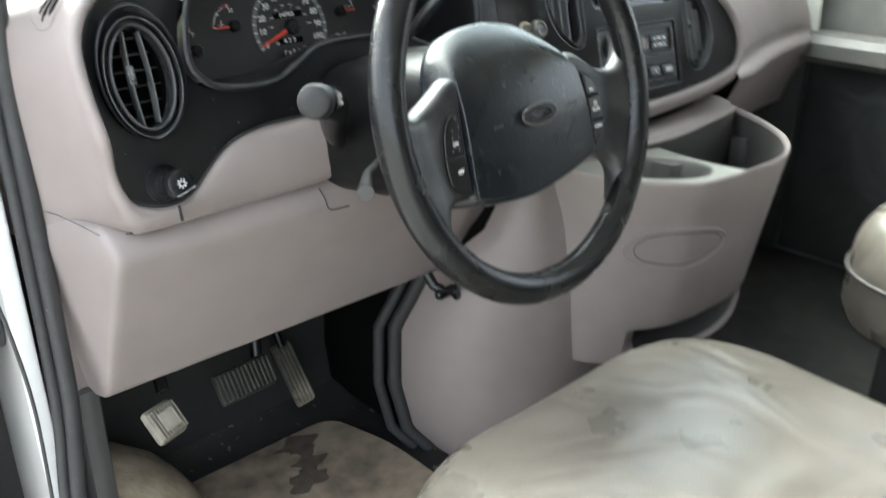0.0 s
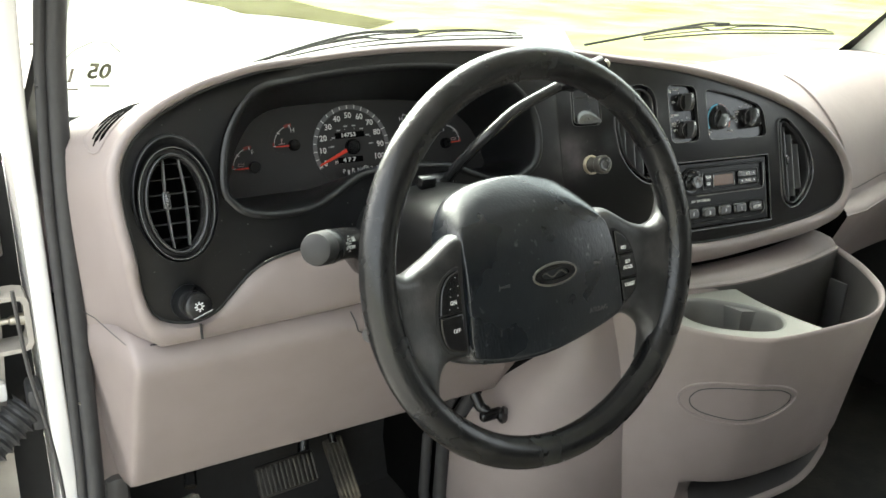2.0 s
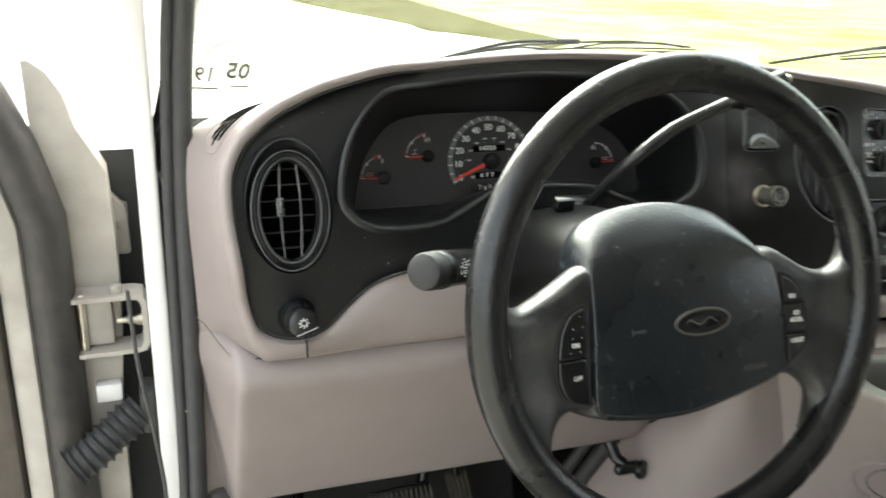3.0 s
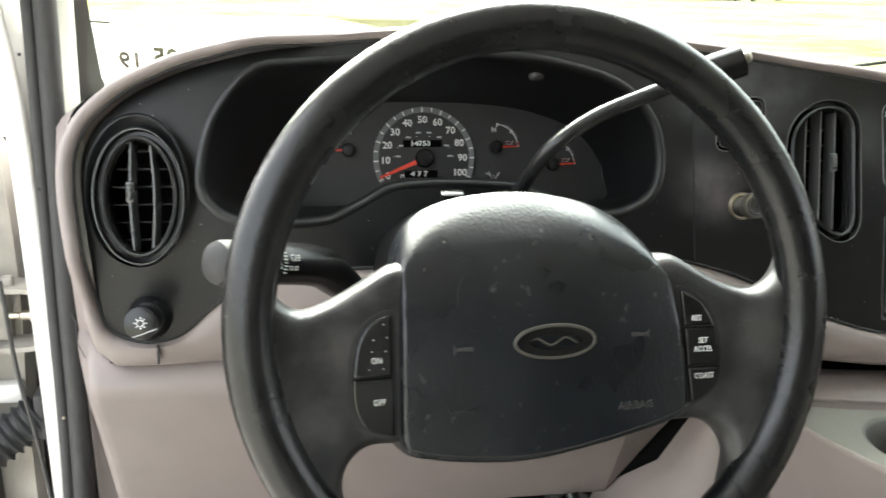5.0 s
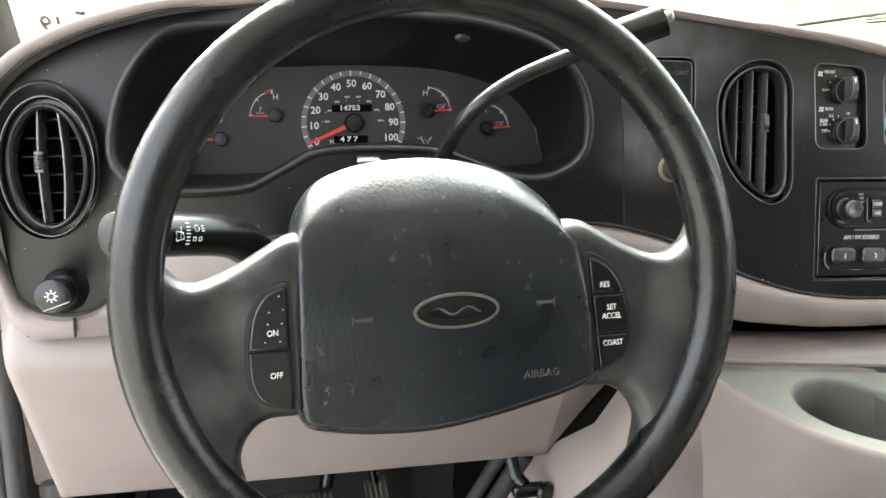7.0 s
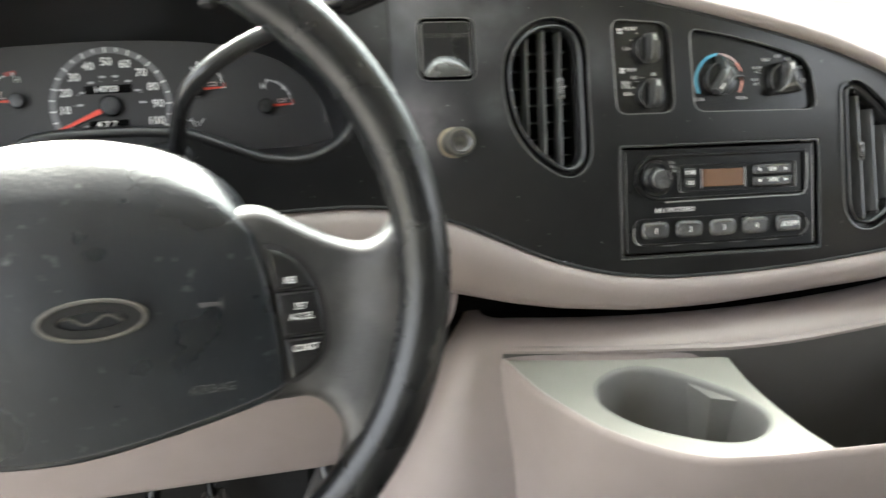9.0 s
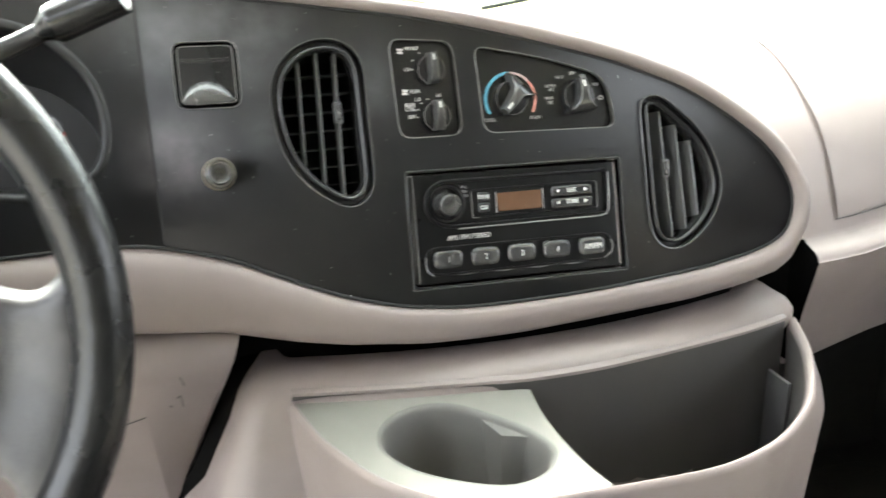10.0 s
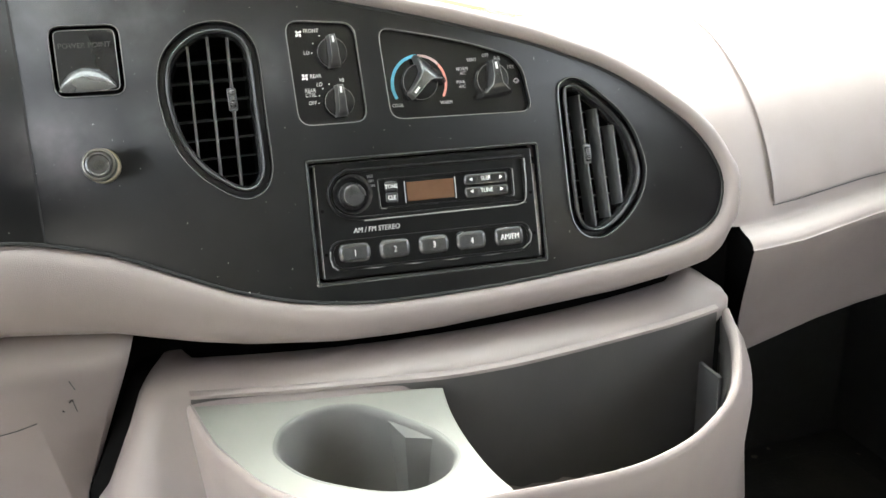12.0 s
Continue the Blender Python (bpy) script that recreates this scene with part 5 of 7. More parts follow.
body = plate("faceplate", [rbox(0.026, 0.030, 0.976, 0.972, 0.002)], 0.03, DASH, RADIO_FACE, radio, "black radio front", bevel=0.0010, back=0.003)
plate("surround", [rbox(-0.004, -0.008, 1.004, 1.008, 0.003), rbox(0.006, 0.014, 0.994, 0.986, 0.003)], 0.008, DASH, BLACK_GLOSS, radio, bevel=0.0006, back=-0.0003)
# Pale lines here and below paint highlights on the radio's edges.
for u in (0.030, 0.972):
    tube("side_edge", [dash_point(ru(u, v), -0.0030) for v in (0.05, 0.95)], 0.0004, EDGE, body, "gleam painted on the side edge", res=2)
# the raised upper field with its rounded left end, round the knob and display
upper = [ru(0.930, 0.500), ru(0.930, 0.085), ru(0.150, 0.085)] + [ru(0.175 - 0.105 * math.sin(a), 0.290 - 0.205 * math.cos(a)) for a in (math.pi * k / 10 for k in range(1, 10))] + [ru(0.190, 0.505)]
plate("upper_ledge", [upper, offset2([Vector(p) for p in upper], -0.0030)], 0.0035, DASH, RADIO_FACE, body, bevel=0.0015, back=0.0002)
plate("display_bezel", [rbox(0.283, 0.185, 0.878, 0.432, 0.003), rbox(0.290, 0.198, 0.871, 0.420, 0.002)], 0.0020, DASH, RADIO_FACE, body, bevel=0.0008, back=0.0012)
tube("bezel_edge", [dash_point(ru(u, v), -0.0012) for u, v in ((0.284, 0.20), (0.287, 0.40), (0.291, 0.428), (0.31, 0.434))], 0.0004, EDGE, body, "gleam painted on the bezel edge", res=2)
tube("bezel_edge", [dash_point(ru(u, v), -0.0012) for u, v in ((0.866, 0.192), (0.878, 0.20), (0.879, 0.41), (0.872, 0.428))], 0.0004, EDGE, body, "gleam painted on the bezel edge", res=2)
lathe("knob_dish", [(0.0165, 0.0), (0.0160, 0.0008), (0.0135, 0.0006), (0.0115, -0.0006), (0.010, -0.0008)], ru_at(0.178, 0.290, -0.0030), BLACK_GLOSS, body, "dished ring under the knob")
lathe("volume_knob", [(0.0105, -0.001), (0.0105, 0.0005), (0.0099, 0.0012), (0.0093, 0.0118), (0.0089, 0.0132), (0.0080, 0.0140), (0.0068, 0.0141), (0.003, 0.0134)], ru_at(0.172, 0.300, -0.002), SOFT_KEY, radio, "black volume knob", 40)
display = plate("display", [rbox(0.404, 0.232, 0.612, 0.392, 0.001)], 0.003, DASH, LCD, radio, "unlit amber display", bevel=0.0004, back=0.0015)
for u in (0.396, 0.616):
    tube("display_edge", [dash_point(ru(u, v), -0.0008) for v in (0.222, 0.402)], 0.0004, INK_GREY, display, res=2)
for text, v in (("TONE", 0.257), ("CLK", 0.348)):
    key = plate("button", [rbox(0.310, v - 0.046, 0.366, v + 0.044, 0.0026)], 0.004, DASH, KEY, radio, bevel=0.0012, back=-0.0004)
    words(text, 0.0048, ru_at(0.338, v, 0.0007), INK, key, squeeze=0.80)
for text, v0, v1, v in (("SEEK", 0.210, 0.310, 0.257), ("TUNE", 0.318, 0.416, 0.357)):
    key = plate("button", [rounded([ru(0.652, v1), ru(0.852, v1), ru(0.852, v0), ru(0.652, v0)], [0.0085, 0.0085, 0.003, 0.003] if v > 0.3 else [0.003, 0.003, 0.0085, 0.0085])], 0.005, DASH, KEY, radio, bevel=0.0022, back=-0.0018)
    words(text, 0.0052, ru_at(0.750, v, 0.0021), INK, key, squeeze=0.82)
    for s, u in ((-1, 0.684), (1, 0.816)):
        plate("arrow", [[Vector((0.0018 * s, 0)), Vector((-0.0011 * s, 0.0016)), Vector((-0.0011 * s, -0.0016))]], 0.0003, ru_at(u, v, 0.0022), INK, key)
words("AM / FM STEREO", 0.0058, ru_at(0.264, 0.588, -0.0027), INK, body, squeeze=0.90, slant=0.15)
for text, u, v in (("VOL", 0.256, 0.160), ("PUSH", 0.252, 0.198), ("ON", 0.262, 0.236)):
    words(text, 0.0034, ru_at(u, v, -0.0026), INK_GREY, body, squeeze=0.85)
plate("lower_ledge", [rbox(0.058, 0.655, 0.940, 0.905, 0.011), rbox(0.075, 0.675, 0.923, 0.885, 0.0095)], 0.003, DASH, RADIO_FACE, body, bevel=0.0012, back=0.001)
for side in (0, 1):
    ends = [(0.088, 0.895), (0.066, 0.860), (0.058, 0.80), (0.062, 0.735)] if side == 0 else [(0.928, 0.725), (0.940, 0.77), (0.932, 0.83), (0.895, 0.885)]
    tube("ledge_end", [dash_point(ru(u, v), -0.0008) for u, v in ends], 0.0006, EDGE, body, "gleam painted on the end of the button field", res=3)
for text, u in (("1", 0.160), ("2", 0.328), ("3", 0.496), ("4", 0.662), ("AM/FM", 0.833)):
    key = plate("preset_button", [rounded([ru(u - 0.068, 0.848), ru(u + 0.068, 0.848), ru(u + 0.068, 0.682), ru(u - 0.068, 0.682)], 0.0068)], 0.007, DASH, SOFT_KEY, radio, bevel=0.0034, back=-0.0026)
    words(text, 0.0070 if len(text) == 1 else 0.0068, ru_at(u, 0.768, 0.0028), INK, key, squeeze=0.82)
# Scalloped highlights under the buttons, drawn as short pale strokes.
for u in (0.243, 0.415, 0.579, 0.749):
    tube("scallop", [dash_point(ru(u - 0.045 + 0.09 * k / 6, 0.906), -0.0026 + 0.0006 * math.sin(k / 6 * math.pi)) for k in range(7)], 0.0006, EDGE, body, "gleam painted on the lower lip", res=3, radii=[0.0002, 0.0005, 0.0007, 0.0008, 0.0007, 0.0005, 0.0002])
tube("surround_edge", [dash_point(q, 0.0004) for q in rbox(-0.003, -0.006, 1.003, 1.006, 0.003)], 0.0004, VENT_EDGE, radio, "gleam painted on the moulded surround edge", closed=True, res=2)
tube("ledge_edge", [dash_point(ru(u, v), 0.0004) for u, v in ((0.213, 0.512), (0.55, 0.508), (0.885, 0.506), (0.915, 0.490), (0.928, 0.450), (0.934, 0.30), (0.934, 0.12))], 0.0007, EDGE, body, "gleam painted along the ledge", res=3)
for u, v in ((0.046, 0.408), (0.957, 0.413), (0.046, 0.763), (0.957, 0.764)):
    q = ru(u, v)
    plate("tool_hole", [ellipse(q.x, q.y, 0.0014, 0.0014, 10)], 0.0003, DASH, VOID, body, back=0.0027)

# ---- instruments ----
cluster = thing("instrument_cluster", (0.6, 0.86, 1.42), "dark instrument cluster with white numerals and red needles", "instrument cluster")
CLUSTER_FACE = material("charcoal_dial_face", (0.027, 0.0262, 0.026), 0.55, vary=0.06)
DIAL_BAND = material("grey_dial_band", (0.16, 0.16, 0.165), 0.5, vary=0.05)
plate("faceplate", [offset2([Vector(p) for p in PLATE], 0.004)], 0.004, CLUSTER, CLUSTER_FACE, cluster, "charcoal dial plate")


def c_at(x, z, out=0.0):
    v = cv(x, z)
    return CLUSTER @ Matrix.Translation((v.x, v.y, out))


S = cv(0.5915, 1.4630)
speedo = plate("speedometer", [ellipse(S.x, S.y, 0.0525, 0.0515, 48)], 0.0006, CLUSTER, CLUSTER_FACE, cluster, "speedometer dial", back=-0.0006)
arc_band(S.x, S.y, 0.0465, 0.0520, 209, -25, CLUSTER, DIAL_BAND, speedo, "band", -0.0010)
for k in range(21):
    a = radians(206 - 229 * k / 20)
    m = CLUSTER @ Matrix.Translation((S.x, S.y, 0.0013)) @ Matrix.Rotation(a, 4, "Z")
    block("tick", 0.0468 if k % 2 == 0 else 0.0480, 0.0517, -0.0006, 0.0006, 0, 0.0003, INK, speedo, bevel=0.0, m=m)
for k in range(11):
    a = radians(206 - 229 * k / 10)
    r = 0.0405 if k else 0.0425
    words(str(10 * k), 0.0100, CLUSTER @ Matrix.Translation((S.x + r * 0.98 * math.cos(a), S.y + r * math.sin(a) * 0.96, 0.0012)), INK, speedo, squeeze=1.0, bold=0.0002)
for k in range(1, 9):
    a = radians(200 - 220 * k / 9)
    plate("small_mark", [box2(-0.0025, -0.0009, 0.0025, 0.0009, 0.0003)], 0.0002, CLUSTER @ Matrix.Translation((S.x + 0.0265 * math.cos(a), S.y + 0.0265 * math.sin(a), 0.0012)), INK_GREY, speedo)
    plate("small_mark", [ellipse(0, 0, 0.0006, 0.0006, 8)], 0.0002, CLUSTER @ Matrix.Translation((S.x + 0.0305 * math.cos(a) - 0.0005, S.y + 0.0225 * math.sin(a), 0.0012)), INK_GREY, speedo)
words("MPH", 0.0058, c_at(0.572, 1.4455, 0.0012), INK, speedo, squeeze=0.9)


def counter(x, z, text, wide):
    box = plate("counter_window", [box2(-wide / 2, -0.0036, wide / 2, 0.0036, 0.0006)], 0.0004, c_at(x, z, 0.0016), VOID, speedo, "black counter window")
    words(text, 0.0070, c_at(x - 0.002, z, 0.0020), INK, box, squeeze=1.2, bold=0.0002)


counter(0.590, 1.4772, "14753", 0.040)
counter(0.588, 1.4475, "4 7 7", 0.034)


def needle(x, z, angle, length, parent, r=0.0075, mat=RED, hub=True, tail=0.0, wide=0.0016, out=0.002):
    m = c_at(x, z, 0.0) @ Matrix.Rotation(radians(angle), 4, "Z")
    bm = bmesh.new()
    vs = [bm.verts.new(m @ Vector(q)) for q in ((0, -wide, out + 0.003), (0, wide, out + 0.003), (length, wide * 0.45, out + 0.002), (length, -wide * 0.45, out + 0.002),
                                                (0, -wide, out + 0.0015), (0, wide, out + 0.0015), (length, wide * 0.45, out + 0.001), (length, -wide * 0.45, out + 0.001))]
    for f in ((0, 1, 2, 3), (7, 6, 5, 4), (0, 4, 5, 1), (1, 5, 6, 2), (2, 6, 7, 3), (3, 7, 4, 0)):
        bm.faces.new([vs[i] for i in f])
    part("needle", bm, mat, parent, "red needle")
    if hub:
        lathe("hub", [(r, 0.001), (r, 0.007), (r * 0.85, 0.0085), (r * 0.3, 0.0088)], c_at(x, z), BLACK_PART, parent)


needle(0.5915, 1.4626, 202.5, 0.0495, speedo, 0.0095, wide=0.0024)


def gauge(name, x, z, side, label, letter, arc=True):
    """A small quarter gauge: side -1 opens to the left, 1 to the right."""
    v = cv(x, z)
    g = plate(name, [ellipse(v.x + side * 0.010, v.y + 0.008, 0.019, 0.018, 32)], 0.0004, CLUSTER, CLUSTER_FACE, cluster, label, back=-0.0004)
    a0, a1 = (178, 96) if side < 0 else (2, 84)
    arc_band(v.x, v.y, 0.0236, 0.0244, a0, a1, CLUSTER, INK, g, "scale", -0.0006)
    for a in (a0, (a0 + a1) / 2, a1):
        m = CLUSTER @ Matrix.Translation((v.x, v.y, 0.0008)) @ Matrix.Rotation(radians(a), 4, "Z")
        block("tick", 0.0215, 0.0252, -0.0006, 0.0006, 0, 0.0003, INK, g, bevel=0.0, m=m)
    arc_band(v.x, v.y, 0.0238, 0.0258, a0, a0 + 10 * side, CLUSTER, RED_DIM, g, "danger_band", -0.0007)
    if side < 0:
        arc_band(v.x, v.y, 0.0228, 0.0264, a1 + 16, a1 - 6, CLUSTER, RED_DIM, g, "danger_band", -0.0007)
    else:
        arc_band(v.x, v.y, 0.0232, 0.0262, 22, 66, CLUSTER, DIAL_BAND, g, "grey_band", -0.0005)
    words(letter, 0.0078, c_at(x - side * 0.001, z + 0.0175, 0.0010), INK, g)
    at = c_at(x + side * 0.0145, z + 0.0042, 0.0012)
    if name == "temperature_gauge":
        for line in (((0, -0.001, 0), (0, 0.0042, 0)), ((0, 0.004, 0), (0.0018, 0.004, 0)), ((0, 0.0025, 0), (0.0018, 0.0025, 0)), ((-0.004, -0.001, 0), (-0.002, -0.0018, 0), (0, -0.001, 0), (0.002, -0.0018, 0), (0.004, -0.001, 0))):
            tube("symbol", line, 0.0005, PALE_PINK, g, res=2, m=at)
    else:
        tube("symbol", ((-0.0038, -0.0012, 0), (-0.0032, 0.0016, 0), (0.0010, 0.0016, 0), (0.0018, 0.0008, 0), (0.0046, 0.0026, 0), (0.0026, -0.0012, 0)), 0.0005, PALE_PINK, g, closed=True, res=2, m=at)
    needle(x, z, 180 if side < 0 else 2, 0.0235, g, 0.0068, wide=0.0013)
    return g


gauge("fuel_gauge", 0.4619, 1.4505, -1, "fuel gauge near empty", "F")
gauge("temperature_gauge", 0.5148, 1.4714, -1, "engine temperature gauge", "H")
gauge("oil_gauge", 0.6657, 1.4729, 1, "oil pressure gauge", "H")
gauge("battery_gauge", 0.7260, 1.4552, 1, "battery gauge", "H")
strip = plate("gear_strip", [box2(0.5655, cv(0, 1.428).y, 0.634, cv(0, 1.4395).y, 0.001)], 0.0006, CLUSTER, BLACK_DEEP, cluster, "black gear indicator strip", back=-0.0006)
for text, x in (("P", 0.5775), ("R", 0.590), ("N", 0.5985), ("D", 0.607), ("2", 0.616), ("1", 0.6235)):
    words(text, 0.0082, c_at(x, 1.434, 0.0010), INK, strip, squeeze=0.9)
tube("overdrive_ring", [c_at(0.607, 1.434, 0.001) @ Vector((0.0044 * math.cos(a / 8 * math.pi), 0.0044 * math.sin(a / 8 * math.pi), 0)) for a in range(16)], 0.0005, INK, strip, closed=True, res=2)
block("gear_pointer", -0.0012, 0.0012, -0.003, 0.003, 0, 0.001, INK, strip, bevel=0.0, m=c_at(0.5832, 1.4325, 0.001))
belt = c_at(0.6625, 1.4455, 0.0006)
for line in (((-0.0075, 0.002, 0), (-0.003, 0.0005, 0), (-0.0005, -0.0045, 0)), ((-0.004, 0.0035, 0), (-0.002, -0.001, 0)), ((0.0005, 0.0005, 0), (0.003, -0.004, 0), (0.0055, 0.0015, 0)), ((0.005, -0.001, 0), (0.0075, 0.003, 0))):
    tube("belt_symbol", line, 0.0007, INK_GREY, cluster, res=2, m=belt)
# The lens highlight is drawn as a pale line.
tube("lens_edge", [c_at(*q, 0.003).translation for q in ((0.7700, 1.4740), (0.7755, 1.4630), (0.7790, 1.4500), (0.7800, 1.4380))], 0.0006, EDGE, cluster, "highlight painted on the moulded lens edge", res=2)
lathe("warning_lamp", [(0.007, -0.002), (0.0065, 0.001), (0.004, 0.0025)], Matrix.Translation((0.686, 0.786, 1.553)) @ pose(0, 0, 0, 150, 0, 0), GREY_DARK, cluster, "small dark warning lamp")

# ---- wheel details ----
def wpt(u, v, h=0.0):
    return WHEEL @ Matrix.Translation((u, v, h))


# the badge: a plain oval in a raised ring
tube("badge_ring", [(0.0035 + 0.0255 * math.cos(a / 20 * math.pi), -0.0135 + 0.0098 * math.sin(a / 20 * math.pi), 0.0072) for a in range(40)], 0.0012, BADGE, steering_wheel, "worn oval badge ring", closed=True, res=3, m=WHEEL)
plate("badge", [ellipse(0.0035, -0.0135, 0.0245, 0.009, 40), ellipse(0.0035, -0.0135, 0.0165, 0.0045, 24)], 0.002, WHEEL, BLACK_GLOSS, steering_wheel, "plain dark oval badge", back=-0.0078)
tube("badge_stroke", [(0.0035 - 0.015 + 0.03 * k / 16, -0.0135 + 0.0022 * math.sin(k * 0.62 + 0.6), 0.0066) for k in range(17)], 0.0007, BADGE, steering_wheel, "worn raised flourish", res=3, m=WHEEL)
words("AIRBAG", 0.0068, wpt(0.0575, -0.0575, 0.0033), GREY_DARK, steering_wheel, thick=0.0004)
for u, v, s in ((-0.053, -0.0157, 1), (0.0611, -0.0128, -1)):
    plate("horn_symbol", [[Vector((-0.006 * s, -0.003)), Vector((-0.006 * s, 0.003)), Vector((-0.0045 * s, 0.0008)), Vector((0.006 * s, 0.0014)), Vector((0.006 * s, -0.0014)), Vector((-0.0045 * s, -0.0008))]], 0.0006, wpt(u, v, 0.0038), GREY_DARK, steering_wheel)
BTN_L = rounded([(-0.0948, 0.0078), (-0.1080, 0.0040), (-0.1162, -0.0080), (-0.1200, -0.0300), (-0.1195, -0.0500), (-0.1130, -0.0630), (-0.0938, -0.0678)], [0.003, 0.008, 0.008, 0.01, 0.01, 0.012, 0.003])
BTN_R = rounded([(0.0925, 0.0140), (0.1076, 0.0075), (0.1176, -0.0080), (0.1215, -0.0300), (0.1192, -0.0490), (0.1095, -0.0575), (0.0990, -0.0618)], [0.003, 0.008, 0.008, 0.01, 0.01, 0.01, 0.003])


def cut(poly, v0, v1):
    """The slice of an outline between two heights."""
    out = []
    for p, q in zip(poly, poly[1:] + poly[:1]):
        if v0 <= p[1] <= v1:
            out.append(Vector(p))
        for v in (v0, v1) if q[1] > p[1] else (v1, v0):
            if (p[1] - v) * (q[1] - v) < 0:
                f = (v - p[1]) / (q[1] - p[1])
                out.append(Vector(p).lerp(Vector(q), f))
    return out


def wheel_buttons(poly, cuts, texts):
    base = plate("switch_base", [offset2(poly, 0.0022)], 0.004, WHEEL, BLACK_DEEP, steering_wheel, bevel=0.0004, back=0.0066)
    inner = offset2(poly, -0.0004)
    for (lo, hi), (u, v, rows) in zip(cuts, texts):
        key = plate("cruise_button", [offset2(cut(inner, lo, hi), -0.0004)], 0.006, WHEEL, BLACK_GLOSS, steering_wheel, bevel=0.0016, back=0.0035)
        for k, text in enumerate(rows):
            words(text, 0.0052, wpt(u, v - 0.0056 * k, -0.0033), INK, key, squeeze=0.82, thick=0.0003)


wheel_buttons(BTN_L, ((-0.0305, 0.02), (-0.08, -0.0310)), ((-0.1045, -0.0205, ("ON",)), (-0.1035, -0.0455, ("OFF",))))
wheel_buttons(BTN_R, ((-0.0110, 0.02), (-0.0368, -0.0116), (-0.08, -0.0374)), ((0.1035, -0.0058, ("RES",)), (0.108, -0.0205, ("SET", "ACCEL")), (0.1085, -0.0435, ("COAST",))))
for u, v in ((-0.1, 0.001), (-0.098, -0.007), (-0.106, -0.008), (-0.099, -0.015), (-0.107, -0.015), (-0.1005, -0.0255), (-0.109, -0.0255)):
    lathe("dot", [(0.0006, 0), (0.0004, 0.0006)], wpt(u, v, -0.0038), INK_GREY, steering_wheel, seg=8)

# ---- column levers ----
stalk_line = spline([(0.545, 0.690, 1.362), (0.516, 0.665, 1.386), (0.497, 0.640, 1.412), (0.478, 0.613, 1.434), (0.438, 0.572, 1.451)], 5, closed=False)
stalk = tube("turn_signal_stalk", stalk_line, 0.012, BLACK_GLOSS, column, "black multi-function stalk", res=8, radii=[0.009 + 0.0065 * min(1, k / 12) for k in range(len(stalk_line))])
d = (Vector(stalk_line[-1]) - Vector(stalk_line[-4])).normalized()
STALK = Matrix.Translation(stalk_line[-1]) @ d.to_track_quat("Z", "Y").to_matrix().to_4x4()
lathe("collar", [(0.0150, -0.002), (0.0160, 0.001), (0.0160, 0.012), (0.0150, 0.014)], STALK, BLACK_PART, stalk, "ribbed grey wiper ring")
lathe("end_cap", [(0.0148, 0.014), (0.0156, 0.016), (0.0153, 0.030), (0.0140, 0.0345), (0.0100, 0.0365), (0.004, 0.037)], STALK, STALK_CAP, stalk, "grey push button end")
toward = STALK.inverted() @ Vector((0.5, 0.03, 1.65))
spin = math.degrees(math.atan2(toward.y, toward.x))
PRINT_SIDE = STALK @ pose(0, 0, 0, 0, 0, spin)


def stalk_line_print(name, pts, r=0.0004, closed=False):
    """A printed line on the stalk; points run along it and round it."""
    tube(name, [PRINT_SIDE @ Vector((math.sqrt(0.0155 ** 2 - v * v), v, u)) for u, v in pts], r, INK, stalk, closed=closed, res=2)


stalk_line_print("wiper_symbol", [(-0.0105, -0.0035), (-0.0045, -0.0050), (-0.0040, 0.0015), (-0.0095, 0.0005)], closed=True)
stalk_line_print("wiper_symbol", [(-0.0075, -0.0030), (-0.0085, 0.0045)])
for k in range(7):
    stalk_line_print("scale_mark", [(-0.0125, -0.007 + 0.0023 * k), (-0.0155, -0.007 + 0.0023 * k)], 0.00055)
for u in (-0.0205, -0.0255):
    stalk_line_print("lamp_symbol", [(u, -0.0050), (u + 0.0022, -0.0050), (u + 0.0022, -0.0025), (u, -0.0025)], closed=True)
stalk_line_print("lamp_symbol", [(-0.0200, 0.0015), (-0.0225, 0.0015), (-0.0240, 0.0035), (-0.0225, 0.0055), (-0.0200, 0.0055)], closed=True)
for v in (0.0018, 0.0035, 0.0052):
    stalk_line_print("lamp_symbol", [(-0.0255, v), (-0.0280, v)])

gear_line = spline([(0.653, 0.745, 1.430), (0.657, 0.712, 1.465), (0.667, 0.684, 1.498), (0.685, 0.675, 1.519), (0.715, 0.679, 1.536), (0.761, 0.680, 1.554), (0.785, 0.675, 1.565)], 6, closed=False)
gear = tube("gear_lever", gear_line, 0.0066, VENT_FRAME, column, "curved black gear lever", res=7)
grip_line = spline([(0.772, 0.678, 1.559), (0.780, 0.676, 1.563), (0.79, 0.674, 1.567), (0.821, 0.668, 1.579), (0.826, 0.667, 1.581)], 4, closed=False)
tube("gear_grip", grip_line, 0.012, BLACK_GLOSS, gear, "black gear lever handle", res=8, radii=[0.0068, 0.0075, 0.0085, 0.0100, 0.0115] + [0.0130] * (len(grip_line) - 7) + [0.0120, 0.0085])
lathe("overdrive_button", [(0.0050, -0.002), (0.0050, 0.003), (0.0035, 0.005)], Matrix.Translation((0.827, 0.666, 1.583)) @ Vector((0.9, -0.2, 0.35)).to_track_quat("Z", "Y").to_matrix().to_4x4(), METAL, gear, "worn overdrive button")
loft("gear_boot", [[WHEEL @ Vector((x * f + 0.045, y * f + 0.068, d)) for x, y in ring_on_column(0.024, 0.018, 0.02, 24)] for d, f in ((-0.235, 1.0), (-0.225, 0.8), (-0.215, 0.4))], BLACK_PART, column, cap1=True)
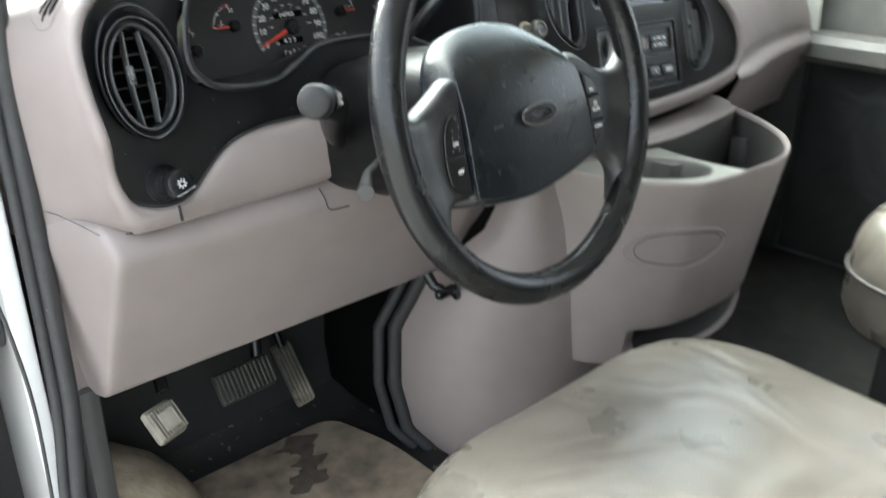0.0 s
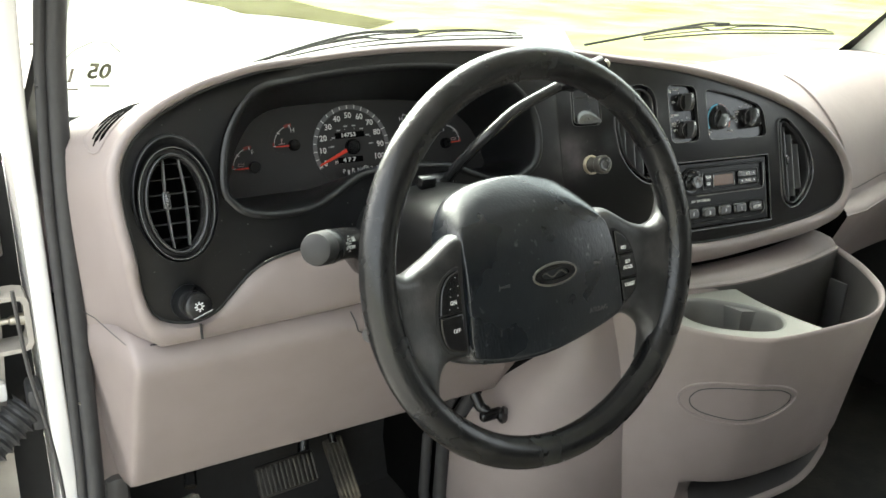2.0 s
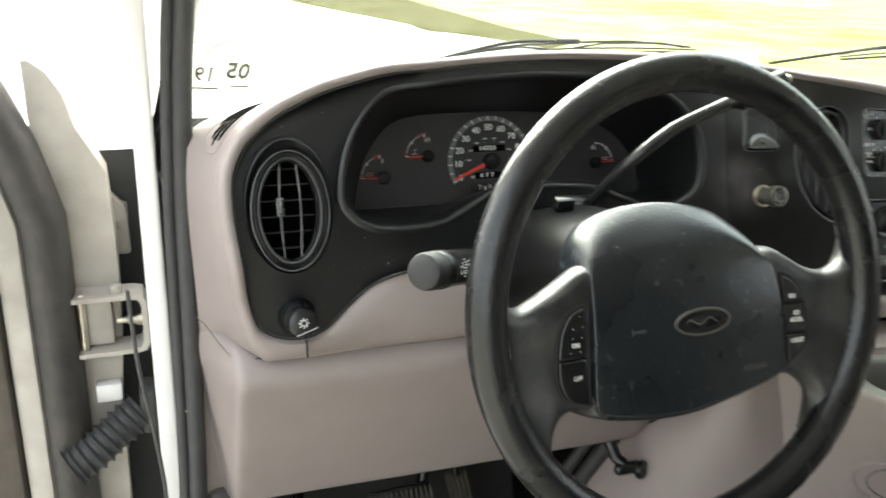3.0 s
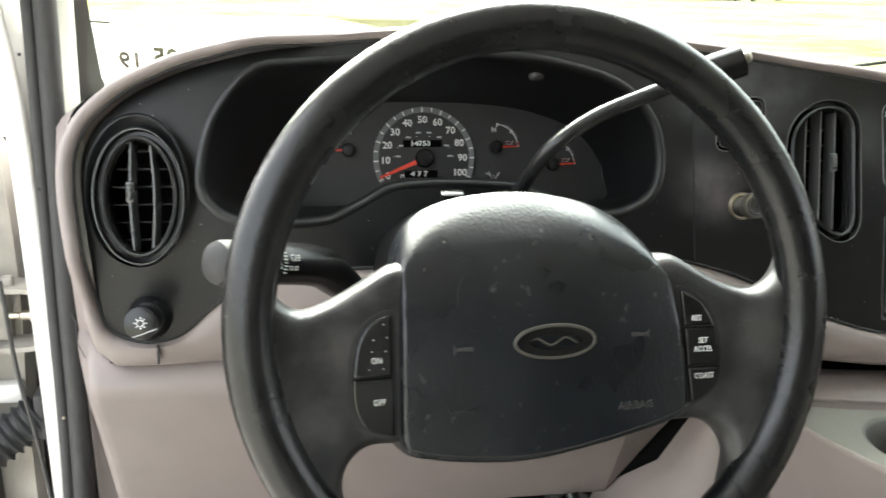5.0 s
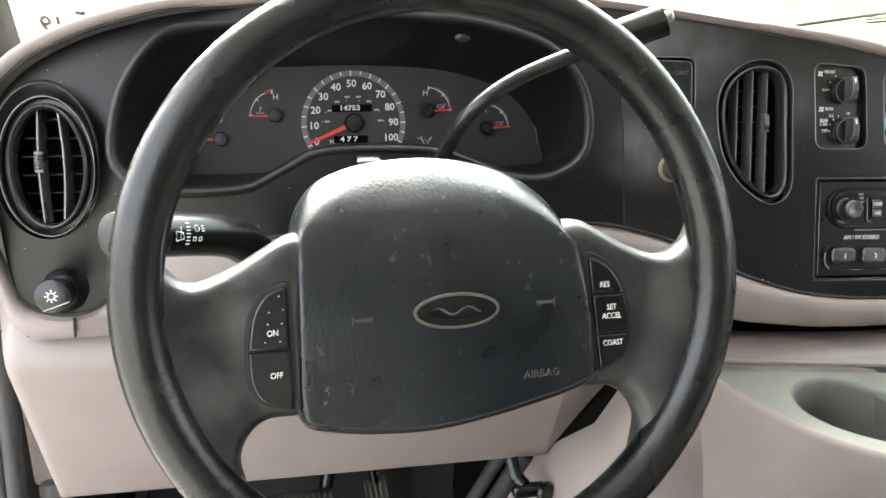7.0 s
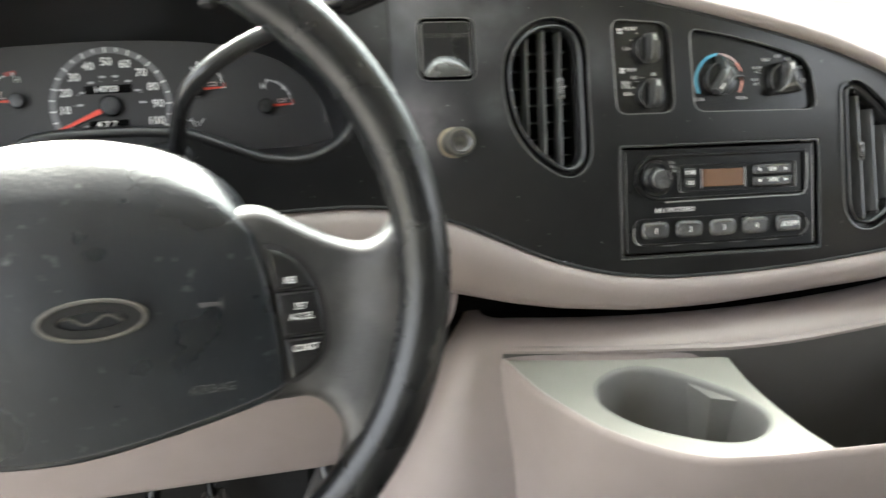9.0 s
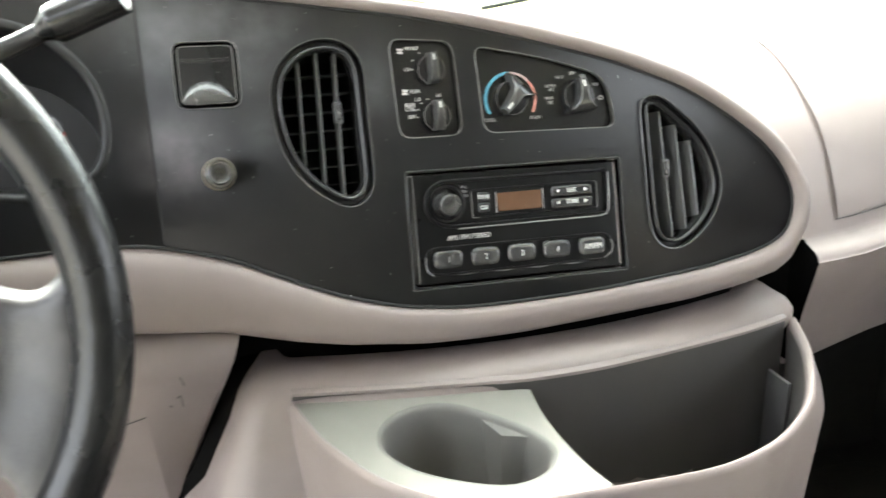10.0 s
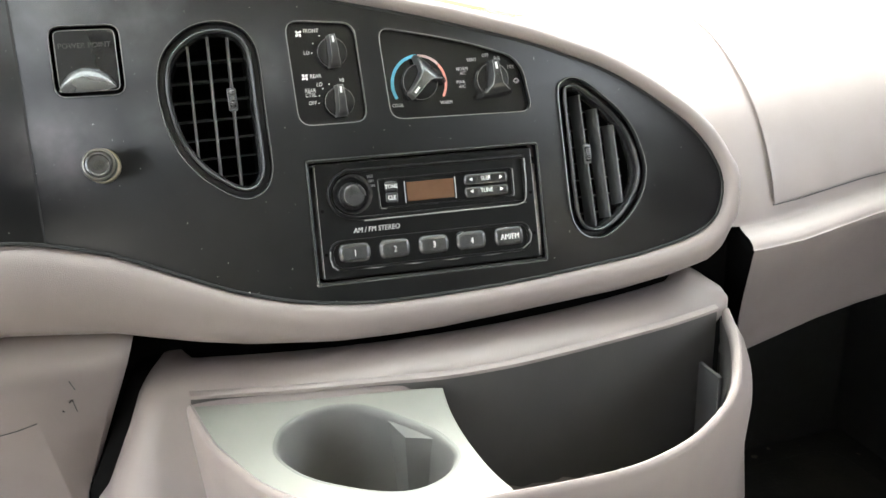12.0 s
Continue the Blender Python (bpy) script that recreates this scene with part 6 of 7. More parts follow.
block("hazard_switch", -0.010, 0.010, -0.006, 0.006, -0.004, 0.010, BLACK_GLOSS, column, "black hazard switch", 0.003, Matrix.Translation((0.588, 0.66, 1.468)) @ pose(0, 0, 0, 14, 0, 4))
tube("tilt_lever", [(0.545, 0.62, 1.365), (0.50, 0.59, 1.363), (0.472, 0.556, 1.360)], 0.006, GREY_DARK, column, "small grey tilt lever", res=5, radii=[0.004, 0.005, 0.0085])
# collar ring nearest the wheel
rings = [[WHEEL @ Vector((x, y, dep)) for x, y in ring_on_column(w, w * 0.95, w * 1.05, 48, 0.85)] for dep, w in ((-0.018, 0.050), (-0.02, 0.058), (-0.052, 0.062), (-0.056, 0.055))]
loft("hub_collar", rings, BLACK_PART, column, "black collar behind the wheel", cap0=True, cap1=True, angle=50)


# ---- door opening, pillars and the open door ----
seal_line = spline([(0.200, 0.780, 0.78), (0.215, 0.796, 0.9), (0.224, 0.799, 1.0), (0.234, 0.799, 1.1), (0.238, 0.806, 1.225), (0.240, 0.811, 1.35), (0.242, 0.817, 1.45), (0.247, 0.813, 1.55),
                    (0.252, 0.803, 1.62), (0.262, 0.765, 1.72), (0.28, 0.64, 1.86), (0.30, 0.47, 2.0)], 5, closed=False)
seal = thing("weatherstrip", (0.24, 0.8, 0.78), "black rubber door seal round the opening", "door seal")
tube("bulb", [p + Vector((0.005, 0, 0)) for p in seal_line], 0.0100, RUBBER, seal, "dusty black rubber bulb", res=6)
tube("flange", [p + Vector((-0.009, 0.001, 0)) for p in seal_line], 0.0062, RUBBER, seal, "thin black rubber lip", res=5)
for z, y in ((1.225, 0.798), (1.45, 0.810), (1.57, 0.803)):
    lathe("clip", [(0.0016, 0), (0.0012, 0.002)], Matrix.Translation((0.2335, y - 0.0065, z)) @ pose(0, 0, 0, 90, 0, 0), METAL if z < 1.3 else BLACK_DEEP, seal, seg=8)


def pillar(name, mirror, label):
    """The trim from the door seal forward to the edge of the windshield."""
    def fx(x):
        return 2.18 - x if mirror else x
    rows = []
    for p in seal_line[22:]:
        edge = screen_point(fx(0.222 + 0.23 * max(0, p.z - 1.46)), max(p.z, 1.44), -0.006)
        a = Vector((fx(p.x + 0.008), p.y + 0.008, p.z))
        if edge.y < a.y + 0.02:
            edge.y = a.y + 0.02
        mid = a.lerp(edge, 0.5) + Vector((0.012 if not mirror else -0.012, -0.004, 0))
        rows.append([a, a.lerp(mid, 0.5) + Vector((0.003 if not mirror else -0.003, 0, 0)), mid, mid.lerp(edge, 0.6), edge])
    tagged(loft(name, rows, FADED, around=False, angle=60), label, "trim", kind="structure")


pillar("trim_left", False, "pale grey windshield pillar trim beside the driver")
pillar("trim_right", True, "pale grey windshield pillar trim beside the passenger")


def frit(x0, x1, z0, z1, sign):
    rows = []
    for k in range(9):
        f = k / 8
        x, z = x0 + (x1 - x0) * f, z0 + (z1 - z0) * f
        rows.append([screen_point(x - sign * 0.01, z, -0.004), screen_point(x + sign * (0.012 + 0.03 * max(0, 1 - f * 6)), z, -0.004)])
    return loft("black_edge", rows, BLACK_DEEP, window_1, "black painted glass edge", around=False)


frit(0.222, 0.365, 1.455, 2.08, 1)
frit(1.958, 1.815, 1.455, 2.08, -1)
loft("lower_edge", [[screen_point(0.22 + 1.74 * k / 20, z, -0.003) for k in range(21)] for z in (1.452, 1.458)], BLACK_DEEP, window_1, "black lower glass edge", around=False)

door = thing("open_door", (-0.4, 0.92, 0.75), "open white driver door with bare hinges", "door")
block("door_shell", -0.98, 0.118, 0.885, 1.00, 0.72, 1.50, JAMB, door, "dirty white door shell", 0.015)
bm = bmesh.new()
vs = [[bm.verts.new((x, y, z)) for x, z in ((0.112, 0.74), (0.158, 0.74), (0.166, 1.185), (0.173, 1.278), (0.1755, 1.335), (0.1755, 1.395), (0.1725, 1.462), (0.163, 1.482), (0.148, 1.510), (0.140, 1.543), (0.127, 1.566), (0.112, 1.578), (0.105, 1.578))] for y in (0.892, 0.93)]
skin(bm, vs, False, True)
bm.faces.new(vs[0][::-1])
bm.faces.new(vs[1])
part("hinge_face", bm, JAMB, door, "pale painted hinge edge")
DOOR_RUBBER = material("dusty_door_rubber", (0.020, 0.020, 0.0205), 0.6, scale=50, second=(0.045, 0.040, 0.034), grain=0.4, grain_scale=300, stain_scale=7)
DOOR_CLOTH = material("dusty_brown_grey_trim", (0.055, 0.046, 0.038), 0.7, scale=40, second=(0.10, 0.085, 0.068), grain=0.6, grain_scale=120)


def upright(name, outline, mat, label, top=1.62):
    """A strip standing along the door's hinge edge, leaning outwards above the belt line."""
    rings = []
    for z in (0.74, 1.0, 1.25, 1.42, 1.50, 1.56, top):
        lean = 0.40 * max(0.0, z - 1.45)
        rings.append([Vector((x - lean, y, z)) for x, y in outline])
    return loft(name, rings, mat, door, label, cap0=True, cap1=True, angle=40)


upright("door_weatherstrip", [(0.090, 0.886), (0.090, 0.856), (0.096, 0.846), (0.106, 0.842), (0.118, 0.845), (0.127, 0.853), (0.131, 0.868), (0.131, 0.890)], DOOR_RUBBER, "dusty black rubber seal on the door edge", 1.66)
upright("door_lip", [(0.062, 0.886), (0.063, 0.860), (0.068, 0.856), (0.086, 0.856), (0.0895, 0.862), (0.0895, 0.886)], JAMB, "pale painted inner lip", 1.66)
block("door_trim", -0.97, 0.0605, 0.850, 0.886, 0.76, 1.50, DOOR_CLOTH, door, "dusty brown-grey door panel", 0.010)
# the hinge: a bent strap with its leaf and bolts
strap = [(0.126, 1.3355), (0.190, 1.3355), (0.199, 1.3330), (0.2025, 1.3250), (0.2025, 1.2780), (0.199, 1.2700), (0.190, 1.2675), (0.130, 1.2665), (0.130, 1.2715), (0.188, 1.2725), (0.194, 1.2745), (0.1965, 1.2800), (0.1965, 1.3230), (0.194, 1.3290), (0.188, 1.3305), (0.126, 1.3305)]
bm = bmesh.new()
vs = [[bm.verts.new((x, y, z)) for x, z in strap] for y in (0.856, 0.858, 0.890, 0.892)]
skin(bm, vs, False, True)
bm.faces.new(vs[0][::-1])
bm.faces.new(vs[-1])
hinge = part("hinge_strap", bm, JAMB, door, "bent painted hinge strap")
block("hinge_leaf", 0.132, 0.166, 0.872, 0.893, 1.2735, 1.3295, JAMB, hinge, "worn painted hinge leaf", 0.003)
lathe("hinge_pin", [(0.0045, -0.034), (0.0045, 0.034), (0.0030, 0.036)], Matrix.Translation((0.136, 0.868, 1.301)), METAL, hinge, "worn hinge pin", 12)
lathe("hinge_bolt", [(0.0070, 0), (0.0070, 0.006), (0.0052, 0.007), (0.0052, 0.015), (0.0035, 0.017), (0.0035, 0.026), (0.0020, 0.027)], Matrix.Translation((0.197, 0.868, 1.303)) @ pose(0, 0, 0, 0, -90, 0), METAL, hinge, "bare hinge bolt", 16)
block("hinge_nut", 0.166, 0.178, 0.864, 0.876, 1.334, 1.345, JAMB, hinge, "painted nut on the strap", 0.003)
plate_up = block("upper_plate", 0.143, 0.1885, 0.945, 0.958, 1.350, 1.412, JAMB, door, "pale upper hinge plate on the pillar", 0.004)
lathe("washer", [(0.0175, 0.0), (0.0175, 0.0015), (0.0160, 0.003), (0.0100, 0.003)], Matrix.Translation((0.166, 0.945, 1.372)) @ pose(0, 0, 0, 90, 0, 0), JAMB, plate_up, "painted washer", 24)
lathe("upper_bolt", [(0.0085, 0.002), (0.0085, 0.007), (0.0070, 0.009), (0.003, 0.0095)], Matrix.Translation((0.166, 0.945, 1.372)) @ pose(0, 0, 0, 90, 0, 0), METAL, plate_up, "worn bolt head", 6)
upper_web = bmesh.new()
vs = [[upper_web.verts.new((x, y, z)) for x, z in ((0.130, 1.415), (0.180, 1.395), (0.1885, 1.40), (0.186, 1.412), (0.150, 1.455), (0.130, 1.500))] for y in (0.930, 0.944)]
skin(upper_web, vs, False, True)
upper_web.faces.new(vs[0][::-1])
upper_web.faces.new(vs[-1])
part("upper_web", upper_web, JAMB, door, "dirty painted web above the hinge")
block("lower_bracket", 0.140, 0.168, 0.876, 0.893, 1.200, 1.222, WHITE, door, "bright painted bracket", 0.003)
boot_line = spline([(0.112, 0.838, 1.146), (0.136, 0.846, 1.159), (0.162, 0.858, 1.176), (0.186, 0.868, 1.192)], 10, closed=False)
boot = tube("wiring_boot", boot_line, 0.02, RUBBER, door, "ribbed black wiring boot", res=8, radii=[0.0205 + 0.0030 * math.cos(k * math.pi / 1.5) for k in range(len(boot_line))])
block("boot_flange", 0.186, 0.2035, 0.848, 0.890, 1.168, 1.222, RUBBER, boot, "rubber boot flange", 0.006)
tube("jamb_cable", spline([(0.186, 0.812, 1.36), (0.190, 0.811, 1.27), (0.200, 0.810, 1.19), (0.206, 0.811, 1.10), (0.203, 0.811, 0.98)], 6, closed=False), 0.0022, GREY_DARK, door, "thin grey cable on the pillar", res=4)
# Added black block, so the gap behind the hinges looks shaded.
block("pillar_gap", 0.10, 0.2035, 0.960, 0.970, 0.72, 1.47, BLACK_DEEP, door, "black block painting the shade of the gap behind the hinges", 0.0)
tagged(block("wall_fender", 0.0, 0.172, 1.03, 1.9, 0.6, 1.36, WHITE, bevel=0.03), "white front fender outside the door", "wall", kind="structure")

block("side_filler", 0.246, 0.285, 0.826, 0.845, 1.09, 1.318, GREY, dashboard, "grey end of the dash at the door", 0.006)

# ---- dash top details ----
grille = thing("demister_grille", (0.31, 0.80, 1.52), "slotted demister outlet in the grey dash top", "air vent")


shell_mesh = bpy.data.objects["shell"]
shell_tree = BVHTree.FromPolygons([shell_mesh.location + v.co for v in shell_mesh.data.vertices], [list(p.vertices) for p in shell_mesh.data.polygons])
INTO = Vector((0.35, 0.5, -0.79)).normalized()


def on_shell(x, y, z, out=0.0):
    """The place on the dash top under a point, along the grille's own direction."""
    p = Vector((x, y, z))
    hit = shell_tree.ray_cast(p - INTO * 0.06, INTO)[0] or p
    return hit - INTO * out


def grille_at(s, w):
    """s runs along the grille from its lower end, w across it towards the windshield."""
    low, high = Vector((0.2775, 0.766, 1.5095)), Vector((0.329, 0.781, 1.5515))
    side = Vector((-0.35, 0.80, 0.48)).normalized()
    p = low.lerp(high, s) + side * w + Vector((-0.25, -0.1, 0.5)) * 0.006 * math.sin(s * math.pi)
    return p


for w, s0, s1 in ((0.0, 0.10, 0.85), (0.006, 0.0, 1.0), (0.012, 0.06, 0.98), (0.018, 0.25, 0.92)):
    tube("slot", [on_shell(*grille_at(s0 + (s1 - s0) * k / 10, w), -0.0006) for k in range(11)], 0.0016, VOID, grille, "dark slot", res=3, radii=[0.0008] + [0.0021] * 9 + [0.0008])
rim_pts = [(k / 10, -0.006) for k in range(11)] + [(1.06, 0.0), (1.09, 0.008), (1.05, 0.018)] + [(1 - k / 10, 0.025) for k in range(11)] + [(-0.06, 0.018), (-0.09, 0.008), (-0.06, 0.0)]
tube("grille_edge", [on_shell(*grille_at(s, w), -0.0007) for s, w in rim_pts], 0.0014, GREY, grille, "raised edge", closed=True, res=4)

# glove box
glove = thing("glove_box", (1.65, 0.80, 1.33), "closed grey glove box lid", "glove box")
lid = []
for x in [1.480 + 0.41 * k / 14 for k in range(15)]:
    sec = passenger_section(x)
    lid.append([q + Vector((0, -0.004, 0.001)) for q in sec if 1.327 <= q.z <= 1.4965 and q.y < 0.96 + passenger_push(x)])
n = min(len(r) for r in lid)
loft("lid", [r[-n:] for r in lid], GREY, glove, "grey glove box lid", around=False, angle=50)
tube("lid_gap", [r[-1] + Vector((0, 0.001, -0.004)) for r in lid], 0.0006, GREY_DARK, glove, res=3)
footwell = block("wall_footwell", 1.30, 1.98, 1.10, 1.165, 0.76, 1.30, BLACK_DEEP, bevel=0.0)
tagged(footwell, "black insulated passenger footwell", "wall", kind="structure")
block("underdash", 1.36, 1.975, 0.90, 1.10, 1.12, 1.138, BLACK_DEEP, glove_side, "black underside of the dash", 0.0)
# Added black block for the shade between console and ledge.
block("gap_shade_block", 1.40, 1.46, 0.80, 0.81, 1.05, 1.31, VOID, glove_side, "black block painting the shade beside the console", 0.0)
tagged(block("wall_underdash", 0.27, 0.80, 1.05, 1.16, 0.76, 1.32, BLACK_DEEP, bevel=0.0), "black driver footwell bulkhead", "wall", kind="structure")

# ---- seams on the dash ----
block("lip_seam", 0.3455, 0.3470, dv(0, 1.3235).y, dv(0, 1.339).y, 0.004, 0.0082, BLACK_DEEP, dashboard, "", 0.0, DASH)
tube("knee_shadow", [(0.300, 0.7175, 1.3150), (0.315, 0.7165, 1.3152), (0.332, 0.7165, 1.3160), (0.346, 0.7165, 1.3170)], 0.0015, BLACK_DEEP, knee_panel, "dark gap above the panel", res=3, radii=[0.0006, 0.0018, 0.0020, 0.0012])
tube("side_seam", [(0.2495, 0.800, 1.3290), (0.258, 0.780, 1.3280), (0.268, 0.742, 1.3245), (0.2775, 0.726, 1.3165)], 0.0005, GREY_DARK, dashboard, res=3)
notch = [(0.522, 0.7110, 1.310), (0.526, 0.7055, 1.298), (0.529, 0.7052, 1.286), (0.536, 0.7070, 1.281), (0.560, 0.7075, 1.280)]
tube("access_seam", notch, 0.0008, GREY_DARK, knee_panel, "seam of a small cover", res=3)
release = thing("hood_release", (0.766, 0.77, 1.08), "black hood release handle under the knee panel", "handle")
tube("stem", [(0.752, 0.79, 1.10), (0.755, 0.778, 1.084), (0.762, 0.768, 1.078)], 0.008, BLACK_PART, release, res=5)
block("grip", 0.748, 0.786, 0.758, 0.772, 1.066, 1.082, BLACK_GLOSS, release, "black grip", 0.006, None, 3)
lathe("paddle", [(0.011, -0.004), (0.013, 0), (0.011, 0.004)], Matrix.Translation((0.785, 0.762, 1.070)) @ pose(0, 0, 0, 80, 0, 30), BLACK_PART, release)

# ---- pedals and footwell ----
def ribbed_pad(name, m, w, h, ribs, parent, mat, bow=0.006):
    pad = block(name, -w / 2, w / 2, -h / 2, h / 2, -0.008, 0.004, mat, parent, "ribbed rubber pad", 0.005, m)
    for k in range(ribs):
        x = -w / 2 + w * (k + 0.5) / ribs
        block("rib", x - w / ribs * 0.26, x + w / ribs * 0.26, -h / 2 + 0.004, h / 2 - 0.004, 0.003, 0.0075, mat, pad, bevel=0.001, m=m, seg=1)
    return pad


brake = thing("brake_pedal", (0.52, 0.92, 0.9), "wide black rubber brake pedal, dusty and worn", "pedal")
BRAKE = Matrix.Translation((0.515, 0.925, 0.955)) @ pose(0, 0, 0, 58, 0, 4)
ribbed_pad("pad", BRAKE, 0.094, 0.048, 13, brake, STEEL_DIRTY)
tube("arm", [(0.55, 0.95, 0.96), (0.57, 0.985, 1.04), (0.585, 1.0, 1.15)], 0.009, BLACK_PART, brake, "black pedal arm", res=4)
gas = thing("accelerator_pedal", (0.637, 0.96, 0.85), "narrow dusty accelerator pedal", "pedal")
GAS = Matrix.Translation((0.626, 0.975, 0.895)) @ pose(0, 0, 0, 62, -8, 0)
ribbed_pad("pad", GAS, 0.034, 0.108, 5, gas, material("tan_dusty_pedal_rubber", (0.03, 0.027, 0.022), 0.6, scale=60, second=(0.10, 0.088, 0.068), grain=0.4, sheen_and_dust=(((0.632, 0.955, 0.853), 0.045, (0.34, 0.29, 0.22)),)))
tube("arm", [(0.618, 0.99, 0.94), (0.61, 1.03, 1.03), (0.605, 1.05, 1.12)], 0.006, BLACK_PART, gas, "black pedal arm", res=4)
park = thing("parking_brake_pedal", (0.341, 0.79, 1.05), "pale worn parking brake pedal", "pedal")
PARK = pose(0.338, 0.792, 1.0365, 50, 10, 30)
PALE = material("worn_pale_pedal_pad", (0.12, 0.107, 0.085), 0.6, scale=70, second=(0.22, 0.195, 0.155), grain=0.5)
ribbed_pad("pad", PARK, 0.050, 0.045, 9, park, PALE)
block("worn_patch", -0.013, 0.013, -0.012, 0.012, 0.007, 0.0085, material("bare_pale_pad", (0.36, 0.33, 0.27), 0.5), park, "pale bare patch", 0.002, PARK)
tube("arm", [(0.35, 0.815, 1.06), (0.36, 0.86, 1.09), (0.365, 0.9, 1.14)], 0.008, BLACK_PART, park, "black pedal arm", res=4)
hump = []
for k in range(13):
    a = math.pi * k / 12
    hump.append([Vector((0.235 + 0.21 * f, 0.945 + 0.17 * math.cos(a) * (1 - 0.25 * f), 0.755 + 0.165 * math.sin(a) * (1 - f ** 3))) for f in (0.0, 0.25, 0.5, 0.75, 0.9, 1.0)])
arch = thing("wheel_arch", (0.3, 0.86, 0.76), "dirty brown carpeted wheel arch in the footwell", "wheel arch")
loft("cover", hump, material("dirty_brown_carpet", (0.22, 0.175, 0.12), 0.9, scale=30, second=(0.50, 0.42, 0.31), grain=0.9, grain_scale=160, stain_scale=9), arch, around=False, angle=80)
toe = [[Vector((x, y, z)) for y, z in ((0.98, 0.762), (1.02, 0.77), (1.06, 0.80), (1.10, 0.88), (1.12, 1.0))] for x in (0.3, 0.5, 0.765)]
tagged(loft("floor_toe_board", toe, MAT_DARK, around=False), "black rubber toe board under the pedals", "floor", kind="structure")
floor_mat = thing("floor_mat", (0.53, 0.8, 0.762), "worn brown-black floor mat with a dark hole", "floor mat")
mat_line = rounded([(0.40, 0.56), (0.74, 0.56), (0.735, 0.86), (0.70, 0.99), (0.41, 0.99)], 0.04)
plate("mat_body", [mat_line], 0.006, Matrix.Translation((0, 0, 0.769)), CARPET, floor_mat, bevel=0.002)
HOLE = material("dark_brown_worn_patch", (0.045, 0.033, 0.025), 0.8, scale=60, second=(0.10, 0.08, 0.062), grain=0.5, grain_scale=300)
for cx, cy, rr, ph in ((0.615, 0.955, 0.032, 0.0), (0.60, 0.905, 0.026, 1.3), (0.575, 0.875, 0.03, 2.6)):
    worn = [Vector((cx + rr * (1 + 0.3 * math.sin(3 * a + ph) + 0.18 * math.sin(7 * a + 1)) * math.cos(a), cy + rr * 0.8 * (1 + 0.3 * math.cos(4 * a + ph)) * math.sin(a))) for a in (2 * math.pi * k / 36 for k in range(36))]
    plate("worn_hole", [worn], 0.002, Matrix.Translation((0, 0, 0.7705 + 0.0002 * ph)), HOLE, floor_mat, "dark worn patch")
tagged(block("floor_side_sill", 0.250, 0.280, 0.815, 1.02, 0.765, 1.10, GREY_DARK, bevel=0.012), "dark grey kick panel beside the door", "trim", kind="structure")

# ---- seat stitching ----
def piping(parent, x0, x1, y0, y1, z, mat):
    base = rounded([(x0, y0), (x1, y0), (x1, y1), (x0, y1)], [0.05, 0.05, 0.16, 0.16], 10)
    tube("piping", [(p.x, p.y, z) for p in base], 0.004, mat, parent, "stitched edge piping", closed=True, res=4)


for x in (0.617, 1.56):
    owner = seat if x < 1 else twin
    piping(owner, x - 0.262, x + 0.270, -0.102, 0.460, 1.045, SEAT_SIDE)

passenger_door = thing("passenger_door", (1.96, 0.4, 0.8), "dark grey passenger door panel with a pale armrest", "door")
QUILT = material("dark_grey_door_fabric", (0.011, 0.011, 0.0114), 0.65, scale=14, second=(0.024, 0.024, 0.0236), grain=0.6, grain_scale=120, folds=(9, 0.010))
rows = []
for k in range(15):
    y = -0.35 + 1.25 * k / 14
    rows.append([Vector((1.955 + 0.010 * math.sin(5 * y + 9 * z) + 0.006 * math.sin(17 * y - 6 * z), y, z)) for z in (0.78, 0.86, 0.94, 1.02, 1.10, 1.18, 1.24)])
loft("lower_panel", rows, QUILT, passenger_door, "creased dark grey lower panel", around=False, angle=80)
arm = [[Vector((x, y, z)) for x, z in ((1.958, 1.24), (1.90, 1.245), (1.885, 1.26), (1.885, 1.29), (1.90, 1.305), (1.955, 1.31), (1.962, 1.42))] for y in (-0.35, 0.2, 0.62, 0.78, 0.86)]
loft("armrest", arm, DOOR_PANEL, passenger_door, "pale grey armrest and upper panel", around=False)
passenger_mat = thing("passenger_floor_mat", (1.6, 0.6, 0.762), "dark grey rubber mat on the passenger floor", "floor mat")
plate("mat_body", [rounded([(1.34, 0.36), (1.90, 0.36), (1.88, 1.05), (1.36, 1.05)], 0.05)], 0.006, Matrix.Translation((0, 0, 0.768)), material("dusty_rubber_mat", (0.010, 0.0098, 0.0092), 0.6, scale=24, second=(0.030, 0.028, 0.023), grain=0.6, grain_scale=200, stain_scale=8, spread=0.22), passenger_mat, bevel=0.002)

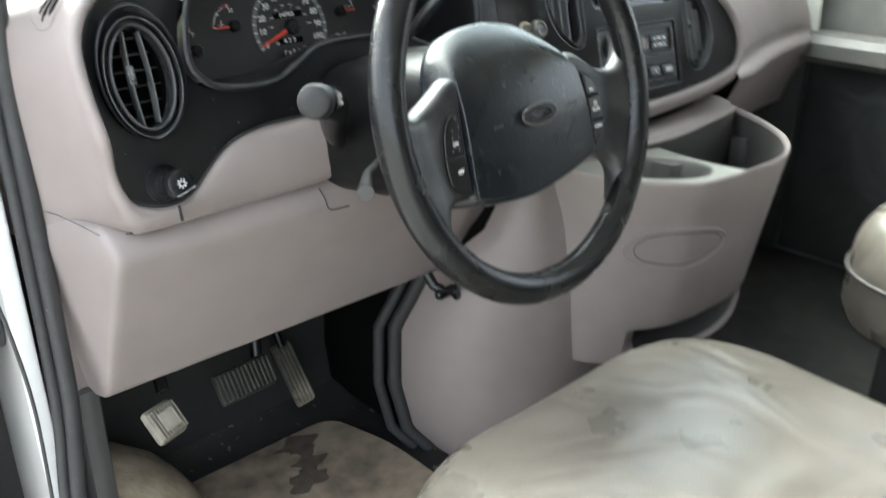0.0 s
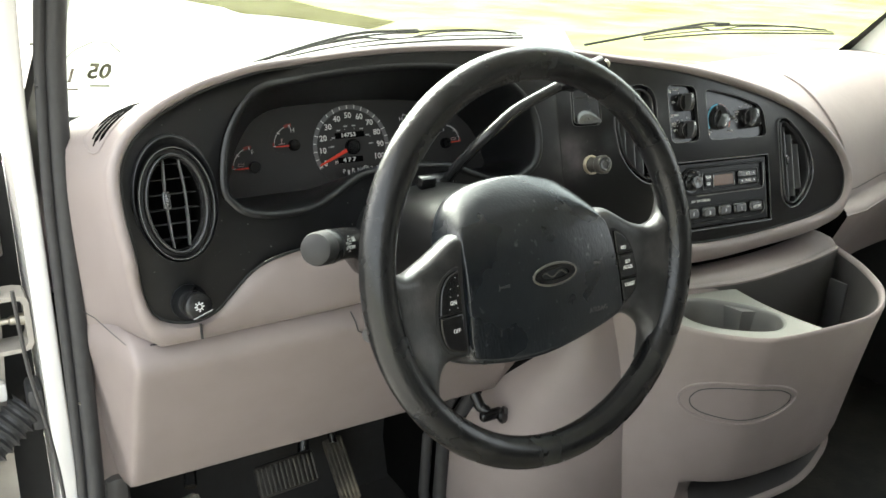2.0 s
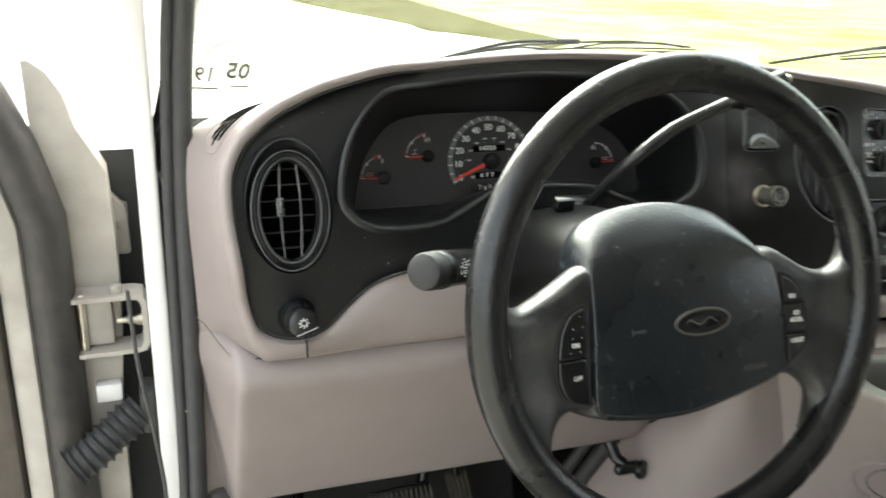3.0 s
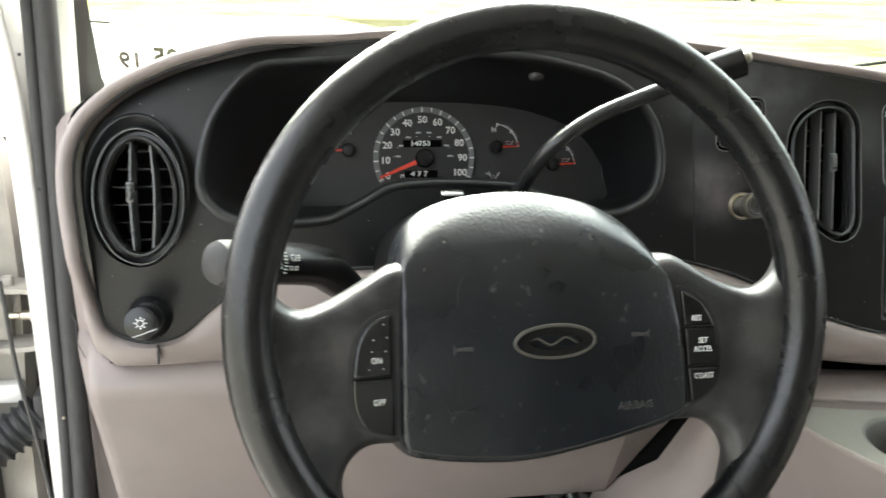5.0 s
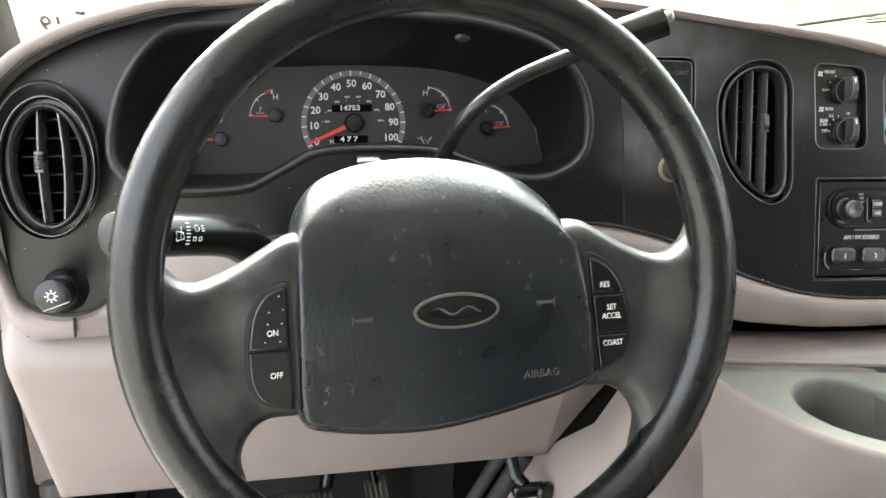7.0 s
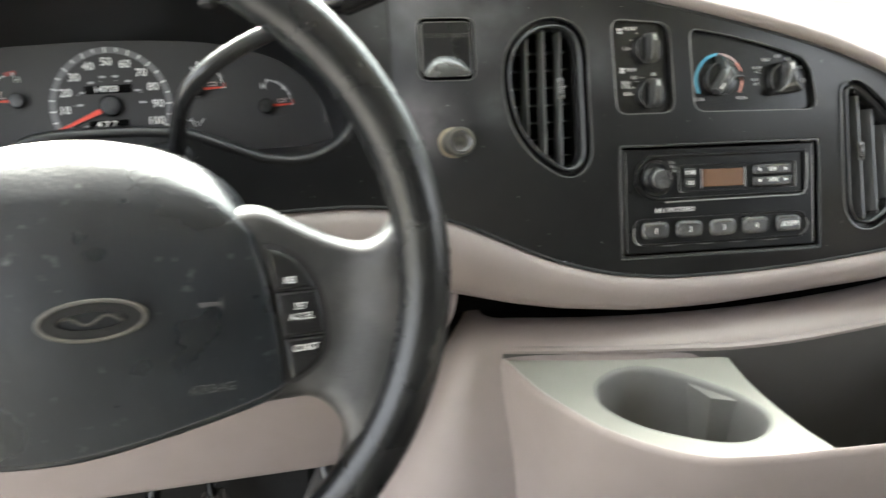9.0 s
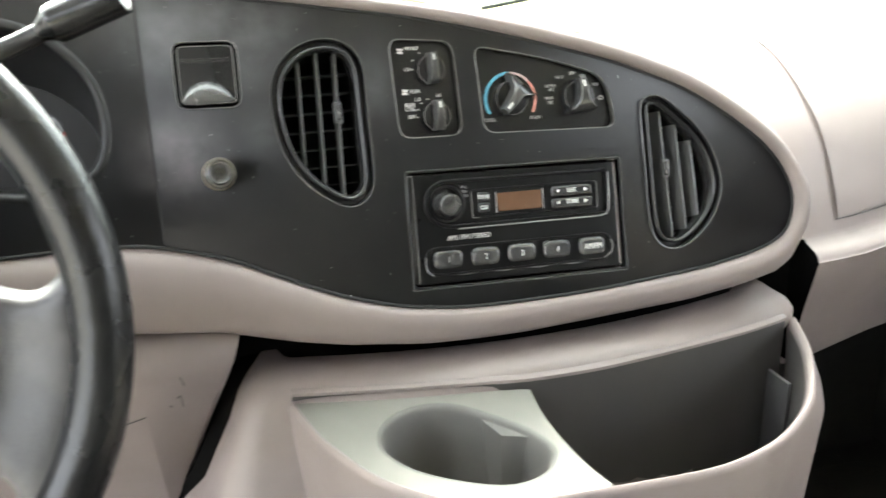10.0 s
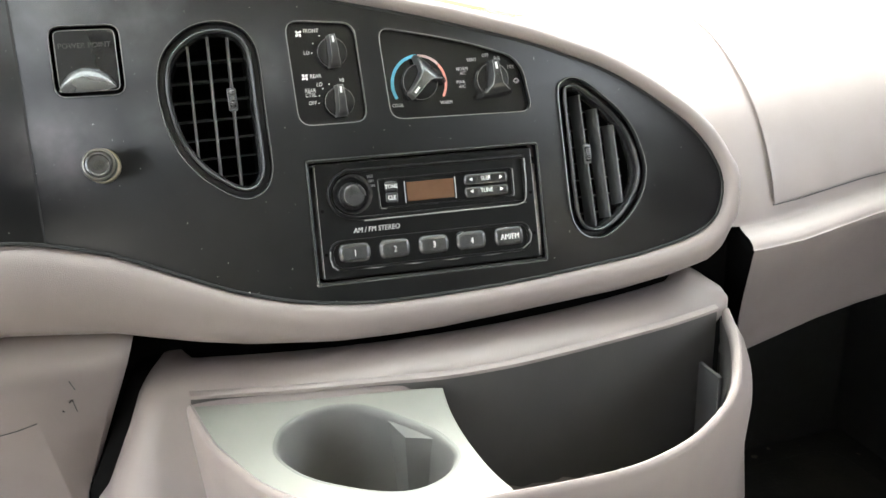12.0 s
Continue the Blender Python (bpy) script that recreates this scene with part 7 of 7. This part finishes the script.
# ---- wipers and sticker ----
def wiper(arm_pts, blade_pts, label):
    w = thing("windshield_wiper", screen_point(*arm_pts[0], 0.02), label, "wiper", "windshield wipers")
    tube("wiper_arm", [screen_point(p.x, p.y, 0.03) for p in spline([(*q, 0) for q in arm_pts], 4, closed=False)], 0.0026, WIPER, w, "grey wiper arm", res=4)
    curve = [(p.x, p.y) for p in spline([(*q, 0) for q in blade_pts], 10, closed=False)]
    n = len(curve) - 1
    tube("blade", [screen_point(*q, 0.010) for q in curve], 0.0020, WIPER, w, "black rubber blade", res=3)
    tube("blade_spine", [screen_point(x, z, 0.015 + 0.004 * math.sin(k / n * math.pi)) for k, (x, z) in enumerate(curve)], 0.0014, WIPER, w, "thin metal spine", res=3)
    for a, b, high in ((0.02, 0.98, 0.010), (0.06, 0.46, 0.007), (0.54, 0.94, 0.007)):
        i0, i1 = int(a * n), int(b * n)
        yoke = []
        for k in range(i0, i1 + 1):
            f = (k - i0) / (i1 - i0)
            yoke.append(screen_point(curve[k][0], curve[k][1] + high * min(1.0, 4 * f, 4 * (1 - f)), 0.020))
        tube("bridge", yoke, 0.0017, WIPER, w, "grey blade yoke", res=3)
    block("joint", -0.02, 0.02, -0.004, 0.004, -0.004, 0.004, WIPER, w, "wiper joint", 0.002, Matrix.Translation(screen_point(curve[n // 2][0], curve[n // 2][1] + 0.010, 0.022)))


block("kick_panel", 1.925, 1.95, 0.83, 1.12, 0.77, 1.30, BLACK_DEEP, glove_side, "black kick panel beside the door", 0.004)
wiper(((0.5122, 1.4756), (0.5816, 1.4969), (0.6934, 1.5292), (0.7615, 1.5405), (0.8511, 1.5385)), ((0.6202, 1.5174), (0.7538, 1.5334), (0.91, 1.538), (1.0704, 1.536)), "grey metal wiper with a black blade on the windshield")
wiper(((1.26, 1.4945), (1.3612, 1.5111), (1.4578, 1.5268), (1.5276, 1.5363), (1.5803, 1.5339)), ((1.3696, 1.5212), (1.50, 1.5285), (1.6244, 1.5298), (1.8739, 1.5241)), "grey metal wiper with a black blade, passenger side")

sticker = thing("window_sticker", screen_point(0.332, 1.556, -0.004), "faded inspection sticker on the windshield, seen from behind", "sticker")
STICK = Matrix.Translation(screen_point(0.312, 1.560, -0.006)) @ Matrix(((1, 0, 0, 0), (0, -0.73, -0.68, 0), (0, 0.68, -0.73, 0), (0, 0, 0, 1))) @ pose(0, 0, 0, 0, 0, -6) @ Matrix.Diagonal((1.0, 1.55, 1.0, 1.0))
FADED_GREEN = material("faded_green_ink", (0.055, 0.062, 0.03), 0.7, vary=0.2, scale=90)
FADED_BROWN = material("faded_brown_ink", (0.05, 0.028, 0.014), 0.7, vary=0.2, scale=90)
mirror = Matrix.Diagonal((-1, 1, 1, 1))
words("19", 0.025, STICK @ Matrix.Translation((-0.025, -0.012, 0)) @ mirror, FADED_BROWN, sticker, "year_print", bold=0.0006)
words("05", 0.028, STICK @ Matrix.Translation((0.012, -0.006, 0)) @ mirror, FADED_GREEN, sticker, "month_print", bold=0.0008)
tube("outline", [STICK @ Vector(p) for p in ((-0.034, 0.004, 0), (-0.022, 0.022, 0), (-0.004, 0.033, 0), (0.014, 0.032, 0), (0.030, 0.020, 0))], 0.0006, FADED_GREEN, sticker, "faded printed outline", res=2)
plate("print_bar", [box2(0.006, -0.0265, 0.030, -0.0245, 0.0008)], 0.0004, STICK, FADED_GREEN, sticker)
plate("print_bar", [box2(-0.036, -0.031, -0.006, -0.029, 0.0005)], 0.0004, STICK, FADED_BROWN, sticker)
plate("print_bar", [box2(-0.07, 0.027, -0.04, 0.029, 0.0005)], 0.0004, STICK, FADED_GREEN, sticker)
